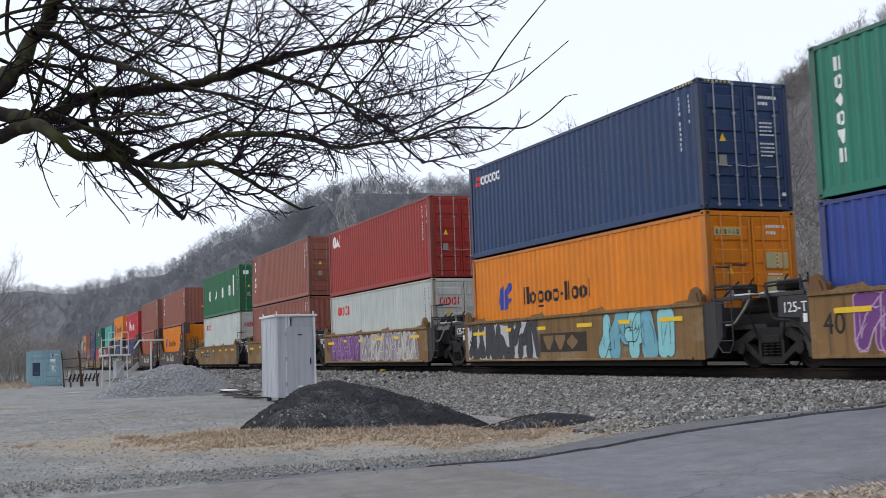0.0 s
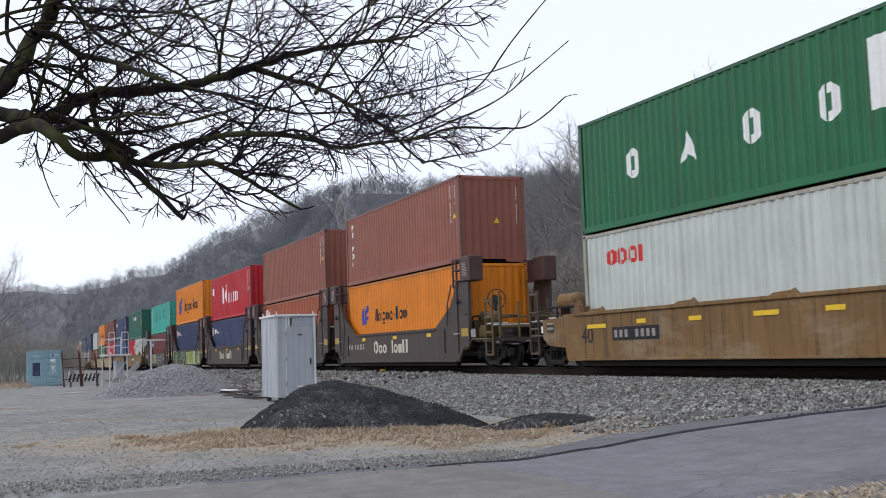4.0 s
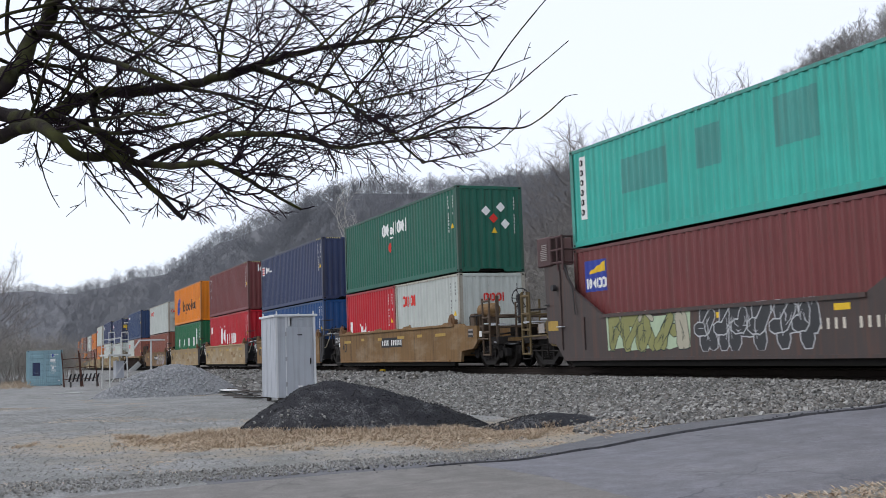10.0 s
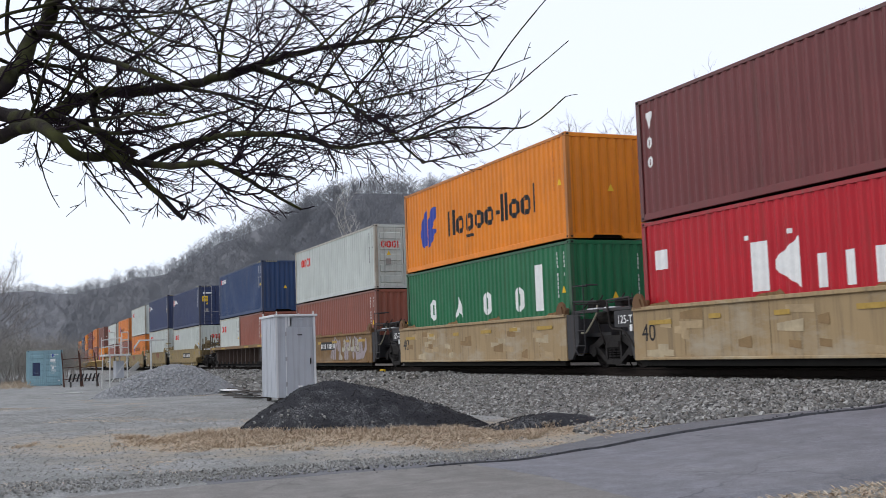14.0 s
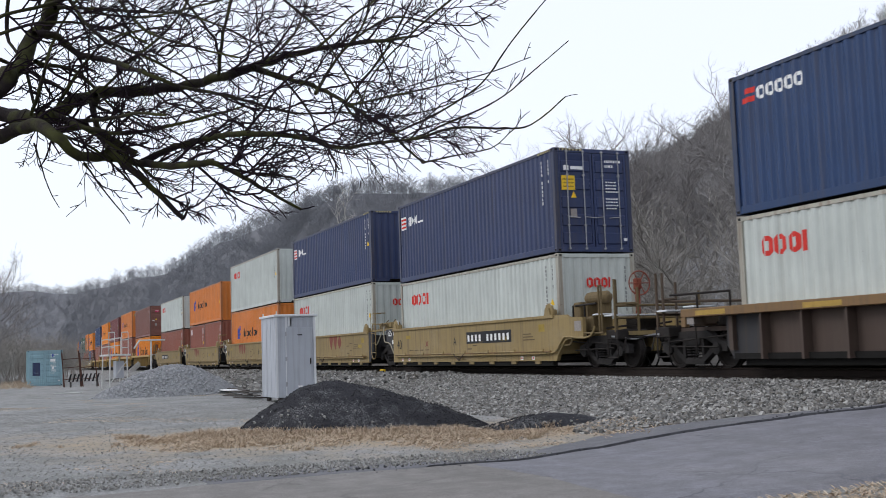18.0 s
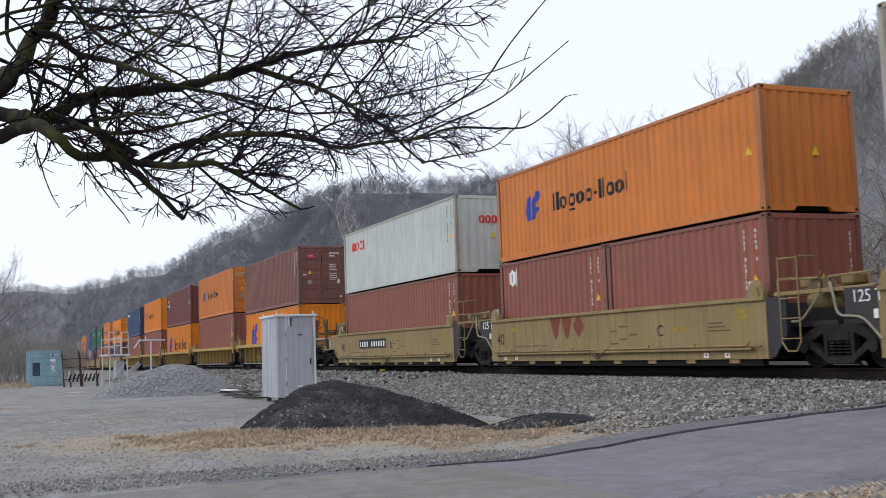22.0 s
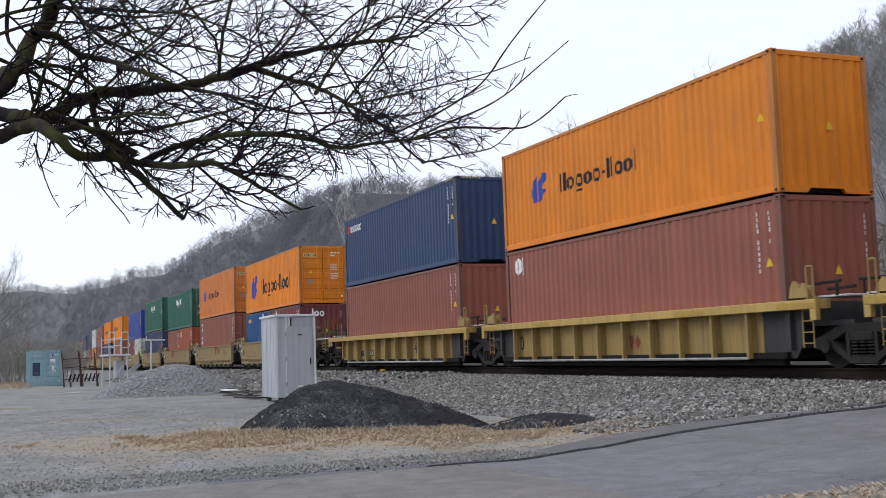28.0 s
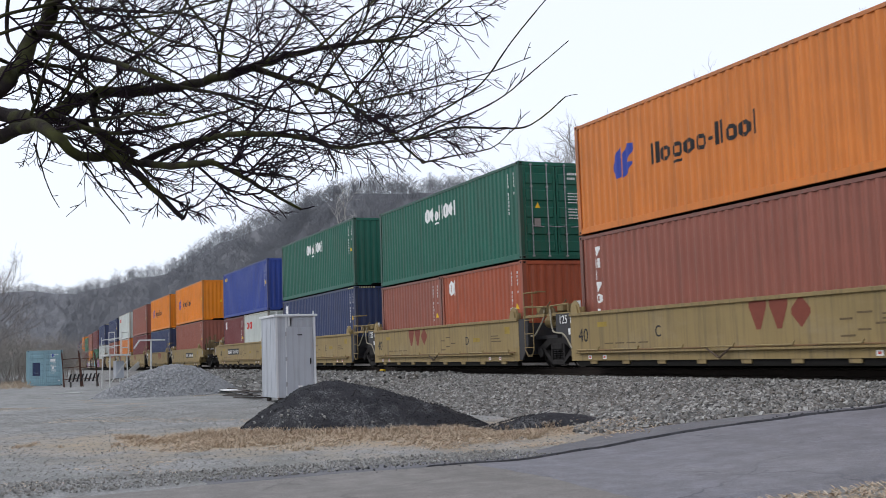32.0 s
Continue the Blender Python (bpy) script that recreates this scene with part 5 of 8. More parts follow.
def container(size, colour, doors, label, marks=None, group="containers on the train"):
    """A steel box with its base centre at the origin; +x is its leading end."""
    L, H = SIZES[size]
    mat = BOX[colour]
    POST.setdefault(colour, mat)
    root = tagged(new("shipping_container"), label, "shipping container", group=group)
    for s, nm in ((1, "side_panel"), (-1, "side_panel")):
        part(nm, shared((nm, size, colour, s), lambda: side_bm(L, H, s), mat), None, root)
    part("roof", shared(("roof", size, colour), lambda: box_bm((-L / 2 + 0.1, -WID / 2 + 0.05, H - 0.065), (L / 2 - 0.1, WID / 2 - 0.05, H - 0.04)), mat), None, root)
    part("underframe", shared(("underframe", size), lambda: box_bm((-L / 2 + 0.15, -WID / 2 + 0.08, 0.03), (L / 2 - 0.15, WID / 2 - 0.08, 0.15)), M_DARK), None, root)
    for s in (-1, 1):
        y0, y1 = (-WID / 2 + 0.002, -WID / 2 + 0.062) if s < 0 else (WID / 2 - 0.062, WID / 2 - 0.002)
        part("top_rail", shared(("top_rail", size, colour, s), lambda: box_bm((-L / 2 + 0.17, y0, H - 0.10), (L / 2 - 0.17, y1, H - 0.018), 0.006), POST[colour]), None, root)
        part("bottom_rail", shared(("bottom_rail", size, colour, s), lambda: box_bm((-L / 2 + 0.17, y0, 0.018), (L / 2 - 0.17, y1, 0.175), 0.006), mat), None, root)
        for sx in (-1, 1):
            part("corner_post", shared(("corner_post", size, colour, s, sx), lambda: post_bm(L, H, sx, s), [POST[colour], M_DARK]), None, root)
    face = 1 if doors else -1
    for sx in (-1, 1):
        def frame_bm():
            bm = bmesh.new()
            xa, xb = (L / 2 - 0.09, L / 2 - 0.004) if sx > 0 else (-L / 2 + 0.004, -L / 2 + 0.09)
            if sx * face > 0:
                add_box(bm, (xa, -WID / 2 + 0.15, 0.012), (xb, WID / 2 - 0.15, 0.14), 0.006)
            else:
                t = [(-1.069, 0.012), (-0.5, 0.012), (-0.42, 0.11), (0.42, 0.11), (0.5, 0.012), (1.069, 0.012), (1.069, 0.155), (-1.069, 0.155)]
                add_plate(bm, t, 0.0, 0.086)
                bm.transform(Matrix.Translation((xb, 0, 0)) @ Matrix.Rotation(math.pi / 2, 4, "Z"))
            return bm
        xc = (L / 2 - 0.09, L / 2 - 0.004) if sx > 0 else (-L / 2 + 0.004, -L / 2 + 0.09)
        part("end_sill", shared(("end_sill", size, colour, sx, face), frame_bm, mat), None, root)
        part("end_header", shared(("end_header", size, colour, sx), lambda: box_bm((xc[0], -WID / 2 + 0.15, H - 0.12), (xc[1], WID / 2 - 0.15, H - 0.012), 0.006), mat), None, root)
    blind = part("end_panel", shared(("end_panel", size, colour), lambda: end_bm(L, H), mat), None, root)
    flip = Matrix.Rotation(math.pi, 4, "Z")
    if doors:
        blind.matrix_local = flip
    for sy in (-1, 1):
        d = part("door", shared(("door", size, colour, sy), lambda: door_bm(L, H, sy), mat), None, root)
        if not doors:
            d.matrix_local = flip
        for q in (0.30, 0.82):
            bare = colour in ("navy", "seaco", "maroon", "red", "brick", "green", "pine")
            part("locking_rod", shared(("locking_rod", size, sy, q, "bare" if bare else colour), lambda: rod_bm(L, H, sy * q), M_ROD if bare else ROD.get(colour, mat)), None, d, "galvanised locking rod" if bare else "painted locking rod")
        if doors and sy > 0:
            def lines():
                bm = bmesh.new()
                rnd = random.Random(3)
                rows = [(H - 0.38, 0.07, 0.5), (H - 0.52, 0.07, 0.25)] + [(H - 0.95 - 0.09 * q, 0.036, 0.34) for q in range(4)] + [(H - 1.42 - 0.09 * q, 0.036, 0.34) for q in range(4)]
                for z, tall, reach in rows:
                    y = 0.40
                    while y < 0.40 + reach:
                        w = rnd.uniform(0.02, 0.07)
                        add_box(bm, (L / 2 - 0.004, y, z), (L / 2 + 0.004, y + w, z + tall))
                        y += w + 0.025
                add_box(bm, (L / 2 - 0.004, 0.92, 0.32), (L / 2 + 0.004, 1.02, 0.40))
                return bm
            part("data_line", shared(("data_line", size, colour == "white"), lines, M_BLACK if colour == "white" else M_WHITE), None, d)["kind"] = "stuff"
        if doors and sy < 0:
            part("door_plate", shared(("door_plate", size), lambda: box_bm((L / 2 - 0.004, -0.75, 0.95), (L / 2 + 0.006, -0.55, 1.2)), M_NOTICE), None, d, "grey data plate")
    if size == "40H" and colour in ("seaco", "navy", "maroon"):
        for nm, m, k in (("height_stripe", M_PALEYELLOW, 0), ("height_stripe_bar", M_BLACK, 1)):
            def hazard():
                bm = bmesh.new()
                for i in range(6 if k else 1):
                    a, w = (0.22 + 0.11 * i, 0.05) if k else (0.2, 0.7)
                    add_box(bm, (L / 2 - a - w, -WID / 2 - 0.002 - 0.002 * k, H - 0.085), (L / 2 - a, -WID / 2 + 0.006, H - 0.032))
                    add_box(bm, (L / 2 - 0.006, -WID / 2 + a, H - 0.075), (L / 2 + 0.002 * k, -WID / 2 + a + w, H - 0.022))
                return bm
            part(nm, shared((nm,), hazard, m), None, root)["kind"] = "stuff"
    if marks:
        marks(root, L, H, doors)
    return root



# ---- markings: plain shapes that follow the corrugated sheet ----
def sheet_marks(name, shapes, mat, parent, y=-WID / 2, wavy=True, label=""):
    """Flat paint on a near-side sheet. Each shape is (x0, low0, high0, x1, low1, high1)."""
    bm = bmesh.new()
    for x0, a0, b0, x1, a1, b1 in shapes:
        cols = []
        for x in (breaks(x0, x1) if wavy else [x0, x1]):
            k = (x - x0) / (x1 - x0)
            yy = y + (0.004 + corr(x) if wavy else -0.004)
            cols.append((bm.verts.new((x, yy, a0 + (a1 - a0) * k)), bm.verts.new((x, yy, b0 + (b1 - b0) * k))))
        for p, q in zip(cols, cols[1:]):
            bm.faces.new((p[0], q[0], q[1], p[1]))
    return part(name, bm, mat, parent, label)


def bar(x, z, w, h):
    return [(x, z, z + h, x + w, z, z + h)]


def ring(x, z, w, h, t):
    """A hollow rounded block."""
    c = min(w, h) * 0.28
    return ([(x, z + c, z + h - c, x + c, z, z + h)] if t >= c else [(x, z + c, z + h - c, x + t, z + c * (1 - t / c), z + h - c * (1 - t / c))]) + \
        [(x + t, z, z + t, x + w - t, z, z + t), (x + t, z + h - t, z + h, x + w - t, z + h - t, z + h)] + \
        [(x + w - t, z, z + h, x + w, z + c, z + h - c)]


def block_shape(ch, x, z, h, t):
    """The shapes of one plain block and its width; the sign only picks a form."""
    t *= h
    if ch == "|":
        return bar(x, z, t, h), t
    if ch == "o":
        w = 0.58 * h
        return ring(x, z, w, 0.68 * h, w * 0.32), w
    if ch == "O":
        w = 0.72 * h
        return ring(x, z, w, h, w * 0.36), w
    if ch == "p":
        w = 0.58 * h
        return ring(x, z, w, 0.68 * h, w * 0.32) + bar(x, z - 0.24 * h, w, 0.12 * h), w
    if ch == "n":
        return bar(x, z, 0.5 * h, 0.68 * h), 0.5 * h
    if ch == "H":
        return bar(x, z, t * 1.3, h) + bar(x + t * 2.3, z, t * 1.3, h), t * 3.6
    if ch == "T":
        w = 0.66 * h
        return [(x, z + 0.72 * h, z + h, x + w * 0.38, z, z + h), (x + w * 0.38, z, z + h, x + w * 0.62, z, z + h), (x + w * 0.62, z, z + h, x + w, z + 0.72 * h, z + h)], w
    if ch == "V":
        w = 0.66 * h
        m = x + w / 2
        return [(x, z + 0.42 * h, z + 0.58 * h, m, z, z + h), (m, z, z + h, x + w, z + 0.42 * h, z + 0.58 * h)], w
    if ch == "v":
        w = 0.8 * h
        return [(x, z, z + 0.12 * h, x + w / 2, z + 0.25 * h, z + h), (x + w / 2, z + 0.25 * h, z + h, x + w, z, z + 0.12 * h)], w
    if ch == "K":
        w = 0.75 * h
        return bar(x, z, t * 1.3, h) + [(x + t * 1.8, z + 0.4 * h, z + 0.6 * h, x + w, z, z + h)], w
    if ch == "-":
        return bar(x, z + 0.3 * h, 0.28 * h, t), 0.28 * h
    return bar(x, z, t, t), t


def blocks(pattern, x, z, h, t=0.17):
    """A row of plain blocks, as wide as the lettering they stand for."""
    out = []
    for ch in pattern:
        if ch == " ":
            x += 0.35 * h
            continue
        sh, w = block_shape(ch, x, z, h, t)
        out += sh
        x += w + 0.11 * h
    return out


def letter_blocks(root, pattern, x, z, h, mat, t=0.17, y=-WID / 2, wavy=True, step=None, gap=None, wide=1.0):
    """One plain block a letter, in a row, or one under the other (step), or widely set (gap); wide stretches them along the row."""
    for i, ch in enumerate(pattern):
        if ch == " ":
            x += 0.35 * h * wide
            continue
        sh, w = block_shape(ch, 0, z - (i * step if step else 0), h, t)
        sh = [(x + q[0] * wide, q[1], q[2], x + q[3] * wide, q[4], q[5]) for q in sh]
        sheet_marks("letter_block", sh, mat, root, y, wavy)
        if gap:
            x += gap
        elif not step:
            x += (w + 0.11 * h) * wide


def column(pattern, x, z, h, step):
    """Blocks set one under the other."""
    out = []
    for i, ch in enumerate(pattern):
        out += blocks(ch, x, z - i * step, h)
    return out


def id_rows(root, L, H, doors, mat=M_NUMBER):
    """Small illegible number columns by the leading corner of the side, and on the end."""
    rnd = random.Random(int(L * 10 + H * 100))
    sh = []
    for x, top, n in ((L / 2 - 0.75, H - 0.25, 11), (L / 2 - 0.42, H - 0.25, 6)):
        for i in range(n):
            if i != 4:
                w = rnd.uniform(0.022, 0.04)
                sh += bar(x + rnd.uniform(0, 0.01), top - 0.115 * (i + 1), w, rnd.uniform(0.07, 0.09))
    sheet_marks("number_mark", sh, mat, root)["kind"] = "stuff"
    if doors:
        bm = bmesh.new()
        bm.faces.new([bm.verts.new((L / 2 + 0.003, y, z)) for y, z in ((-0.72, H * 0.52), (-0.54, H * 0.52), (-0.63, H * 0.52 + 0.18))])
        part("warning_sticker", bm, M_YELLOWM, root, "yellow warning triangle")
        return
    bm = bmesh.new()
    for i in range(11):
        if i != 4:
            add_box(bm, (L / 2 - 0.004, 0.88, H - 0.45 - 0.115 * i), (L / 2 + 0.003, 0.88 + rnd.uniform(0.022, 0.042), H - 0.37 - 0.115 * i + rnd.uniform(0, 0.012)))
    part("number_mark", bm, mat, root)["kind"] = "stuff"
    sheet_marks("warning_sticker", [(L / 2 - 0.52, H - 1.4, H - 1.4, L / 2 - 0.44, H - 1.4, H - 1.22), (L / 2 - 0.44, H - 1.4, H - 1.22, L / 2 - 0.36, H - 1.4, H - 1.4)], M_YELLOWM, root, label="yellow warning sticker")
    bm = bmesh.new()
    bm.faces.new([bm.verts.new((L / 2 + 0.003, y, z)) for y, z in ((0.04, H * 0.45), (0.24, H * 0.45), (0.14, H * 0.45 + 0.2))])
    part("warning_sticker", bm, M_YELLOWM, root, "yellow warning triangle")


def end_blocks(root, L, pattern, y, z, h, mat):
    """Plain blocks on the leading end."""
    bm = bmesh.new()
    for y0, a0, b0, y1, a1, b1 in blocks(pattern, y, z, h):
        bm.faces.new([bm.verts.new((L / 2 + 0.003, p, q)) for p, q in ((y0, a0), (y1, a1), (y1, b1), (y0, b0))])
    part("end_mark", bm, mat, root)


def door_notices(root, L, boxes, mat, name, label):
    """Flat stickers on the doors: (y, z, width, height)."""
    bm = bmesh.new()
    for y, z, w, h in boxes:
        add_box(bm, (L / 2 - 0.004, y, z), (L / 2 + 0.005, y + w, z + h))
    part(name, bm, mat, root, label)


def liner_logo(x, z, h):
    """Two leaning blue strokes with a broken outline."""
    a, b = 0.46 * h, 0.56 * h
    return [(x, z + 0.28 * h, z + 0.46 * h, x + 0.2 * h, z, z + 0.78 * h), (x + 0.2 * h, z, z + 0.78 * h, x + a, z + 0.06 * h, z + h),
            (x + b, z - 0.02 * h, z + 0.70 * h, x + b + 0.26 * h, z + 0.12 * h, z + h), (x + b + 0.26 * h, z + 0.50 * h, z + h, x + b + 0.58 * h, z + 0.78 * h, z + h * 0.98),
            (x + b + 0.26 * h, z + 0.14 * h, z + 0.44 * h, x + b + 0.50 * h, z + 0.36 * h, z + 0.42 * h)]


def m_plain(root, L, H, doors):
    id_rows(root, L, H, doors)
    if doors:
        door_notices(root, L, [(-0.72, H - 0.62, 0.34, 0.22)], M_PINKM, "owner_sign", "crimson sign with white bars")
        door_notices(root, L, [(-0.68, H - 0.53 + 0.0, 0.26, 0.07)], M_WHITE, "sign_bar", "")
        door_notices(root, L, [(-0.98, 1.42, 0.2, 0.06), (0.78, 1.02, 0.14, 0.22)], M_WHITE, "door_sticker", "small white sticker")


def m_liner(big):
    def f(root, L, H, doors):
        id_rows(root, L, H, doors, BOX["faded"] if big else BOX["orange"])
        if doors:
            door_notices(root, L, [(-1.0, H - 0.55, 0.72, 0.17)], M_PALEYELLOW, "name_plate", "pale plate with dark blocks")
            for q in range(6):
                door_notices(root, L, [(-0.96 + 0.11 * q, H - 0.52, 0.07, 0.11)], M_BLACK, "plate_block", "")
            if not big:
                door_notices(root, L, [(0.36, 1.62, 0.28, 0.36), (0.68, 1.62, 0.28, 0.36), (0.36, 1.08, 0.28, 0.36), (0.68, 1.08, 0.28, 0.36)], M_PALEYELLOW, "notice", "pale yellow notice")
        if big:
            sheet_marks("logo", liner_logo(-4.6, H * 0.5 - 0.68, 1.36), M_BLUEM, root, label="blue leaning stroke emblem")
            letter_blocks(root, "Hopoo-||oo|", -2.1, H * 0.5 - 0.5, 0.84, M_BLACK, 0.15, wide=1.29)
        else:
            sheet_marks("logo", liner_logo(-4.3, H * 0.5 - 0.26, 0.80), M_BLUEM, root, label="blue leaning stroke emblem")
            letter_blocks(root, "Hopoo-||oo|", -2.65, H * 0.5 - 0.15, 0.50, M_BLACK, 0.15, wide=1.29)
    return f


def m_reds(root, L, H, doors):
    id_rows(root, L, H, doors, M_GREYM)
    letter_blocks(root, "OOO|", -L / 2 + (1.15 if L > 7 else 0.7), H - 0.88, 0.40, M_REDM, 0.26, wide=1.42 if L > 7 else 1.2)
    end_blocks(root, L, "OOO|", -0.35 if not doors else -0.95, H - 0.95, 0.28, M_REDM)


def m_column(root, L, H, doors):
    id_rows(root, L, H, doors)
    letter_blocks(root, "TH|TOn", -L / 2 + 0.72, H - 0.58, 0.24, M_WHITE, step=0.30, wide=1.5)


def m_corner(pattern, h=0.45, mat=None, extra=None):
    def f(root, L, H, doors):
        id_rows(root, L, H, doors)
        letter_blocks(root, pattern, -L / 2 + (0.86 if extra else 0.62), H - 0.23 - h, h, mat or M_WHITE, 0.2)
        if extra:
            sheet_marks("logo", bar(-L / 2 + 0.38, H - 0.23 - h, 0.42, h * 0.28) + bar(-L / 2 + 0.46, H - 0.23 - h * 0.55, 0.36, h * 0.28), extra, root)
    return f


def m_striped(root, L, H, doors):
    """Three short red and white bars beside a white block row."""
    id_rows(root, L, H, doors)
    x, z = -L / 2 + 0.32, H - 0.95
    sheet_marks("logo", bar(x, z, 0.5, 0.48), M_WHITE, root)
    sheet_marks("logo_stripe", bar(x + 0.02, z + 0.06, 0.46, 0.07) + bar(x + 0.02, z + 0.2, 0.46, 0.07) + bar(x + 0.02, z + 0.34, 0.46, 0.07), M_REDM, root, y=-WID / 2 - 0.006)
    if doors:
        door_notices(root, L, [(-1.0, 1.72, 0.42, 0.40)], M_YELLOWM, "hazard_notice", "yellow notice with dark lines")
        door_notices(root, L, [(-0.96, 1.80 + 0.1 * q, 0.34, 0.035) for q in range(3)], M_BLACK, "notice_line", "")
        door_notices(root, L, [(-0.92, H - 0.62, 0.16, 0.13), (-0.70, H - 0.60, 0.42, 0.09)], M_WHITE, "door_mark", "")
    letter_blocks(root, "HVK", x + 0.65, z + 0.08, 0.34, M_WHITE, 0.22)
    sheet_marks("small_mark", bar(x + 1.65, z + 0.1, 0.5, 0.07), M_WHITE, root)


def m_spread(root, L, H, doors):
    id_rows(root, L, H, doors)
    if doors:
        door_notices(root, L, [(-0.98, H - 0.62, 0.34, 0.24)], M_WHITE, "door_sign", "white sign on the door")
    letter_blocks(root, "OvOO", -L / 2 + 2.25, H * 0.38, 0.72, M_WHITE, gap=2.2)
    sheet_marks("name_panel", bar(-L / 2 + 10.1, H * 0.37, 0.5, 1.3), M_WHITE, root)


def m_kay(root, L, H, doors):
    id_rows(root, L, H, doors)
    k = 0.5 if L < 7 else 1.0
    x = -L / 2 + (1.9 if L < 7 else 4.0)
    z = H * 0.34 if L > 7 else H * 0.24
    letter_blocks(root, "K", x - 0.1 * k, z + 0.04, 1.0 * k, M_WHITE, 0.2, wide=1.9)
    letter_blocks(root, "||HO", x + 1.75 * k, z, 0.64 * k, M_WHITE, 0.30, gap=0.74 * k, wide=1.25)
    sheet_marks("small_mark", bar(x - 0.3 * k, z + 1.1 * k, 0.12, 0.1) + bar(x + 1.0 * k, z + 1.1 * k, 0.12, 0.1), M_WHITE, root)
    sheet_marks("logo", bar(-L / 2 + 0.45, H * 0.6 if L > 7 else H * 0.36, 0.5 * max(k, 0.7), 0.45), M_WHITE, root, label="small white flag panel")


def m_centre(root, L, H, doors):
    id_rows(root, L, H, doors)
    letter_blocks(root, "OVpHOV|", -L / 2 + 4.8, H * 0.66, 0.50, M_WHITE, 0.2, wide=1.07)


def m_placard(root, L, H, doors):
    m_centre(root, L, H, doors)
    bm = bmesh.new()
    for y, z, k in ((-0.15, H - 0.85, 0), (0.12, H - 1.1, 1), (0.55, H - 1.28, 0), (0.4, H - 0.72, 0)):
        c = 0.17
        vs = [bm.verts.new((L / 2 + 0.002, y + a * c, z + b * c)) for a, b in ((0, -1), (1, 0), (0, 1), (-1, 0))]
        bm.faces.new(vs).material_index = k
    part("hazard_placard", bm, [M_WHITE, M_REDM], root, "white and red diamond placards")
    sheet_marks("hazard_placard", [(-0.62, 1.45, 1.45, -0.42, 1.25, 1.65), (-0.42, 1.25, 1.65, -0.22, 1.45, 1.45)], M_REDM, root, y=-WID / 2 - 0.008)


def m_teal(root, L, H, doors):
    id_rows(root, L, H, doors)
    sheet_marks("name_panel", bar(-L / 2 + 0.45, 0.7, 0.3, 1.65), M_WHITE, root, label="upright white panel")
    sheet_marks("panel_mark", column("OOOOOO", -L / 2 + 0.53, 2.1, 0.17, 0.26), M_BLACK, root, y=-WID / 2 - 0.004)
    for patch in (bar(-3.6, 1.1, 1.9, 0.85), bar(-0.6, 1.2, 0.9, 0.9), bar(2.0, 1.2, 1.2, 1.0)):
        sheet_marks("painted_over_patch", patch, TEAL_PATCH, root, label="painted-over darker teal patches")


def m_column_wide(root, L, H, doors):
    id_rows(root, L, H, doors)
    letter_blocks(root, "HOVOTH", -L / 2 + 0.62, H - 0.6, 0.26, M_WHITE, step=0.34)


def m_beacon(root, L, H, doors):
    id_rows(root, L, H, doors)
    sheet_marks("logo_panel", bar(-L / 2 + 0.55, H * 0.55, 1.0, 0.8), M_BLUEM if L > 7 and H < 2.8 else M_BLACK, root, label="dark framed emblem panel")
    sheet_marks("logo", [(-L / 2 + 0.72, H * 0.55 + 0.45, H * 0.55 + 0.5, -L / 2 + 1.5, H * 0.55 + 0.5, H * 0.55 + 0.75)], M_YELLOWM, root, y=-WID / 2 - 0.005)
    letter_blocks(root, "|OVOO", -L / 2 + 0.62, H * 0.55 + 0.08, 0.27, M_WHITE, y=-WID / 2 - 0.005)


def m_tex(root, L, H, doors):
    id_rows(root, L, H, doors)
    letter_blocks(root, "Too", -L / 2 + 0.38, H - 0.75, 0.4, M_WHITE, step=0.46)
    if not doors:
        end_blocks(root, L, "|oo", -0.6, H - 0.62, 0.4, M_WHITE)


TEAL_PATCH = painted("paint_teal_patch", (0.045, 0.27, 0.235), 0.3, 0.1)
MARKS = {"": m_plain, "liner": m_liner(False), "LINER": m_liner(True), "rings": m_reds, "column": m_column, "see": m_corner("ooooo", 0.4, None, M_REDM),
         "gold": m_corner("oooo", 0.3, M_YELLOWM), "cee": m_corner("Ov|", 0.55), "stripes": m_striped, "spread": m_spread, "kay": m_kay, "centre": m_centre,
         "placard": m_placard, "teal": m_teal, "china": m_column_wide, "panel": m_beacon, "tex": m_tex, "block": m_corner("O|", 0.5)}
LOOKS = {"navy": "dark navy", "seaco": "dark blue", "blue": "blue", "orange": "bright orange", "faded": "faded orange", "maroon": "dark maroon", "brown": "red-brown", "red": "crimson",
         "brick": "brick-red", "rust": "rusty orange-red", "white": "off-white", "green": "green", "pine": "dark green", "jade": "faded jade green", "umber": "dull brown", "teal": "teal", "cobalt": "cobalt blue"}

# ---- well cars ----
WELL = {"A": painted("ochre_car_paint", (0.215, 0.122, 0.048), 0.85, 0.8, 0.75, dirt_col=(0.06, 0.04, 0.025), scuff=0.30, gloss=0.3), "E": painted("tan_car_paint", (0.285, 0.206, 0.088), 0.6, 0.3, 0.65, scuff=0.15, gloss=0.3),
        "F": painted("yellow_car_paint", (0.33, 0.222, 0.078), 0.65, 0.3, 0.6, gloss=0.3), "B": painted("grey_brown_car_paint", (0.062, 0.048, 0.045), 0.6, 0.8, 0.7, True, (0.13, 0.055, 0.035)), "D": painted("sooty_car_paint", (0.068, 0.044, 0.034), 0.5, 0.4, 0.7)}
M_RIM = painted("yellow_rim_paint", (0.46, 0.30, 0.085), 0.5, 0.5, 0.6)
M_RIMOLD = painted("dirty_rim_paint", (0.21, 0.12, 0.048), 0.6, 0.8, 0.7)
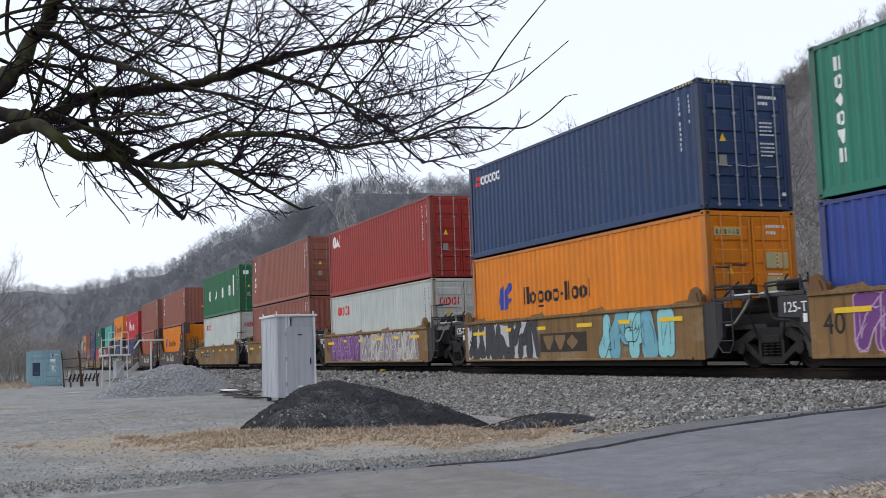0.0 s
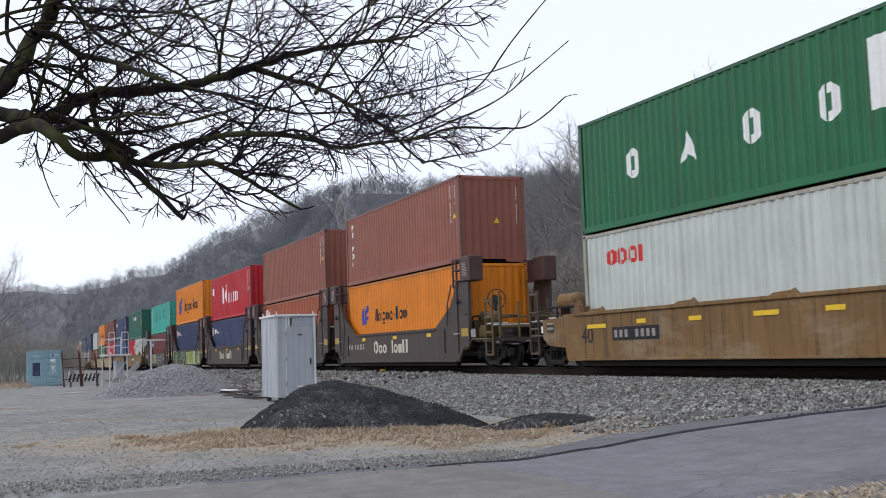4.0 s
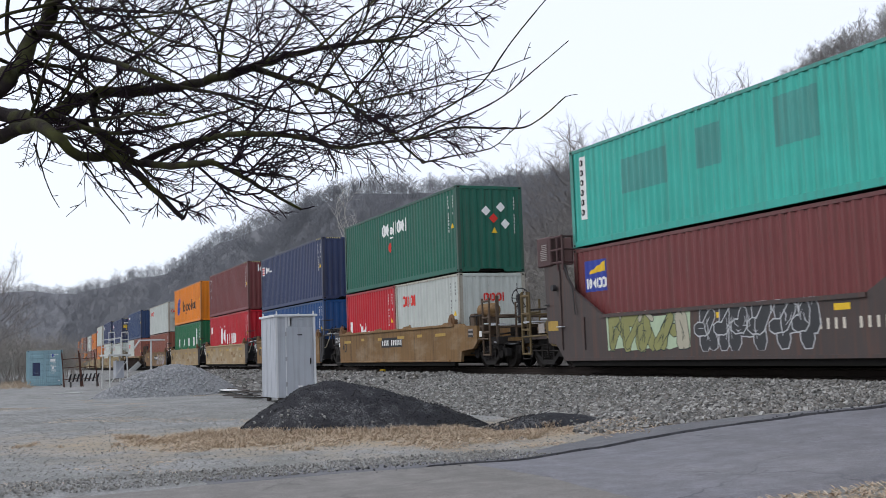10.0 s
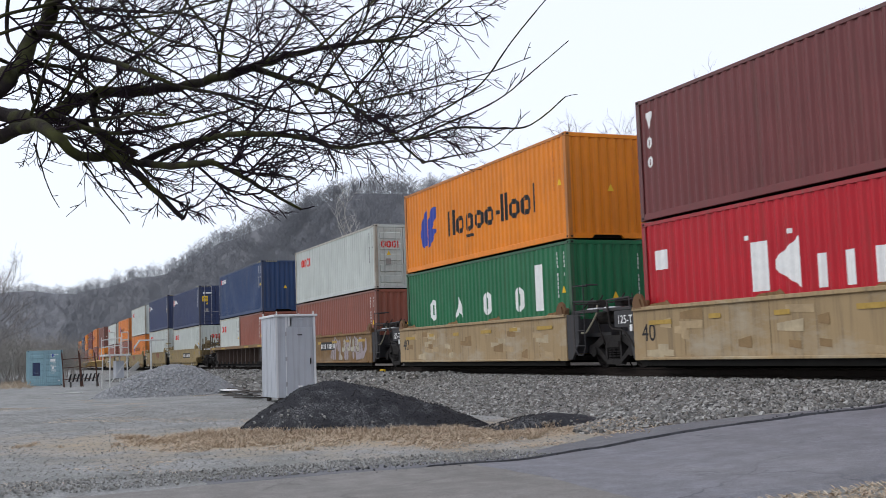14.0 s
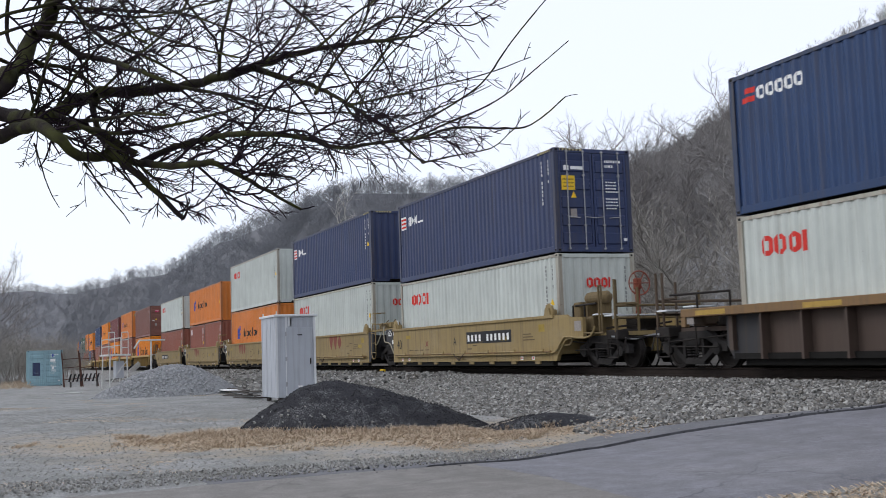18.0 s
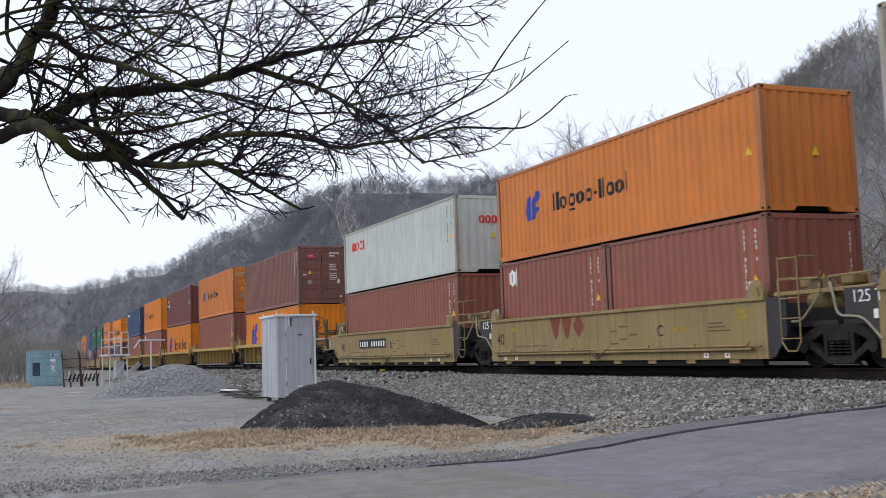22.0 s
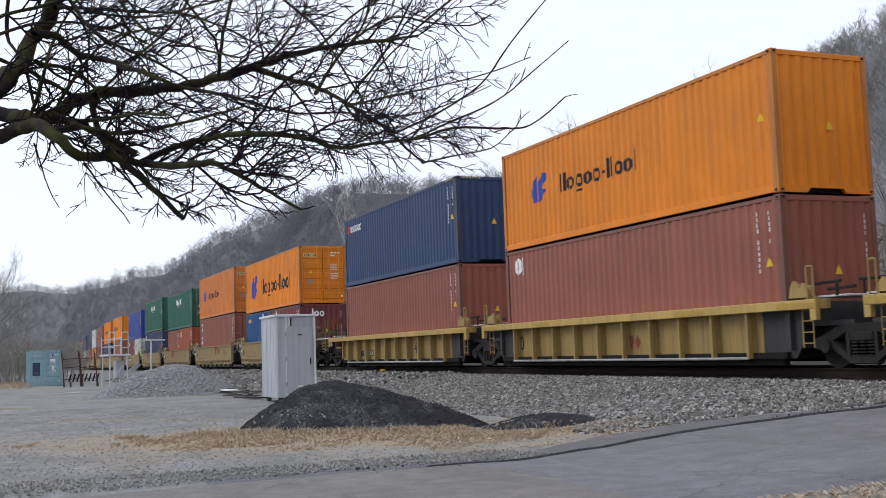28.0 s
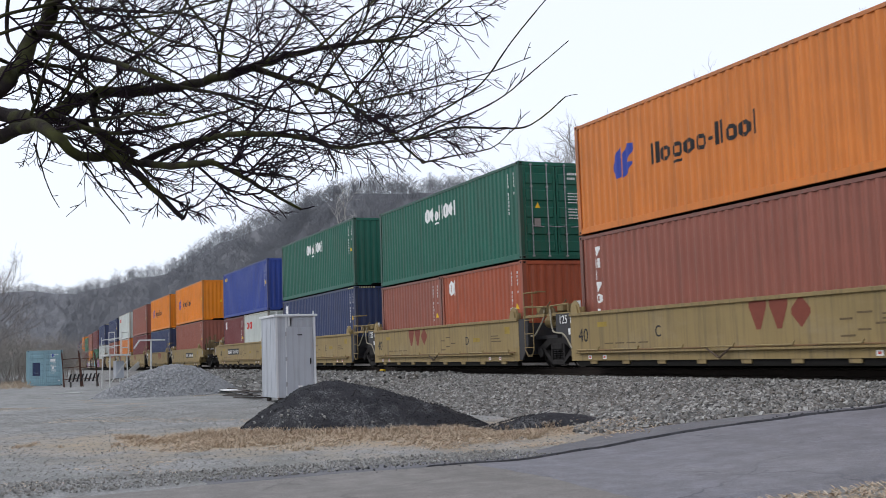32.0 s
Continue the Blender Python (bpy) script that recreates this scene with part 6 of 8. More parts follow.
M_ENDBROWN = painted("grimy_brown_fittings", (0.085, 0.055, 0.034), 0.6, 0.8, 0.75)
M_CARGREY = painted("dark_end_paint", (0.042, 0.041, 0.044), 0.6, 0.6, 0.7, dirt_col=(0.07, 0.05, 0.035), gloss=0.3)
M_GUIDE = painted("maroon_guide_paint", (0.075, 0.035, 0.035), 0.5, 0.5, 0.65)
M_BRAKE = plain("rust_red_paint", (0.22, 0.055, 0.03), 0.65, 0, 0.35)
# near-white base colour paints glints onto walkway and step edges
M_GLINT = plain("glint_white_steel", (0.66, 0.67, 0.69), 0.4, 0.1, 0.15)
M_ENDTAN = painted("grimy_tan_fittings", (0.150, 0.108, 0.052), 0.7, 1.0, 0.75, dirt_col=(0.05, 0.035, 0.025), gloss=0.25)
M_FADEYEL = plain("faded_touch_up_yellow", (0.34, 0.235, 0.045), 0.7, 0, 0.3, 4)
M_TAPEOLD = plain("worn_yellow_tape", (0.42, 0.27, 0.06), 0.6, 0, 0.2)
M_LUG = painted("rusty_lug_paint", (0.15, 0.075, 0.03), 0.6, 1.2, 0.8)
M_PALEHOSE = plain("dusty_pipe", (0.30, 0.27, 0.20), 0.7, 0, 0.3)
M_FRAMEIRON = plain("dusty_cast_iron", (0.031, 0.028, 0.027), 0.8, 0.0, 0.5, 4)
SILL0, BASE = 0.92, 1.24
HALF = 1.50


def wheelset_bm():
    """Two wheels and their axle, turned in one piece."""
    half = [(0.0, 0.085), (0.66, 0.085), (0.66, 0.17), (0.70, 0.17), (0.69, 0.36), (0.67, 0.36), (0.67, 0.45), (0.705, 0.45), (0.71, 0.42), (0.81, 0.42), (0.81, 0.37), (0.78, 0.35), (0.765, 0.18), (0.83, 0.16), (0.83, 0.085), (1.0, 0.085), (1.0, 0.02)]
    prof = [(-y, r) for y, r in half[::-1]] + half[1:]
    bm = bmesh.new()
    rings = [[bm.verts.new((r * math.cos(q), y, r * math.sin(q))) for q in (i * math.pi / 12 for i in range(24))] for y, r in prof]
    for a, b in zip(rings, rings[1:]):
        for i in range(24):
            j = (i + 1) % 24
            bm.faces.new((a[i], a[j], b[j], b[i]))
    bmesh.ops.recalc_face_normals(bm, faces=bm.faces)
    return bm


def frame_side_bm(s):
    """Cast side frame of a truck with its two windows and spring nest."""
    bm = bmesh.new()
    y0, y1 = (0.93, 1.08) if s > 0 else (-1.08, -0.93)
    top = [(-1.15, 0.42), (-0.9, 0.62), (-0.45, 0.78), (0.45, 0.78), (0.9, 0.62), (1.15, 0.42)]
    add_plate(bm, [(-1.18, 0.36), (-1.18, 0.56), (-0.95, 0.62), (-0.5, 0.82), (0.5, 0.82), (0.95, 0.62), (1.18, 0.56), (1.18, 0.36), (0.72, 0.36), (0.72, 0.52), (0.4, 0.66), (-0.4, 0.66), (-0.72, 0.52), (-0.72, 0.36)], y0, y1)
    for k in (-1, 1):
        pts = [(k * 0.72, 0.36), (k * 0.72, 0.52), (k * 0.30, 0.22), (k * 0.30, 0.10)]
        add_plate(bm, pts if k < 0 else pts[::-1], y0, y1)
        add_box(bm, (min(k * 0.30, k * 0.38), y0, 0.2), (max(k * 0.30, k * 0.38), y1, 0.68))
        add_tube(bm, (k * 0.875, y1 if s > 0 else y0, 0.42), (k * 0.875, (y1 + 0.06) if s > 0 else (y0 - 0.06), 0.42), 0.13, 10)
    add_box(bm, (-0.36, y0, 0.08), (0.36, y1, 0.22), 0.02)
    for i in range(3):
        x = -0.19 + 0.19 * i
        for j in range(5):
            add_tube(bm, (x, (y0 + y1) / 2, 0.22 + j * 0.06), (x, (y0 + y1) / 2, 0.25 + j * 0.06), 0.085, 8)
    add_box(bm, (-0.28, y0 - 0.02, 0.50), (0.28, y1 + 0.02, 0.66), 0.02)
    bmesh.ops.recalc_face_normals(bm, faces=bm.faces)
    return bm


WHEELSETS = []


def truck(parent, x):
    t = part("truck", shared(("truck",), lambda: box_bm((-0.22, -0.95, 0.45), (0.22, 0.95, 0.72), 0.03), M_GREASE), None, parent, "greasy black two-axle truck")
    t.location = (x, 0, RAIL_Z)
    for s in (-1, 1):
        part("side_frame", shared(("side_frame", s), lambda: frame_side_bm(s), M_FRAMEIRON), None, t)
    for k in (-0.875, 0.875):
        w = part("wheelset", shared(("wheelset",), wheelset_bm, M_GREASE), None, t)
        w.location = (k, 0, 0.42)
        WHEELSETS.append(w)
    return t


def ladder_bm(x0, x1, y, z0, z1, n):
    bm = bmesh.new()
    for x in (x0, x1):
        add_tube(bm, (x, y, z0), (x, y, z1), 0.014, 6)
    for i in range(n):
        z = z0 + 0.08 + (z1 - z0 - 0.12) * i / max(1, n - 1)
        add_tube(bm, (x0, y, z), (x1, y, z), 0.012, 6)
    return bm


def wheel_bm(x, y, z, r):
    """A hand brake wheel facing across the car."""
    bm = bmesh.new()
    ring = [(x, y + r * math.cos(q), z + r * math.sin(q)) for q in (i * math.pi / 9 for i in range(19))]
    for a, b in zip(ring, ring[1:]):
        add_tube(bm, a, b, 0.018, 5)
    for i in range(0, 18, 3):
        add_tube(bm, (x, y, z), ring[i], 0.014, 5)
    add_box(bm, (x - 0.16, y - 0.10, z - 0.16), (x - 0.03, y + 0.10, z + 0.13), 0.03)
    add_box(bm, (x - 0.14, y - 0.05, z - 0.78), (x - 0.06, y + 0.05, z - 0.14))
    return bm


def rim_bm(s, front, back):
    """The rim along a ribbed well: a flat shelf with a turned-down edge, longer at a coupler end."""
    bm = bmesh.new()
    a, b = -(7.75 if back else 7.25), (7.75 if front else 7.25)
    y0, y1 = s * (HALF - 0.32), s * (HALF + 0.06)
    add_box(bm, (a, min(y0, y1), 1.83), (b, max(y0, y1), 2.01), 0.012)
    for x in (a, b):
        add_box(bm, (x - (0.0 if x < 0 else 0.16), min(s * (HALF - 0.06), y1 - s * 0.003), 1.62), (x + (0.16 if x < 0 else 0.0), max(s * (HALF - 0.06), y1 - s * 0.003), 1.84), 0.01)
    return bm


def lines_bm(x0, x1, z0, z1, n, y, s):
    """Short faded lines of writing that cannot be read."""
    bm = bmesh.new()
    rnd = random.Random(4)
    for i in range(n):
        z = z0 + (z1 - z0) * i / n
        add_box(bm, (x0, min(y, y + s * 0.012), z), (x1 - rnd.uniform(0, 0.3) * (x1 - x0), max(y, y + s * 0.012), z + (z1 - z0) / n * 0.5))
    return bm


def guide_bm(y, s):
    """Bars of the open frame on the inner side of a guide box."""
    bm = bmesh.new()
    for z in (3.52, 3.86, 4.2):
        add_tube(bm, (6.12, y - s * 0.03, z), (6.75, y - s * 0.03, z), 0.03, 6)
        add_tube(bm, (6.12, y - s * 0.03, z), (6.12, y - s * 0.40, z), 0.03, 6)
    for x in (6.12, 6.4):
        add_tube(bm, (x, y - s * 0.03, 3.3), (x, y - s * 0.03, 4.24), 0.035, 6)
    add_box(bm, (6.2, min(y - s * 0.36, y - s * 0.40), 3.46), (6.75, max(y - s * 0.36, y - s * 0.40), 4.2))
    return bm


def well_sides(root, style, mat, h, front, back):
    """The two long side sills of a well, by style; h is half the well's length."""
    for s in (-1, 1):
        yo, yi = s * HALF, s * (HALF - 0.10)
        a, b = min(yo, yi), max(yo, yi)
        if style in "AE":
            top = 2.13
            def make():
                bm = bmesh.new()
                turn = [(h + 0.05, SILL0), (h + 0.15, 1.08), (h + 0.55, 1.44), (h + 0.72, 1.48), (h + 1.45, 1.50)] if style == "E" else [(h + 0.45, SILL0), (h + 0.55, 1.26), (h + 1.45, 1.33), (h + 1.7, 1.50)]
                end = h + (1.5 if style == "E" else 1.75)
                cap = [(end, 1.54), (end, 2.03), (h + 0.75, 2.06), (h + 0.6, top)]
                lo = [(-x, z) for x, z in (turn + cap)[::-1]] if back else [(-h, top), (-h, SILL0)]
                hi = turn + cap if front else [(h, SILL0), (h, top)]
                add_plate(bm, lo + hi, a, b)
                return bm
            c, d = (b - 0.002, b + 0.05) if s > 0 else (a - 0.05, a + 0.002)
            sill = part("side_sill", shared(("side_sill", style, s, front, back), make, mat), None, root)
            part("top_chord", shared(("top_chord", style, s), lambda: box_bm((-h + 0.02, c, top - 0.07), (h - 0.02, d, top + 0.015), 0.01), mat), None, sill)
            lip = (1.10, 1.155, 0.05) if style == "E" else (SILL0, SILL0 + 0.06, 0.0)
            part("bottom_chord", shared(("bottom_chord", style, s), lambda: box_bm((-h + 0.4, c - (lip[2] if s < 0 else 0), lip[0]), (h - 0.4, d + (lip[2] if s > 0 else 0), lip[1]), 0.01), mat), None, sill)
            if style == "E":
                part("drain_bar", shared(("drain_bar", s), lambda: tubes_bm([((-0.42, s * (HALF + 0.09), 1.17), (0, s * (HALF + 0.09), 0.96)), ((0, s * (HALF + 0.09), 0.96), (0.42, s * (HALF + 0.09), 1.17))], 0.024), M_ENDBROWN), None, sill)
                part("brake_rod", shared(("brake_rod", s), lambda: tubes_bm([((-h + 0.5, s * (HALF + 0.09), 1.175), (-0.42, s * (HALF + 0.09), 1.175)), ((0.42, s * (HALF + 0.09), 1.175), (h - 0.1, s * (HALF + 0.09), 1.175))], 0.022), M_RIMOLD), None, sill)
                for i in range(8):
                    part("foot_bracket", shared(("foot_bracket", s), lambda: box_bm((-0.16, min(s * (HALF - 0.1), s * (HALF - 0.02)), 0.83), (0.16, max(s * (HALF - 0.1), s * (HALF - 0.02)), 0.925), 0.01), mat), None, sill).location = (-5.2 + 1.48 * i, 0, 0)
            n = 7 if style == "E" else 4
            for i in range(n):
                x = -h + 1.0 + (2 * h - 2.0) * i / (n - 1)
                if style == "E":
                    part("step_bar", shared(("step_bar", s), lambda: tubes_bm([((-0.55, s * (HALF + 0.11), 1.19), (0.5, s * (HALF + 0.11), 1.19)), ((0.5, s * (HALF + 0.11), 1.19), (0.56, s * (HALF + 0.11), 1.26))], 0.018), mat), None, sill).location = (x, 0, 0)
                else:
                    part("lift_bracket", shared(("lift_bracket", s), lambda: plate_bm([(-0.45, 2.14), (0.45, 2.14), (0.3, 2.26), (0.22, 2.22), (-0.3, 2.2)], s * (HALF - 0.08), s * (HALF - 0.05)), mat), None, sill).location = (x + 0.3 * (i % 2), 0, 0)
        elif style == "B":
            def make():
                bm = bmesh.new()
                end = [(6.30, SILL0), (6.35, 1.0), (6.72, 1.36), (7.15, 1.40), (7.22, 3.48), (6.2, 3.48), (6.05, 3.1), (5.7, 2.72), (5.1, 2.42), (4.4, 2.06)]
                add_plate(bm, [(-x, z) for x, z in end[::-1]] + end, a, b)
                return bm
            sill = part("side_sill", shared(("side_sill", style, s), make, mat), None, root)
            c, d = (b - 0.002, b + 0.04) if s > 0 else (a - 0.04, a + 0.002)
            part("top_chord", shared(("top_chord", "B", s), lambda: box_bm((-4.4, c, 1.97), (4.4, d, 2.05)), mat), None, sill)
            part("bottom_chord", shared(("bottom_chord", "B", s), lambda: box_bm((-6.2, c, SILL0), (6.2, d, SILL0 + 0.07)), mat), None, sill)
            for x in (-6.35, -5.2, 5.2, 6.35):
                tall = abs(x) > 6
                part("stiffener", shared(("stiffener", s, tall), lambda: box_bm((-0.03, c, 1.2), (0.03, d, 3.3 if tall else 2.02)), mat), None, sill).location = (x, 0, 0)
            for k in (-1, 1):
                g0, g1 = min(s * (HALF - 0.42), s * (HALF + 0.06)), max(s * (HALF - 0.42), s * (HALF + 0.06))
                near = g0 if s < 0 else g1
                p = part("guide_box", shared(("guide_box", s), lambda: box_bm((6.72, g0, 3.46), (7.50, g1, 4.26), 0.03), M_GUIDE), None, sill, "dark box at the head of the end post")
                q = part("notice_panel", shared(("notice_panel", s), lambda: box_bm((6.86, near - 0.006, 3.58), (7.36, near + 0.006, 4.14)), M_GUIDE), None, sill, "maroon notice panel with faded lines")
                lines = part("notice_line", shared(("notice_line", s), lambda: lines_bm(6.92, 7.30, 3.63, 4.08, 9, near, s), M_NOTICE), None, sill)
                lines["kind"] = "stuff"
                f = part("guide_frame", shared(("guide_frame", s), lambda: guide_bm(near, s), M_GUIDE), None, sill, "open steel frame beside the guide box")
                st = part("end_step", shared(("end_step", s), lambda: box_bm((6.20, near - 0.06, 1.80), (6.46, near + 0.06, 1.825), 0.006), M_GLINT), None, sill, "glint-white steel step")
                kl = part("knuckle_pin", shared(("knuckle_pin", s), lambda: tubes_bm([((6.55, near, 2.85), (6.55, near - 0.10 * -s, 2.85))], 0.085, 10), M_CARGREY), None, sill)
                hr = part("grab_rail", shared(("grab_rail", s), lambda: tubes_bm([((6.0, near, 3.4), (5.62, near, 2.75)), ((5.62, near, 2.75), (5.55, near, 2.1)), ((6.95, near, 2.42), (7.15, near, 2.42))], 0.022, 5), M_CARGREY), None, sill)
                if k < 0:
                    for ob in (p, q, lines, f, st, kl, hr):
                        ob.matrix_local = Matrix.Diagonal((-1, 1, 1, 1))
                part("reflector", shared(("reflector", s, "b"), lambda: box_bm((-0.27, s * (HALF + 0.003) - 0.003, 1.72), (0.27, s * (HALF + 0.003) + 0.003, 1.98)), M_TAPEOLD), None, sill, "yellow reflective panel").location = (k * 6.85, 0, 0)
        else:
            def make():
                bm = bmesh.new()
                y0, y1 = (s * (HALF - 0.28), s * (HALF - 0.22)) if s > 0 else (s * (HALF - 0.22), s * (HALF - 0.28))
                add_plate(bm, [(-h, SILL0), (h, SILL0), (h, 1.86), (-h, 1.86)], y0, y1)
                return bm
            sill = part("side_sill", shared(("side_sill", style, s), make, mat), None, root)
            part("rim", shared(("rim", s, style, front, back), lambda: rim_bm(s, front, back), M_RIM if style == "F" else M_RIMOLD), None, sill, "yellow top rim, chipped and rusty" if style == "F" else "brown dirty top rim")
            for i in range(10):
                x = -h + 0.25 + (2 * h - 0.5) * i / 9
                part("rib", shared(("rib", style, s), lambda: plate_bm([(-0.03, SILL0), (0.03, SILL0), (0.03, 1.83), (-0.03, 1.83)], min(s * (HALF - 0.22), s * HALF), max(s * (HALF - 0.22), s * HALF)), mat), None, sill).location = (x, 0, 0)
            for x in (-6.7, -3.4, 3.4, 6.7):
                part("reflector", shared(("reflector", s, "f"), lambda: box_bm((-0.5, s * (HALF + 0.063) - 0.003, 1.86), (0.5, s * (HALF + 0.063) + 0.003, 1.96)), M_TAPEOLD), None, sill, "yellow reflective panel").location = (x, 0, 0)
            for k in (-1, 1):
                outer = style == "F" and (front if k > 0 else back)
                p = part("end_web", shared(("end_web", s, outer), lambda: plate_bm([(5.45, SILL0), (6.35, SILL0), (6.55, 1.2), (6.55, 1.83), (5.45, 1.83)], s * (HALF - 0.26), s * (HALF - 0.23)), mat if outer else M_CARGREY), None, sill, "" if outer else "dark painted end web")
                if k < 0:
                    p.matrix_local = Matrix.Diagonal((-1, 1, 1, 1))
            if style == "F":
                part("bottom_pipe", shared(("bottom_pipe", s), lambda: tubes_bm([((-5.2, s * HALF, 0.93), (5.2, s * HALF, 0.93))], 0.03), M_ROD), None, sill, "pale pipe along the bottom")


def inner_end(e, style, mat, k):
    """What stands at an end that rides on a truck shared with the next unit; k is 1 at the leading end."""
    if style in "AE":
        shape = [(6.2, 2.11), (6.2, 0.95), (6.42, 0.95), (6.8, 1.38), (6.82, 2.11)] if k > 0 else [(6.2, 2.11), (6.2, 1.28), (6.62, 1.66), (7.04, 1.68), (7.04, 2.16), (6.2, 2.16)]
        if style == "A" and k < 0:
            shape = [(6.2, 2.11), (6.2, 0.95), (6.3, 0.95), (6.5, 1.70), (7.08, 1.72), (7.08, 2.11)]
        for s in (-1, 1):
            part("end_web", shared(("end_web", style, k, s), lambda: plate_bm(shape, min(s * 1.43, s * 1.47) if style == "A" else min(s * 1.47, s * 1.49), max(s * 1.40, s * 1.44) if style == "A" else max(s * 1.44, s * 1.46)), M_CARGREY), None, e, "dark painted end web")
        metal = mat if style == "E" else M_CARGREY
        if k > 0:
            part("ladder", shared(("ladder", style), lambda: ladder_bm(6.70, 7.22, -HALF - 0.03, 1.22, 2.86, 5), metal), None, e)
            part("ladder_foot", shared(("ladder_foot", style), lambda: tubes_bm([((6.70, -HALF - 0.03, 1.24), (6.86, -HALF - 0.03, 1.06)), ((6.86, -HALF - 0.03, 1.06), (7.1, -HALF - 0.03, 1.06)), ((7.1, -HALF - 0.03, 1.06), (7.22, -HALF - 0.03, 1.24))], 0.016), metal), None, e)
            part("handrail", shared(("handrail", style), lambda: tubes_bm([((6.55, -1.42, 2.43), (7.65, -1.42, 2.40)), ((6.70, -1.45, 2.84), (6.70, -1.1, 2.84)), ((7.22, -1.45, 2.84), (7.22, -1.1, 2.84)), ((6.55, -1.42, 2.43), (6.55, -1.42, 2.1))], 0.022), metal), None, e)
            part("reservoir", shared(("reservoir", style), lambda: tubes_bm([((6.75, -0.75, 2.0), (7.7, -0.75, 2.0))], 0.17, 12), M_GREASE if style == "A" else mat), None, e)
            part("air_pipe", shared(("air_pipe", style), lambda: bent_bm([(6.9, -1.44, 1.62), (7.15, -1.44, 1.64), (7.45, -1.42, 1.9), (7.6, -1.38, 2.12), (7.62, -1.38, 2.3)], 0.024), M_PALEHOSE), None, e, "pale bent air pipe")
        else:
            part("handrail", shared(("handrail_back", style), lambda: tubes_bm([((6.5, -1.4, 2.42), (7.5, -1.4, 2.40)), ((7.5, -1.4, 2.40), (7.5, -1.4, 2.1)), ((6.5, -1.4, 2.42), (6.5, -1.4, 2.1))], 0.022), metal), None, e)
            part("air_pipe", shared(("air_pipe_back", style), lambda: bent_bm([(7.45, -1.42, 2.3), (7.3, -1.5, 2.05), (7.2, -1.5, 1.72), (6.9, -1.5, 1.66), (6.6, -1.5, 1.6), (6.2, -1.51, 1.24)], 0.024), M_PALEHOSE if style == "E" else M_GREASE), None, e, "bent air pipe")
            part("release_panel", shared(("release_panel", "inner"), lambda: box_bm((6.26, -1.508, 1.60), (6.36, -1.488, 1.76)), M_WHITE), None, e, "small white panel")
        part("walkway", shared(("walkway", "inner", style), lambda: box_bm((7.15, -1.40, 2.20), (7.66, 0.9, 2.235), 0.006), M_GLINT if style == "A" else M_ENDTAN), None, e, "steel walkway grating")
        gear = [((6.35, -1.30, 2.38), (7.66, -1.30, 2.34)), ((6.5, -1.30, 2.1), (6.9, -1.05, 2.52)), ((7.3, -1.35, 2.1), (7.3, -1.0, 2.56)), ((7.1, 0.6, 1.6), (7.1, 0.6, 2.7)), ((6.5, 0.9, 2.55), (7.66, 0.9, 2.5)), ((7.45, -1.1, 1.3), (7.2, -1.15, 2.0))]
        part("end_gear", shared(("end_gear", style), lambda: tubes_bm(gear if style == "A" else gear[2:5], 0.020, 6), M_GREASE if style == "A" else M_ENDTAN), None, e)["kind"] = "stuff"
        if style == "E":
            part("cover_plate", shared(("cover_plate",), lambda: box_bm((6.84, -1.30, 2.24), (7.30, -0.55, 2.50), 0.04), M_ENDTAN), None, e, "grimy tan cover over the joint")
            part("cover_bracket", shared(("cover_bracket",), lambda: plate_bm([(7.28, 2.14), (7.64, 2.14), (7.66, 2.36), (7.5, 2.42), (7.34, 2.30)], -1.38, -1.33), M_ENDTAN), None, e)
        part("latch_box", shared(("latch_box", style), lambda: box_bm((7.0, -1.3, 2.24), (7.32, -0.9, 2.44), 0.03), M_GREASE if style == "A" else mat), None, e)
        part("hinge_casting", shared(("hinge_casting",), lambda: box_bm((6.95, -0.75, 1.20), (7.62, 0.75, 1.56), 0.06), M_GREASE), None, e)
        part("catwalk_edge", shared(("catwalk_edge", style), lambda: box_bm((6.4, -1.42, 2.12), (7.68, -1.36, 2.2), 0.01), metal), None, e)
    elif style == "B":
        part("ladder", shared(("ladder", "B"), lambda: ladder_bm(5.32, 5.55, -HALF - 0.14, 1.05, 2.35, 6), M_CARGREY), None, e)
        part("end_wall", shared(("end_wall", "B"), lambda: box_bm((6.9, -1.30, 1.45), (6.98, 1.30, 2.55), 0.01), mat), None, e)
        part("walkway", shared(("walkway", "B"), lambda: box_bm((6.98, -1.35, 2.5), (7.6, 1.2, 2.54)), M_GLINT), None, e, "glint-white steel walkway")
        part("cross_bar", shared(("cross_bar", "B"), lambda: tubes_bm([((7.3, -1.2, 2.54), (7.3, -1.2, 3.3)), ((7.3, 0.9, 2.54), (7.3, 0.9, 3.3)), ((7.3, -1.2, 3.3), (7.3, 0.9, 3.3)), ((7.3, -1.2, 2.9), (7.3, 0.9, 2.9))], 0.022, 6), M_RIMOLD), None, e)
    else:
        part("ladder", shared(("ladder", style, k), lambda: ladder_bm(6.72, 7.0, -HALF + 0.1, 1.12, 1.86, 4), mat), None, e)
        part("lock_stand", shared(("lock_stand", style), lambda: stand_bm(), mat), None, e, "stepped yellow bracket on the rim" if style == "F" else "")
        part("handrail", shared(("handrail", style), lambda: tubes_bm([((7.15, -HALF + 0.02, 2.0), (7.15, -HALF + 0.02, 2.62)), ((7.15, -HALF + 0.02, 2.62), (6.98, -HALF + 0.02, 2.62)), ((6.98, -HALF + 0.02, 2.62), (6.98, -HALF + 0.02, 2.0))], 0.02), mat), None, e)
        part("walkway", shared(("walkway", "F"), lambda: box_bm((6.7, -1.15, 2.04), (7.6, 1.15, 2.08), 0.008), M_GLINT), None, e, "glint-white steel walkway grating")
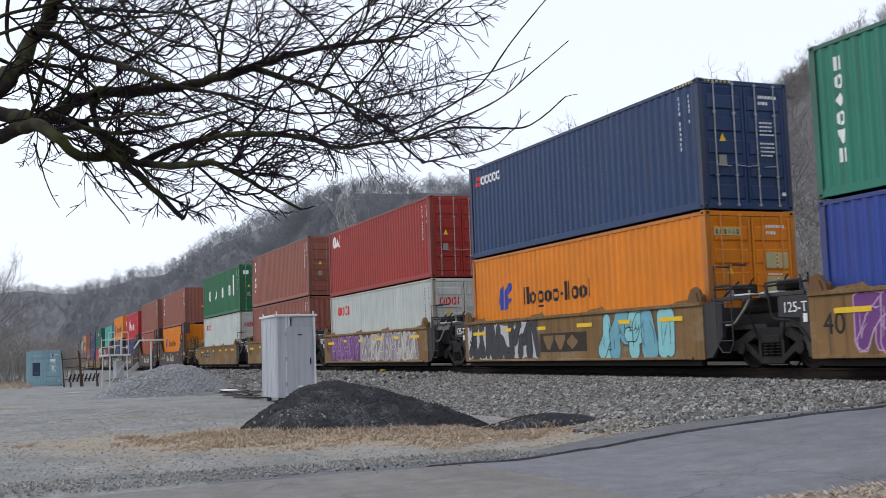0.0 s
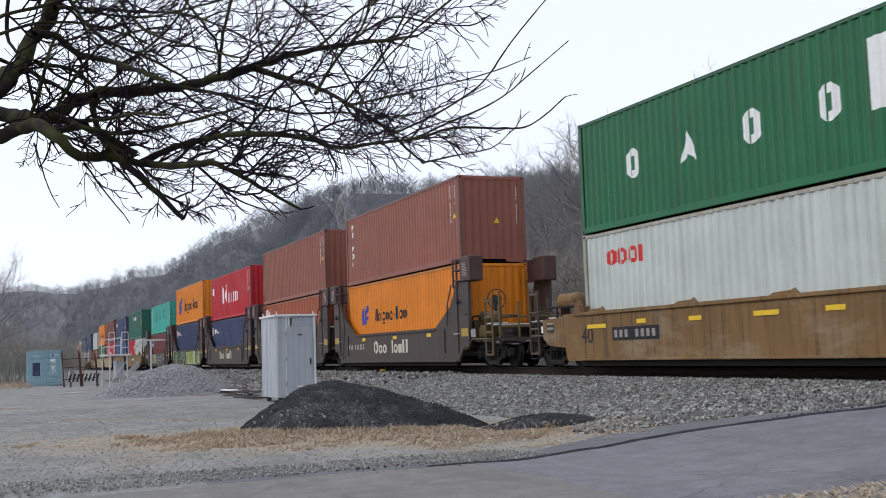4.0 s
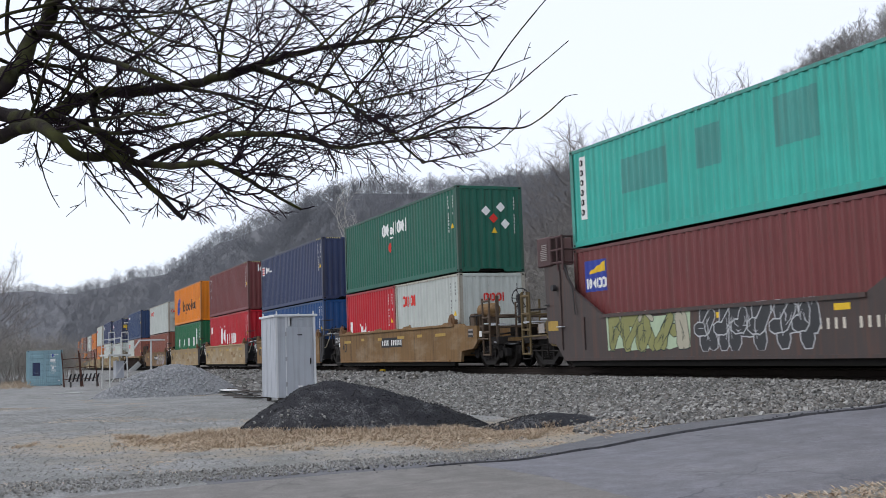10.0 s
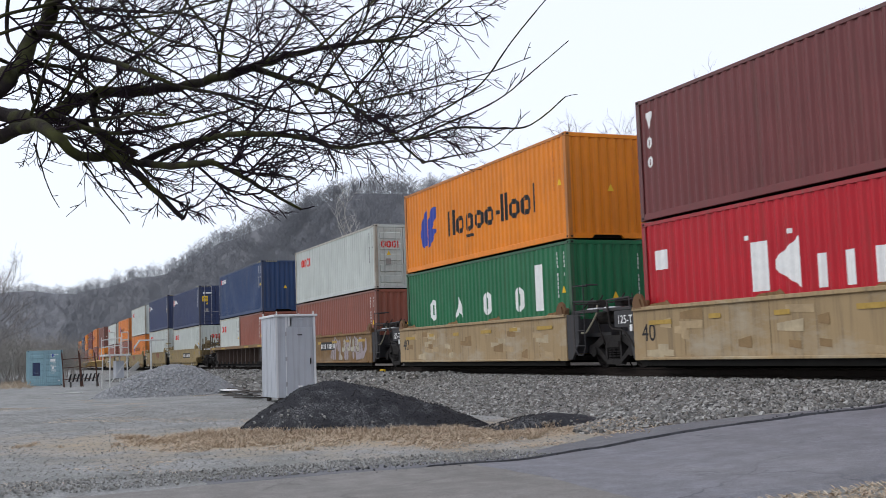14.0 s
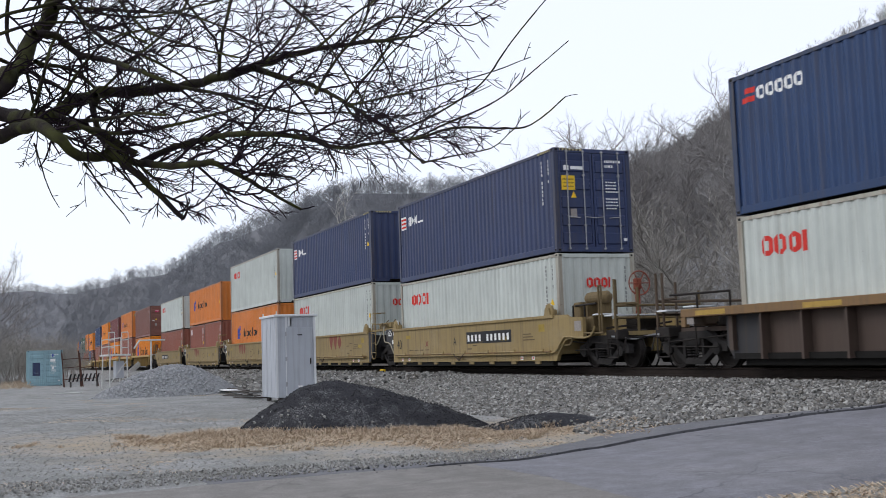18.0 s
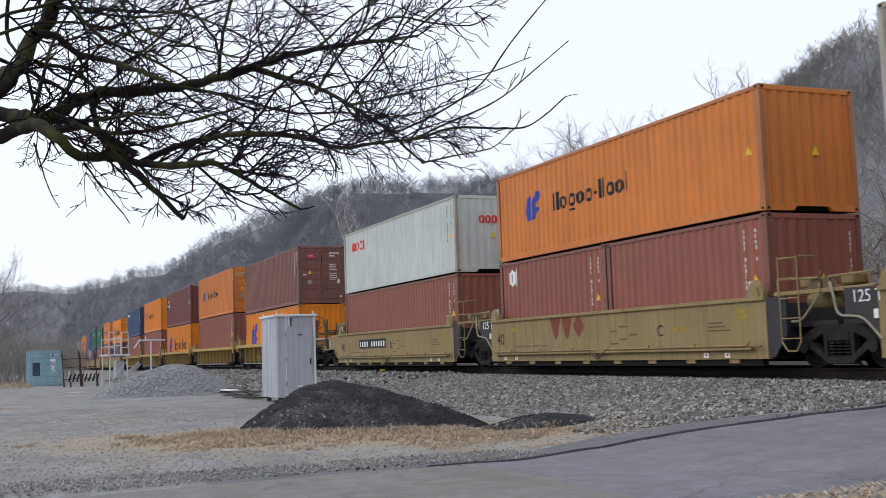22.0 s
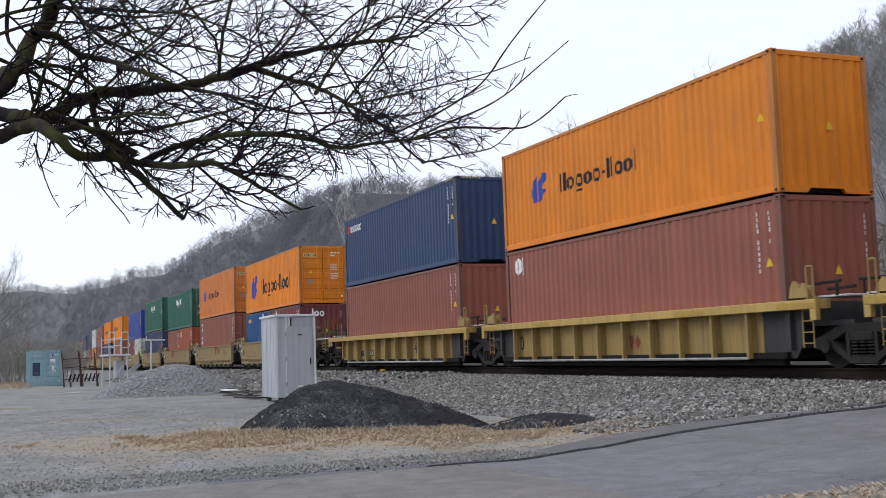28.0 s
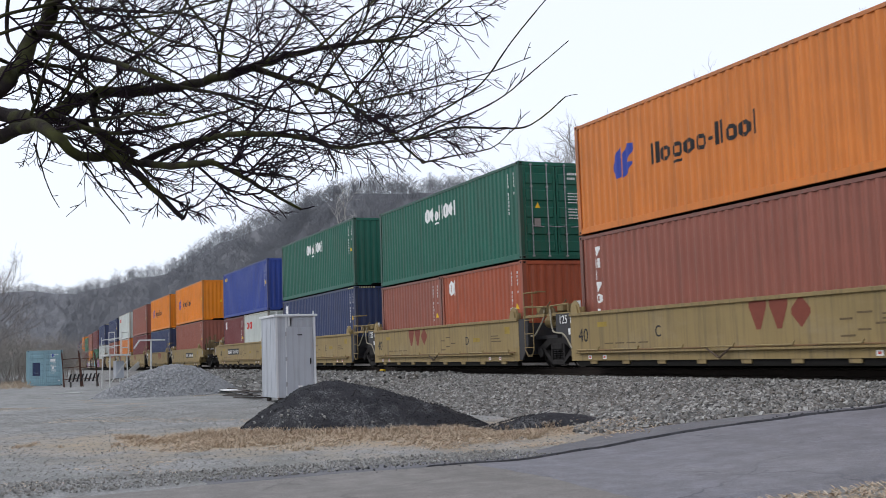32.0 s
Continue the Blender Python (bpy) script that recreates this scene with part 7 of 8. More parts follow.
        part("cross_bar", shared(("cross_bar", "F"), lambda: tubes_bm([((6.9, -1.25, 2.3), (7.6, -1.25, 2.32)), ((6.9, -0.9, 2.2), (7.6, -0.9, 2.22)), ((7.5, -1.25, 2.32), (7.5, -1.25, 2.05))], 0.03, 6), M_GREASE), None, e)


def stand_bm():
    """A low stepped bracket with rounded lugs that stands on the rim."""
    bm = bmesh.new()
    add_plate(bm, [(6.45, 2.0), (6.95, 2.0), (6.95, 2.2), (6.86, 2.3), (6.78, 2.22), (6.68, 2.32), (6.6, 2.38), (6.52, 2.26)], -HALF + 0.02, -HALF + 0.10)
    add_plate(bm, [(6.5, 2.0), (6.9, 2.0), (6.84, 2.26), (6.6, 2.34)], -HALF + 0.22, -HALF + 0.30)
    add_box(bm, (6.45, -HALF + 0.02, 2.0), (6.95, -HALF + 0.3, 2.06), 0.01)
    return bm


def bent_bm(pts, r):
    """A bent pipe through the given places."""
    line = curve_points([Vector(p) for p in pts], 0.08)
    vs, fs = rope_arrays([(line, [r] * len(line))], 7)
    bm = bmesh.new()
    made = [bm.verts.new(v) for v in vs]
    for f in fs:
        bm.faces.new([made[i] for i in f])
    return bm


def lug_bm():
    """A worn locking lug: a rounded ear with a hole block behind it."""
    bm = bmesh.new()
    add_plate(bm, [(5.68, 2.08), (6.18, 2.08), (6.2, 2.24), (6.12, 2.4), (5.98, 2.47), (5.84, 2.42), (5.74, 2.28)], -HALF - 0.01, -HALF + 0.06)
    add_plate(bm, [(5.76, 2.1), (6.14, 2.1), (6.06, 2.34), (5.86, 2.34)], -HALF - 0.05, -HALF - 0.008)
    add_box(bm, (5.7, -HALF + 0.06, 2.12), (6.16, -HALF + 0.16, 2.3), 0.02)
    return bm


def coupler_end(e, style, mat, endmat, lead):
    """The deck fittings at an end of a whole car; lead is true at the leading end, which carries the hand brake."""
    part("coupler", shared(("coupler",), lambda: box_bm((9.1, -0.14, 1.32), (9.72, 0.14, 1.6), 0.04), M_GREASE), None, e)
    part("coupler_jaw", shared(("coupler_jaw",), lambda: box_bm((9.66, -0.22, 1.24), (9.92, 0.10, 1.68), 0.06), M_GREASE), None, e)
    tank_z, tank_x = (2.52, 6.95) if style in "AE" else (2.32, 6.75)
    if style not in "FD":
        part("air_reservoir", shared(("air_reservoir", style), lambda: tank_bm(tank_x, -0.85, tank_z, 1.1, {"A": 0.22, "E": 0.17}.get(style, 0.18)), mat if style == "A" else endmat), None, e)
        for a in (0.2, 0.8):
            part("reservoir_cradle", shared(("reservoir_cradle", style, a), lambda: plate_bm([(tank_x + a, 1.6), (tank_x + a + 0.08, 1.6), (tank_x + a + 0.08, tank_z - 0.1), (tank_x + a, tank_z - 0.1)], -1.03, -0.67), endmat), None, e)
        part("bracket_box", shared(("bracket_box", style), lambda: box_bm((tank_x - 0.25, -1.15, 1.62), (tank_x + 0.1, -0.75, tank_z - 0.08), 0.03), endmat), None, e)
    if lead:
        part("brake_wheel", shared(("brake_wheel", style), lambda: wheel_bm(8.3 if style in "AE" else 7.7, -0.1 if style in "AE" else -0.75, 2.85, 0.31), M_BRAKE if style in "EF" else M_CARGREY), None, e, "rust-red hand brake wheel" if style in "EF" else "dark hand brake wheel")
    else:
        part("brake_chamber", shared(("brake_chamber", style), lambda: tank_bm(6.5, 0.2, 2.75, 0.45, 0.2), M_BRAKE if style in "EF" else M_GREASE), None, e, "rust-brown brake chamber" if style in "EF" else "")
    part("brake_rigging", shared(("brake_rigging",), lambda: tubes_bm([((6.6, -1.2, 1.42), (9.0, -1.2, 1.30)), ((6.9, -1.25, 1.18), (8.8, -1.25, 1.22)), ((7.6, -1.28, 1.62), (7.6, -1.28, 1.05)), ((9.05, -1.3, 1.55), (9.05, -1.3, 0.98)), ((8.6, -1.3, 0.98), (9.05, -1.3, 0.98)), ((8.6, -1.3, 0.98), (8.6, -1.3, 1.5)), ((9.3, -1.2, 1.45), (9.3, 0.2, 1.5)), ((9.3, -1.2, 1.45), (9.3, -1.3, 1.15))], 0.02, 5), M_GREASE), None, e)["kind"] = "stuff"
    part("end_sill_box", shared(("end_sill_box",), lambda: box_bm((8.55, -1.32, 1.42), (9.1, -0.45, 1.66), 0.02), M_GREASE), None, e)
    part("valve_box", shared(("valve_box", style), lambda: box_bm((7.95, -0.35, 1.63), (8.5, 0.35, 2.02), 0.04), M_GREASE), None, e)
    part("data_panel", shared(("data_panel", style), lambda: box_bm((7.34, -1.512, 1.68), (7.68, -1.503, 1.94)), M_NOTICE), None, e, "small pale data panel")
    if style == "A":
        part("panel_bar", shared(("panel_bar",), lambda: lines_bm(7.34, 7.68, 1.69, 1.95, 2, -1.512, -1), M_CARGREY), None, e)
    for nm, m, lab, pieces in (("hand_post", endmat, "", (((8.9, -1.2, 1.5), (8.9, -1.2, 2.9)), ((9.1, -0.7, 1.5), (9.1, -0.7, 2.7)), ((8.9, -1.2, 2.3), (9.1, -0.7, 2.3)))),
                               ("pipe_run", endmat, "", (((6.4, -1.46, 1.30), (7.0, -1.46, 1.34)), ((7.0, -1.46, 1.34), (7.3, -1.46, 1.62)), ((7.3, -1.46, 1.62), (8.7, -1.46, 1.60)))),
                               ("cut_lever", M_ROD, "pale uncoupling lever", (((8.9, -1.38, 1.50), (9.2, -0.9, 1.42)), ((9.2, -0.9, 1.42), (9.25, -0.15, 1.55)))),
                               ("side_ladder", endmat, "", (((8.3, -1.44, 1.1), (8.3, -1.44, 2.85)), ((8.78, -1.44, 1.1), (8.78, -1.44, 2.85)), ((8.3, -1.44, 2.75), (8.78, -1.44, 2.75)), ((8.3, -1.44, 2.25), (8.78, -1.44, 2.25)), ((8.3, -1.44, 1.8), (8.78, -1.44, 1.8)), ((8.3, -1.44, 1.12), (8.78, -1.44, 1.12)))),
                               ("end_railing", endmat, "", (((9.0, -1.3, 2.25), (9.0, 1.2, 2.25)), ((9.0, -1.3, 1.6), (9.0, -1.3, 2.9)), ((9.0, 1.2, 1.6), (9.0, 1.2, 2.6)), ((9.0, -1.3, 1.95), (9.0, 1.2, 1.95)))),
                               ("platform_rail", M_GREASE, "", (((6.6, -1.1, 2.35), (8.3, -1.42, 2.35)), ((6.6, -1.1, 2.35), (6.6, -1.1, 2.0)), ((7.5, -1.28, 2.35), (7.5, -1.28, 1.98)))),
                               ("brake_pipe", M_GREASE, "", (((7.3, -0.9, 1.70), (9.0, -0.7, 1.78)), ((7.4, 0.5, 1.75), (9.0, 0.6, 1.70)), ((8.2, -0.9, 1.62), (8.2, 0.9, 1.85))))):
        if nm in ("side_ladder", "pipe_run") and style in "FD":
            continue
        if nm == "side_ladder" and style == "E":
            nm, pieces = "grab_post", [((8.42, -1.40, 1.6), (8.42, -1.40, 2.78)), ((8.54, -1.40, 1.6), (8.54, -1.40, 2.78)), ((8.42, -1.40, 2.78), (8.54, -1.40, 2.78))]
        part(nm, shared((nm, style), lambda: tubes_bm(list(pieces), 0.034 if nm in ("side_ladder", "end_railing", "hand_post") else 0.026, 6), m), None, e, lab)
    part("end_walkway", shared(("end_walkway",), lambda: box_bm((8.55, -1.36, 2.0), (8.95, 1.0, 2.04), 0.008), M_GLINT), None, e, "glint-white steel walkway grating")
    part("lower_walkway", shared(("lower_walkway",), lambda: box_bm((7.75, -1.2, 2.06), (8.15, -0.6, 2.10), 0.008), M_GLINT), None, e, "glint-white steel walkway grating")
    part("control_valve", shared(("control_valve", style), lambda: box_bm((7.35, -1.25, 1.64), (7.8, -0.8, 2.04), 0.05), endmat), None, e)
    if style == "A":
        part("release_panel", shared(("release_panel",), lambda: box_bm((8.0, -1.44, 1.68), (8.16, -1.42, 1.86)), M_WHITE), None, e, "small white panel")
    if style == "E":
        part("train_pipe", shared(("train_pipe",), lambda: bent_bm([(8.35, -1.5, 1.78), (8.2, -1.53, 1.56), (7.8, -1.53, 1.50), (7.0, -1.53, 1.54), (6.75, -1.53, 1.50), (6.4, -1.54, 1.2), (6.2, -1.56, 1.14), (5.8, -1.56, 1.14)], 0.028), mat), None, e, "tan bent pipe along the car end")
        part("cover_plate", shared(("cover_plate",), lambda: plate_bm([(5.75, 2.16), (6.1, 2.16), (6.1, 2.42), (5.98, 2.46), (5.75, 2.46)], -HALF + 0.02, -HALF + 0.05), M_OLDWHITE), None, e, "pale bent cover plate")


def tank_bm(x, y, z, length, r):
    """A lying tank with domed ends."""
    bm = bmesh.new()
    prof = [(0.0, 0.35), (0.05, 0.75), (0.13, 1.0), (length - 0.13, 1.0), (length - 0.05, 0.75), (length, 0.35)]
    rings = [[bm.verts.new((x + a, y + r * k * math.cos(q), z + r * k * math.sin(q))) for q in (i * math.pi / 8 for i in range(16))] for a, k in prof]
    for a, b in zip(rings, rings[1:]):
        for i in range(16):
            bm.faces.new((a[i], a[(i + 1) % 16], b[(i + 1) % 16], b[i]))
    bm.faces.new(rings[0])
    bm.faces.new(rings[-1])
    bmesh.ops.recalc_face_normals(bm, faces=bm.faces)
    return bm


def well_car(style, front, back, pitch):
    """One well unit; front and back say whether that end is the end of a whole car."""
    mat = WELL[style]
    label = {"A": "rusty ochre well car unit with stained sides", "E": "tan well car unit with step bars along its side", "B": "grey-brown well car unit with tall end posts",
             "F": "yellow well car unit with ribbed sides", "D": "sooty well car unit with ribbed sides and a yellow rim"}[style]
    endmat = M_ENDBROWN if style in "AD" else M_ENDTAN
    root = tagged(new("well_car"), label, "rail car", group="train of well cars")
    h = {"A": 6.2, "E": 6.25, "B": 6.9, "F": 5.45, "D": 5.45}[style]
    well_sides(root, style, mat, h, front, back)
    f0, f1 = (1.14, 1.26) if style in "FD" else (1.30, 1.44)
    # black flanges added below the sills, shade given as their colour
    for s in (-1, 1):
        part("bottom_flange", shared(("bottom_flange", s, style in "FD"), lambda: box_bm((-6.0, min(s * f0, s * f1), 0.79), (6.0, max(s * f0, s * f1), SILL0 + 0.004)), M_DARK), None, root, "black flange added for the shade under the sill")
    part("floor_pan", shared(("floor_pan",), lambda: box_bm((-6.2, -1.38, SILL0), (6.2, 1.38, SILL0 + 0.12)), M_DARK), None, root)
    for k, end in ((1, front), (-1, back)):
        far = 9.15 if end else 7.62
        def deck():
            bm = bmesh.new()
            add_box(bm, (6.22, -1.38, 1.1), (6.34, 1.38, 2.0))
            add_box(bm, (6.3, -1.0 if style != "B" else -1.28, 1.52), (far, 1.0 if style != "B" else 1.28, 1.62))
            add_box(bm, (6.3, -0.28, 1.12), (far, 0.28, 1.52))
            return bm
        e = part("end_platform", shared(("end_platform", style, end), deck, mat if (end or style == "B") else M_CARGREY), None, root)
        if k < 0:
            e.matrix_local = Matrix.Diagonal((-1, 1, 1, 1))
        if style in "AE":
            part("locking_lug", shared(("locking_lug", style), lug_bm, M_LUG if style == "A" else mat), None, e, "worn locking lug on the top chord")
        for hy in (-0.35, 0.3):
            part("air_hose", shared(("air_hose", hy, end), lambda: bent_bm([(far - 0.5 + 0.12 * i, hy, 1.45 - 0.75 * math.sin(math.pi * i / 8)) for i in range(9)], 0.022), M_DARK), None, e)
        if end:
            coupler_end(e, style, mat, endmat, k > 0)
            truck(root, k * 8.0)
        else:
            inner_end(e, style, mat, k)
    if not back:
        truck(root, -pitch / 2)
    return root


def side_paint(root, shapes, mat, name, label=""):
    return sheet_marks(name, shapes, mat, root, y=-HALF - 0.001, wavy=False, label=label)


def writing(root, text, x, z, h, mat, y, name="stencil"):
    """Readable stencil lettering on the near side."""
    cu = bpy.data.curves.new(name, "FONT")
    cu.body, cu.size, cu.extrude = text, h * 1.4, 0.002
    tmp = new(name, cu)
    me = bpy.data.meshes.new_from_object(tmp)
    bpy.data.objects.remove(tmp)
    bpy.data.curves.remove(cu)
    me.materials.clear()
    me.materials.append(mat)
    ob = new(name, me)
    ob.parent = root
    ob.matrix_local = pose(x, y, z, 90, 0, 0)
    return ob


GRAFFITI = {k: plain("spray_" + k, c, 0.6, 0, 0.12, 5, 0) for k, c in {"silver": (0.48, 0.49, 0.50), "black": (0.02, 0.02, 0.022), "aqua": (0.25, 0.55, 0.58), "purple": (0.16, 0.05, 0.2), "pink": (0.50, 0.34, 0.50),
                                                                          "lime": (0.36, 0.38, 0.08), "mint": (0.42, 0.52, 0.36), "cream": (0.42, 0.39, 0.30), "white": (0.62, 0.66, 0.66), "mauve": (0.25, 0.19, 0.22), "night": (0.03, 0.045, 0.042), "soot": (0.045, 0.046, 0.05), "sky": (0.16, 0.38, 0.46), "violet": (0.10, 0.03, 0.14), "ash": (0.33, 0.28, 0.29), "olive": (0.26, 0.26, 0.10)}.items()}


def graffiti(root, x0, x1, z0, z1, fill, edge, seed, back=None, low=None, fat=(0.15, 0.2), grow=0.035, wild=0.0):
    """Abstract sprayed forms: fat bent bands with a thin edge over a ragged ground colour, no readable letters."""
    rnd = random.Random(seed)
    def clip(z):
        return min(z1 + 0.04, max(z0 - 0.03, z))

    def sheet(name, faces, mat):
        bm = bmesh.new()
        for i, (pts, y) in enumerate(faces):
            bm.faces.new([bm.verts.new((px, y - 0.00002 * (i % 5), clip(pz))) for px, pz in pts])
        bmesh.ops.recalc_face_normals(bm, faces=bm.faces)
        part(name, bm, mat, root)["kind"] = "stuff"

    if back:
        n = max(6, int((x1 - x0) / 0.35))
        tops = [(x0 + (x1 - x0) * i / n, z1 - rnd.uniform(0, 0.22)) for i in range(n + 1)]
        lows = [(x0 + (x1 - x0) * i / n + rnd.uniform(-0.1, 0.1), z0 + rnd.uniform(0, 0.10)) for i in range(n + 1)]
        sheet("graffiti_ground", [([lows[i], lows[i + 1], tops[i + 1], tops[i]], -HALF - 0.0025) for i in range(n)], back)
    cells = []
    x = x0 + 0.1
    while x < x1 - 0.45:
        w = rnd.uniform(0.62, 0.95)
        grid = [(x + w * (0.18 + 0.32 * i) + rnd.uniform(-wild, wild), z0 + (z1 - z0) * (0.16 + 0.34 * j) + rnd.uniform(-wild, wild) * 0.5) for i in range(3) for j in range(3)]
        a = rnd.choice((0, 3))
        path = [grid[a], grid[a + 2 if rnd.random() < 0.6 else a + 1], grid[rnd.choice((3, 4, 5))], grid[rnd.choice((6, 7, 8))], grid[rnd.choice((6, 8))]]
        cells.append((path, rnd.uniform(*fat)))
        if rnd.random() < 0.75:
            cells.append(([grid[rnd.choice((0, 1))], grid[4], grid[rnd.choice((5, 8))]], rnd.uniform(*fat) * 0.8))
        if wild and rnd.random() < 0.7:
            tip = grid[rnd.choice((2, 8))]
            cells.append(([tip, (tip[0] + rnd.uniform(-0.3, 0.35), tip[1] + rnd.uniform(0.1, 0.3))], rnd.uniform(0.04, 0.08)))
        x += w * 0.78

    def band(ax, az, bx, bz, k):
        q = math.atan2(bz - az, bx - ax)
        n = 4 if wild else 7
        out = [(ax + k * math.cos(q + math.pi / 2 + i * math.pi / (n - 1)), az + k * math.sin(q + math.pi / 2 + i * math.pi / (n - 1))) for i in range(n)]
        return out + [(bx + k * 0.85 * math.cos(q - math.pi / 2 + i * math.pi / (n - 1)), bz + k * 0.85 * math.sin(q - math.pi / 2 + i * math.pi / (n - 1))) for i in range(n)]

    rims, inks, tones = [], [], []
    for step, (path, r) in enumerate(cells):
        y = -HALF - 0.004 - 0.0005 * (step % 12)
        for p, q in zip(path, path[1:]):
            rims.append((band(*p, *q, r + grow), y))
            (tones if low and step % 3 == 2 else inks).append((band(*p, *q, r), y - 0.00025))
    for name, faces, mat in (("graffiti_edge", rims, edge), ("graffiti_fill", inks, fill), ("graffiti_tone", tones, low)):
        if faces:
            sheet(name, faces, mat)
    strokes = []
    for path, r in cells:
        for (ax, az), (bx, bz) in zip(path, path[1:]):
            d = Vector((bx - ax, bz - az))
            if d.length < 0.15 or rnd.random() < 0.3:
                continue
            n = Vector((-d.y, d.x)).normalized() * r * rnd.choice((-0.45, 0.1, 0.45))
            w = Vector((-d.y, d.x)).normalized() * rnd.uniform(0.010, 0.02)
            a, m, b = Vector((ax, az)) + n + d * 0.12, Vector((ax, az)) + n * 1.6 + d * 0.5, Vector((ax, az)) + n + d * 0.85
            strokes += [[tuple(p) for p in (a - w * 0.4, m - w, m + w, a + w * 0.4)], [tuple(p) for p in (m - w, b - w * 0.3, b + w * 0.3, m + w)]]
    sheet("graffiti_highlight", [(q, -HALF - 0.0105) for q in strokes], edge)

# ---- the train: whole cars, their units, their loads ----
# (middle of the leading unit, pitch, style, units); a unit is (upper, lower); a box is size:colour:mark, with + for doors leading
CARS = [
    (-9.49, 15.63, "A", ["40H:jade:china 40:cobalt:", "40H:seaco:see+ 40H:orange:liner+", "40H:brick:cee+ 40:white:rings+", "40H:brown:column+ 40H:brown:", "40H:green:spread+ 40H:white:rings+"]),
    (-92.06, 15.41, "B", ["40H:brown:column 40H:orange:liner", "40H:brown: 40H:rust:cee", "40H:red:kay 40:navy:stripes", "40H:orange:LINER 40H:navy:stripes", "40:teal:teal 40:maroon:panel"]),
    (-173.44, 15.63, "C", ["40H:pine:placard 20:white:rings/20:red:kay", "40H:navy:stripes 40:blue:", "40H:maroon:tex 40H:red:kay", "40H:orange:LINER 40H:green:spread", "40:white:rings+ 40:brown:"]),
    (-255.43, 15.6, "D", ["40H:seaco:see 20:brown:/20:white:rings"]),
    (-275.24, 15.39, "E", ["40H:navy:stripes+ 40:white:rings", "40H:navy:stripes 40H:white:rings", "40H:white:rings 40H:faded:liner", "40:faded:liner 20:brown:/20:brown:block", "40:white:rings 40:brown:"]),
    (-356.53, 15.67, "F", ["40H:umber:+ 40:orange:LINER", "40H:faded:liner+ 40H:brown:", "40H:maroon:panel 40H:orange:LINER", "40H:orange:liner 40H:brown:block", "40H:seaco:see 40H:brown:"]),
    (-438.92, 15.50, "E", ["40H:orange:LINER+ 20:maroon:tex/20:blue:gold", "40H:faded:liner+ 40H:brown:column", "40H:pine:centre+ 20:rust:block/20:brown:", "40H:pine:centre 40H:navy:block", "40H:cobalt:gold 20:white:rings/20:maroon:block"]),
    (-520.7, 15.5, "E", ["40H:orange:liner 40H:brown:", "40H:orange:liner 40H:navy:", "40H:brown: 40H:maroon:", "40H:white:rings 40H:faded:", "40H:navy: 40H:brown:"]),
    (-602.5, 15.6, "A", ["40H:navy: 40H:white:", "40H:maroon: 40:green:", "40H:brown: 40:orange:", "40:green: 40:maroon:", "40H:orange:liner 40H:brown:"]),
    (-684.7, 15.5, "E", ["40H:maroon: 40:white:", "40H:seaco: 40:brown:", "40H:brown: 40:faded:"]),
]


def slid(t):
    """How far the train has rolled after t seconds."""
    knots = [(0.0, 13.44), (10.0, 13.57), (17.0, 13.55), (20.0, 13.70), (25.0, 13.76), (32.0, 13.84), (40.0, 13.84)]
    s = 0.0
    for (a, va), (b, vb) in zip(knots, knots[1:]):
        e = min(max(t, a), b)
        s += (e - a) * (va + (va + (vb - va) * (e - a) / (b - a))) / 2
    return s


MOVERS = []


def box_from(text, x, z):
    size, colour, mark = text.split(":")
    doors = mark.endswith("+")
    L, H = SIZES[size]
    feet = {"40H": "tall forty-foot", "40": "forty-foot", "20": "twenty-foot"}[size]
    where = "stacked on another" if z > 2 else "seated in a well car"
    c = container(size, colour, doors, LOOKS[colour] + " corrugated steel " + feet + " container " + where, MARKS[mark.rstrip("+")])
    MOVERS.append((c, x, z))
    return H


M_STENCIL = plain("faint_dark_stencil", (0.13, 0.09, 0.045), 0.7, 0, 0.3, 10, 0)
M_CREAM = plain("faded_cream_marking", (0.62, 0.57, 0.48), 0.7, 0, 0.2, 12, 0)
M_PALEWELL = painted("sun_bleached_car_paint", (0.37, 0.26, 0.135), 0.55, 0.5, 0.75, scuff=0.75)
M_PATCH = [plain("bleached_patch", (0.42, 0.31, 0.18), 0.8, 0, 0.3, 3, 0), plain("cream_patch", (0.45, 0.365, 0.24), 0.8, 0, 0.3, 3, 0), plain("brown_patch", (0.27, 0.175, 0.085), 0.8, 0, 0.3, 3, 0)]
M_GREYD = plain("faded_black_panel", (0.045, 0.038, 0.030), 0.75, 0, 0.3, 6, 0)
PAINTED = []
mid_of = {}
for mid, pitch, style, units in CARS:
    for i, load in enumerate(units):
        x = mid - pitch * i
        st = "A" if style == "C" else style
        car = well_car(st, i == 0, i == len(units) - 1, pitch)
        if style == "C" and i in (2, 3):
            for ob in car.children_recursive:
                if ob.name.startswith(("side_sill", "top_chord", "bottom_chord")):
                    ob.material_slots[0].link = "OBJECT"
                    ob.material_slots[0].material = M_PALEWELL
            tagged(car, "sun-bleached tan well car unit with pale scuffs", "rail car", group="train of well cars")
        MOVERS.append((car, x, 0.0))
        PAINTED.append((car, style, i, x))
        mid_of[x] = mid
        upper, lower = load.split(" ")
        low = lower.split("/")
        if len(low) == 1:
            H = box_from(low[0], x, BASE)
        else:
            H = box_from(low[0], x + 3.06, BASE)
            box_from(low[1], x - 3.06, BASE)
        box_from(upper, x, BASE + H + 0.028)

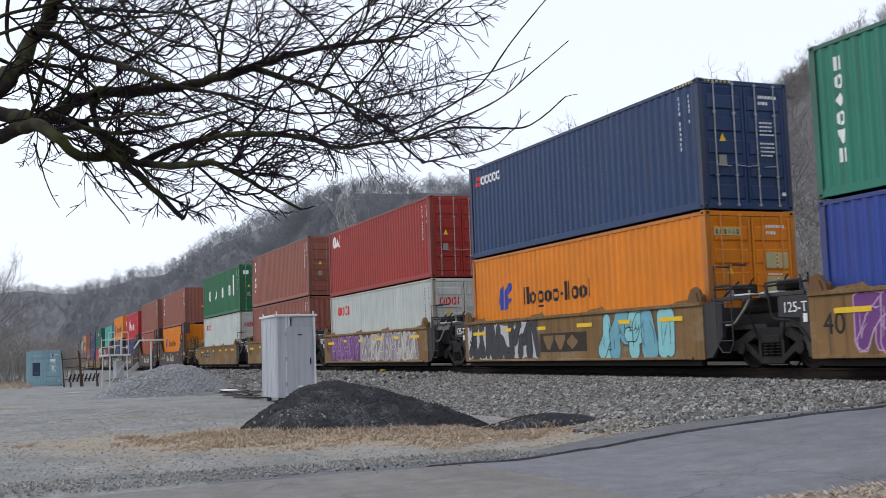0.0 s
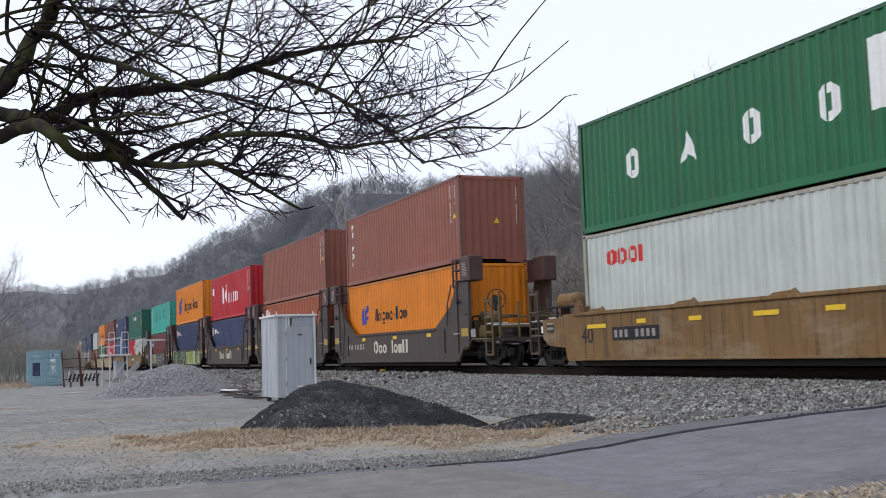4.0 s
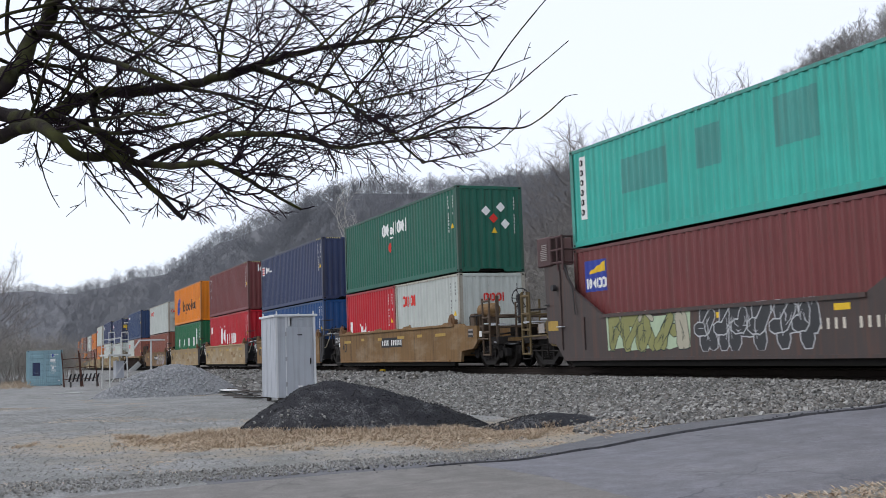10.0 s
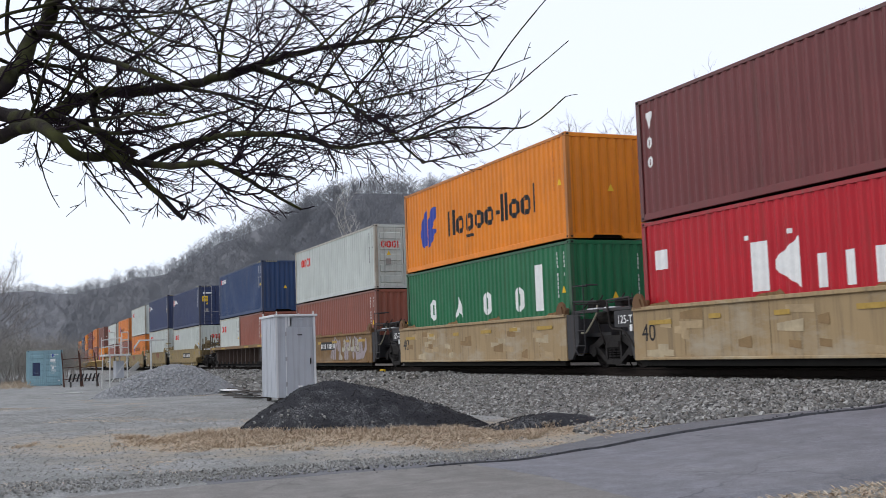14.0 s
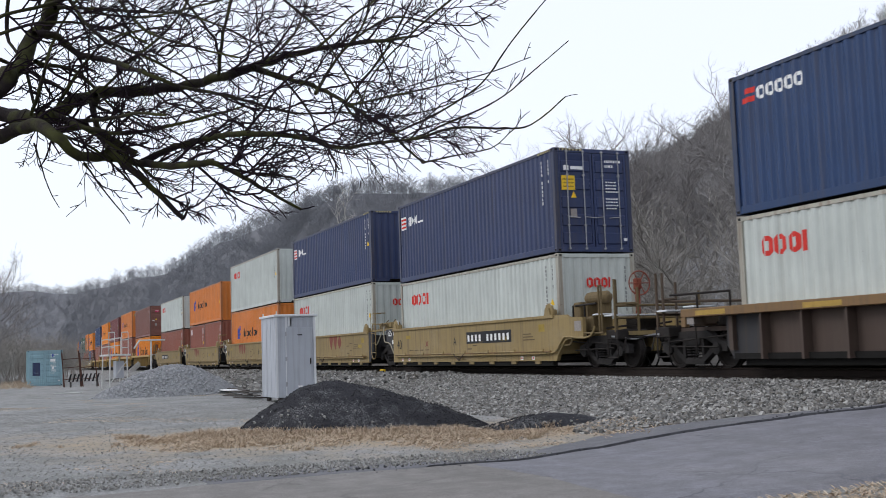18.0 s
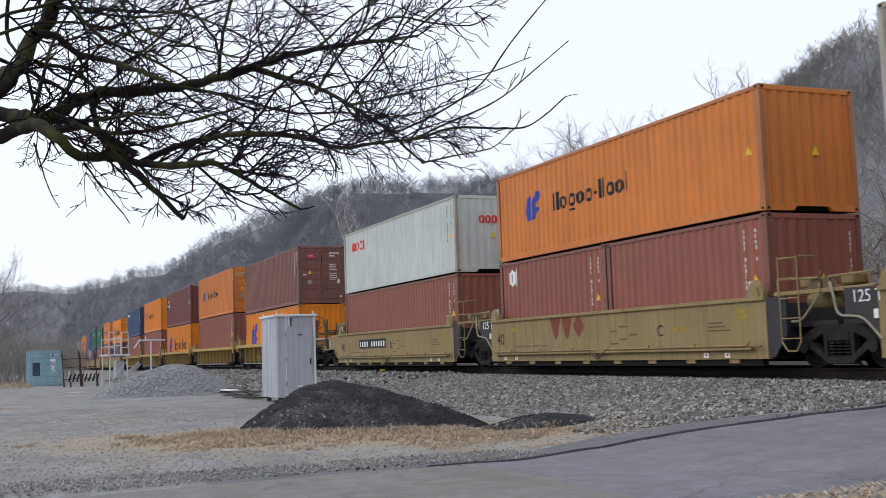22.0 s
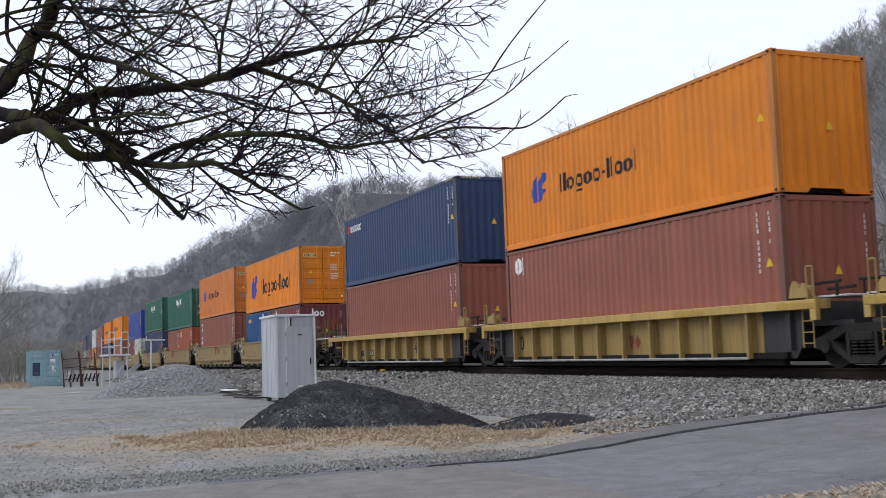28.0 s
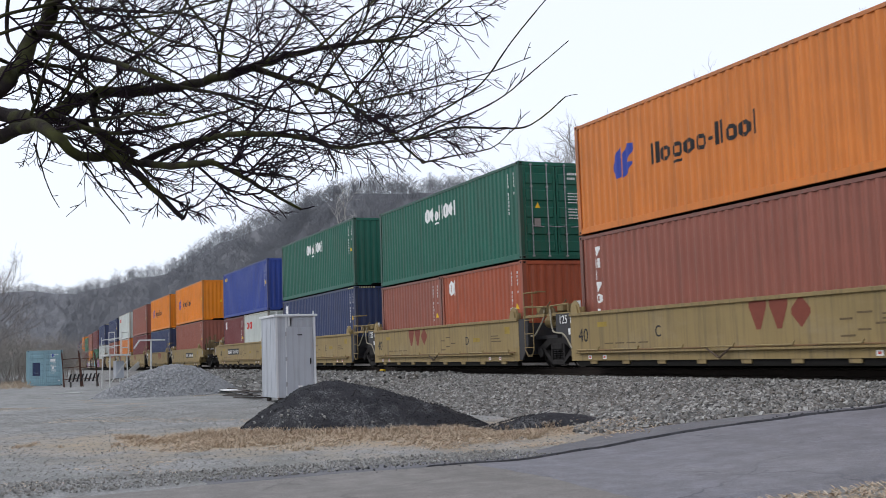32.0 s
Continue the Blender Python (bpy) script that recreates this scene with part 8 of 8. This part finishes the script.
# what is painted on the car sides
for car, style, i, x in PAINTED:
    if style in "AC":
        for tape in ((-5.55, 1.72, 0.9, 0.10), (-3.3, 1.78, 0.4, 0.10), (-1.25, 1.76, 0.45, 0.10), (0.9, 1.77, 0.75, 0.10), (2.9, 1.78, 0.5, 0.10), (4.6, 1.77, 0.9, 0.10)):
            sheet_marks("reflector_tape", bar(*tape), M_YELLOWM if style == "A" else M_TAPEOLD, car, y=-HALF - 0.0135, wavy=False, label="yellow reflective strip")
        writing(car, "40", -5.86, 1.36, 0.40, M_BLACK, -HALF - 0.004)
        writing(car, "125-T", -6.95, 1.80, 0.20, M_WHITE, -1.478)
    if style in "EF":
        yy = -HALF - 0.004 if style == "E" else -HALF + 0.21
        writing(car, "40", -5.84 if style == "E" else (0.8, -5.5, -5.5, -5.5, 2.02)[i], 1.4 if style == "E" else 1.24, 0.34 if style == "E" else 0.40, M_BLACK, yy)
        if style == "E":
            writing(car, ("AEDCB" if mid_of[x] == -275.24 else "BCDEA")[i], (-0.6, -2.4, 2.5, 2.5, 0.2)[i], 1.45, 0.26, M_BLACK, yy)
            if i < 4:
                writing(car, "125 T", -6.86, 1.90, 0.22, M_WHITE, -1.5035)
            if i in (1, 2, 3):
                letter_blocks(car, "TTV", 0.93 if i == 1 else -2.5, 1.50, 0.62, M_BROWNM, 0.2, -HALF - 0.001, False, wide=1.28)
        else:
            if i in (1, 2, 3):
                letter_blocks(car, "TTV", 0.3, 1.16, 0.34, M_BROWNM, 0.2, -HALF + 0.215, False)
    if style in "EC" and i in (0, 4):
        off, k0 = (-0.9, 0.2) if style == "C" else ((0.46, 0.28) if i == 0 else (-3.45, 0.28))
        side_paint(car, bar(off, 1.48, 11.4 * k0, 0.36), M_BLACK, "number_plate", "black plate with white bars")
        for k in range(11):
            if k != 4:
                sheet_marks("plate_bar", bar(off + 0.1 + k0 * k, 1.55, 0.5 * k0, 0.2), M_WHITE, car, y=-HALF - 0.004, wavy=False)
    if style == "B":
        if i == 0:
            for k in range(11):
                if k != 4:
                    sheet_marks("number_bar", bar(-5.3 + 0.2 * k, 1.45, 0.07, 0.2), M_CREAM, car, y=-HALF - 0.002, wavy=False)
        if i < 3:
            letter_blocks(car, "Ooo  |onH", -1.97, 1.27, 0.48, M_CREAM, 0.22, -HALF - 0.002, False, wide=1.45)
        for tape in ((-3.4, 1.78, 0.4, 0.12), (0.2, 1.78, 0.4, 0.12), (3.6, 1.78, 0.4, 0.12)):
            side_paint(car, bar(*tape), M_YELLOWM, "reflector_tape", "yellow reflective strip")
    if style == "E":
        side_paint(car, [q for k in range(5) for q in bar((3.4 if i == 1 else 0.5) + 0.42 * (k % 3), 1.30 + 0.1 * k, 0.36 - 0.05 * (k % 2), 0.035)] + [q for k in range(4) for q in bar(-4.6 + 0.5 * k, 1.32, 0.4, 0.03)] + [q for k in range(3) for q in bar(4.4, 1.5 + 0.08 * k, 0.7 - 0.1 * k, 0.03)], M_STENCIL, "stencil_line")["kind"] = "stuff"
        for xx in (-5.4, -4.7, 4.2, 4.9):
            side_paint(car, bar(xx, 0.955, 0.17, 0.1), M_WHITE, "reflector_square", "small white and red reflector")
            sheet_marks("reflector_square", bar(xx + 0.05, 0.985, 0.07, 0.045), M_REDM, car, y=-HALF - 0.004, wavy=False)
        side_paint(car, bar((2.9, 4.9, 3.1, 3.1, 2.6)[i], 1.52, 0.5, 0.13) + bar(5.35, 1.72, 0.34, 0.20) + bar(-4.9, 1.75, 0.45, 0.12), M_FADEYEL, "touch_up", "faded yellow touch-up patch")
        if i in (0, 4):
            side_paint(car, [(-3.05, 1.42, 1.42, -2.9, 1.5, 1.58), (-2.9, 1.5, 1.58, -2.75, 1.42, 1.42), (-3.05, 1.66, 1.66, -2.9, 1.5, 1.58), (-2.9, 1.5, 1.58, -2.75, 1.66, 1.66)], M_BROWNM, "emblem", "small brown crossed emblem")
    if style in "AC":
        for xx in (-4.2, -1.4, 1.9, 4.7):
            side_paint(car, bar(xx, SILL0 + 0.08, 0.012, 1.1), M_STENCIL, "weld_seam")
    if (style, i) == ("A", 1):
        graffiti(car, -6.0, -1.3, 0.96, 2.08, GRAFFITI["soot"], GRAFFITI["black"], 11, GRAFFITI["silver"], None, (0.13, 0.19), 0.008, 0.05)
        graffiti(car, 1.85, 5.05, 0.98, 2.06, GRAFFITI["aqua"], GRAFFITI["night"], 12, None, GRAFFITI["sky"], (0.19, 0.24), 0.03)
        side_paint(car, bar(-1.15, 1.16, 2.5, 0.50), M_GREYD, "emblem_panel", "faded dark panel with plain tan shapes")
        letter_blocks(car, "TTV", -0.95, 1.22, 0.38, M_RIMOLD, 0.2, -HALF - 0.004, False, wide=2.2)
    if (style, i) == ("A", 2):
        graffiti(car, -5.15, -1.1, 0.96, 2.08, GRAFFITI["purple"], GRAFFITI["pink"], 13, GRAFFITI["violet"], None, (0.10, 0.15), 0.022, 0.08)
        graffiti(car, -1.1, 5.2, 0.96, 2.08, GRAFFITI["mauve"], GRAFFITI["white"], 14, GRAFFITI["ash"], GRAFFITI["cream"], (0.10, 0.16), 0.022, 0.10)
    if (style, i) == ("A", 3):
        side_paint(car, bar(-1.7, 1.24, 2.7, 0.52), M_GREYD, "emblem_panel", "faded dark panel with plain tan shapes")
        letter_blocks(car, "TTV", -1.35, 1.30, 0.40, WELL["A"], 0.2, -HALF - 0.004, False, wide=2.2)
    if (style, i) == ("A", 4):
        side_paint(car, bar(-4.4, 1.40, 2.0, 0.32), M_BLACK, "number_plate", "faded dark plate with pale bars")
        for k in range(8):
            if k != 3:
                sheet_marks("plate_bar", bar(-4.3 + 0.23 * k, 1.47, 0.13, 0.18), M_NOTICE, car, y=-HALF - 0.004, wavy=False)
    if (style, i) == ("A", 0):
        graffiti(car, -5.2, -1.0, 0.98, 2.08, GRAFFITI["purple"], GRAFFITI["pink"], 17, None, GRAFFITI["violet"], (0.14, 0.2), 0.03, 0.06)
    if (style, i) == ("B", 3):
        graffiti(car, -6.6, 0.1, 0.96, 2.02, GRAFFITI["night"], GRAFFITI["mint"], 15, GRAFFITI["lime"], None, (0.14, 0.19), 0.028, 0.06)
        graffiti(car, 0.3, 6.1, 0.96, 2.02, GRAFFITI["lime"], GRAFFITI["night"], 16, GRAFFITI["mint"], GRAFFITI["mint"], (0.13, 0.2), 0.03, 0.08)
    if (style, i) == ("B", 4):
        for k in range(9):
            if k != 4:
                sheet_marks("number_bar", bar(3.2 + 0.2 * k, 1.45, 0.07, 0.2), M_CREAM, car, y=-HALF - 0.002, wavy=False)
    if style == "F" and i in (0, 4):
        sheet_marks("number_plate", bar(-4.51, 1.18, 0.86, 0.22), M_GREYD, car, y=-HALF + 0.218, wavy=False)
        sheet_marks("number_plate", bar(-3.64, 1.18, 1.15, 0.22), M_BLACK, car, y=-HALF + 0.218, wavy=False)
        for k in range(10):
            sheet_marks("number_bar", bar(-4.44 + 0.18 * k + (0.14 if k > 3 else 0), 1.215, 0.09, 0.15), M_STENCIL if k < 4 else M_NUMBER, car, y=-HALF + 0.213, wavy=False)
    if (style, i) == ("B", 4):
        graffiti(car, -4.15, -0.7, 1.12, 2.02, GRAFFITI["olive"], GRAFFITI["night"], 18, GRAFFITI["mint"], GRAFFITI["cream"], (0.13, 0.18), 0.02, 0.05)
        graffiti(car, -0.7, 3.25, 1.12, 2.02, GRAFFITI["soot"], GRAFFITI["silver"], 19, None, None, (0.15, 0.2), 0.03, 0.06)
    if style == "C" and i in (2, 3):
        prng = random.Random(50 + i)
        for k in range(26):
            px, pz = prng.uniform(-6.0, 5.2), prng.uniform(1.0, 1.85)
            sheet_marks("paint_patch", [(px, pz, pz + 0.14, px + prng.uniform(0.25, 0.9), pz - 0.04, pz + prng.uniform(0.08, 0.24))], M_PATCH[k % 3], car, y=-HALF - 0.002 - 0.0002 * k, wavy=False)
    if (style, i) == ("C", 4):
        graffiti(car, 0.4, 5.2, 1.0, 2.0, GRAFFITI["ash"], M_STENCIL, 20, None, GRAFFITI["cream"], (0.10, 0.14), 0.02, 0.06)


# ---- the storage container in the yard ----
yard_box = container("20", "skyblue", True, "faded light blue steel storage container standing in the yard", None, "")
yard_box.matrix_world = pose(-84.0 - 3.03, 3.93 - 0.1, ground_z(-84, 4) + 0.0, 0, 0, -1)
LB, HB = SIZES["20"]
part("patch", box_bm((LB / 2 + 0.004, -0.86, 0.75), (LB / 2 + 0.010, -0.30, 1.70)), BOX["navy"], yard_box, "dark blue sheet on the door")
for z, w in ((1.2, 0.14), (2.1, 0.1), (1.75, 0.35)):
    part("sticker", box_bm((LB / 2 + 0.004, 0.55 - w / 2, z), (LB / 2 + 0.009, 0.55 + w / 2, z + 0.2)), M_WHITE if z < 2 else M_BLUEM, yard_box)


# ---- the train rolls past ----
def on_line(x, z):
    """The pose of something on the line, turned as the line runs there."""
    return pose(x, TRACK_Y + bend(x), z + drop(x), 0, 0, math.degrees(math.atan2(bend(x + 1) - bend(x - 1), 2)))


def motions():
    times = [1.6 * i for i in range(21)]
    for thing, x, z in MOVERS:
        walk(thing, [(t, on_line(x + slid(t), z)) for t in times])

    # the wheels turn without slipping; all of them share two rows of turns
    for k, lead in enumerate(WHEELSETS[:2]):
        walk(lead, [(i / FPS, pose(lead.location.x, 0, 0.42, 0, math.degrees(slid(i / FPS) / 0.42), 0)) for i in range(32 * FPS + 1)])
        for w in WHEELSETS[k + 2::2]:
            w.rotation_mode = "QUATERNION"
            keys = w.animation_data_create()
            keys.action = lead.animation_data.action
            keys.action_slot = lead.animation_data.action_slot


motions()
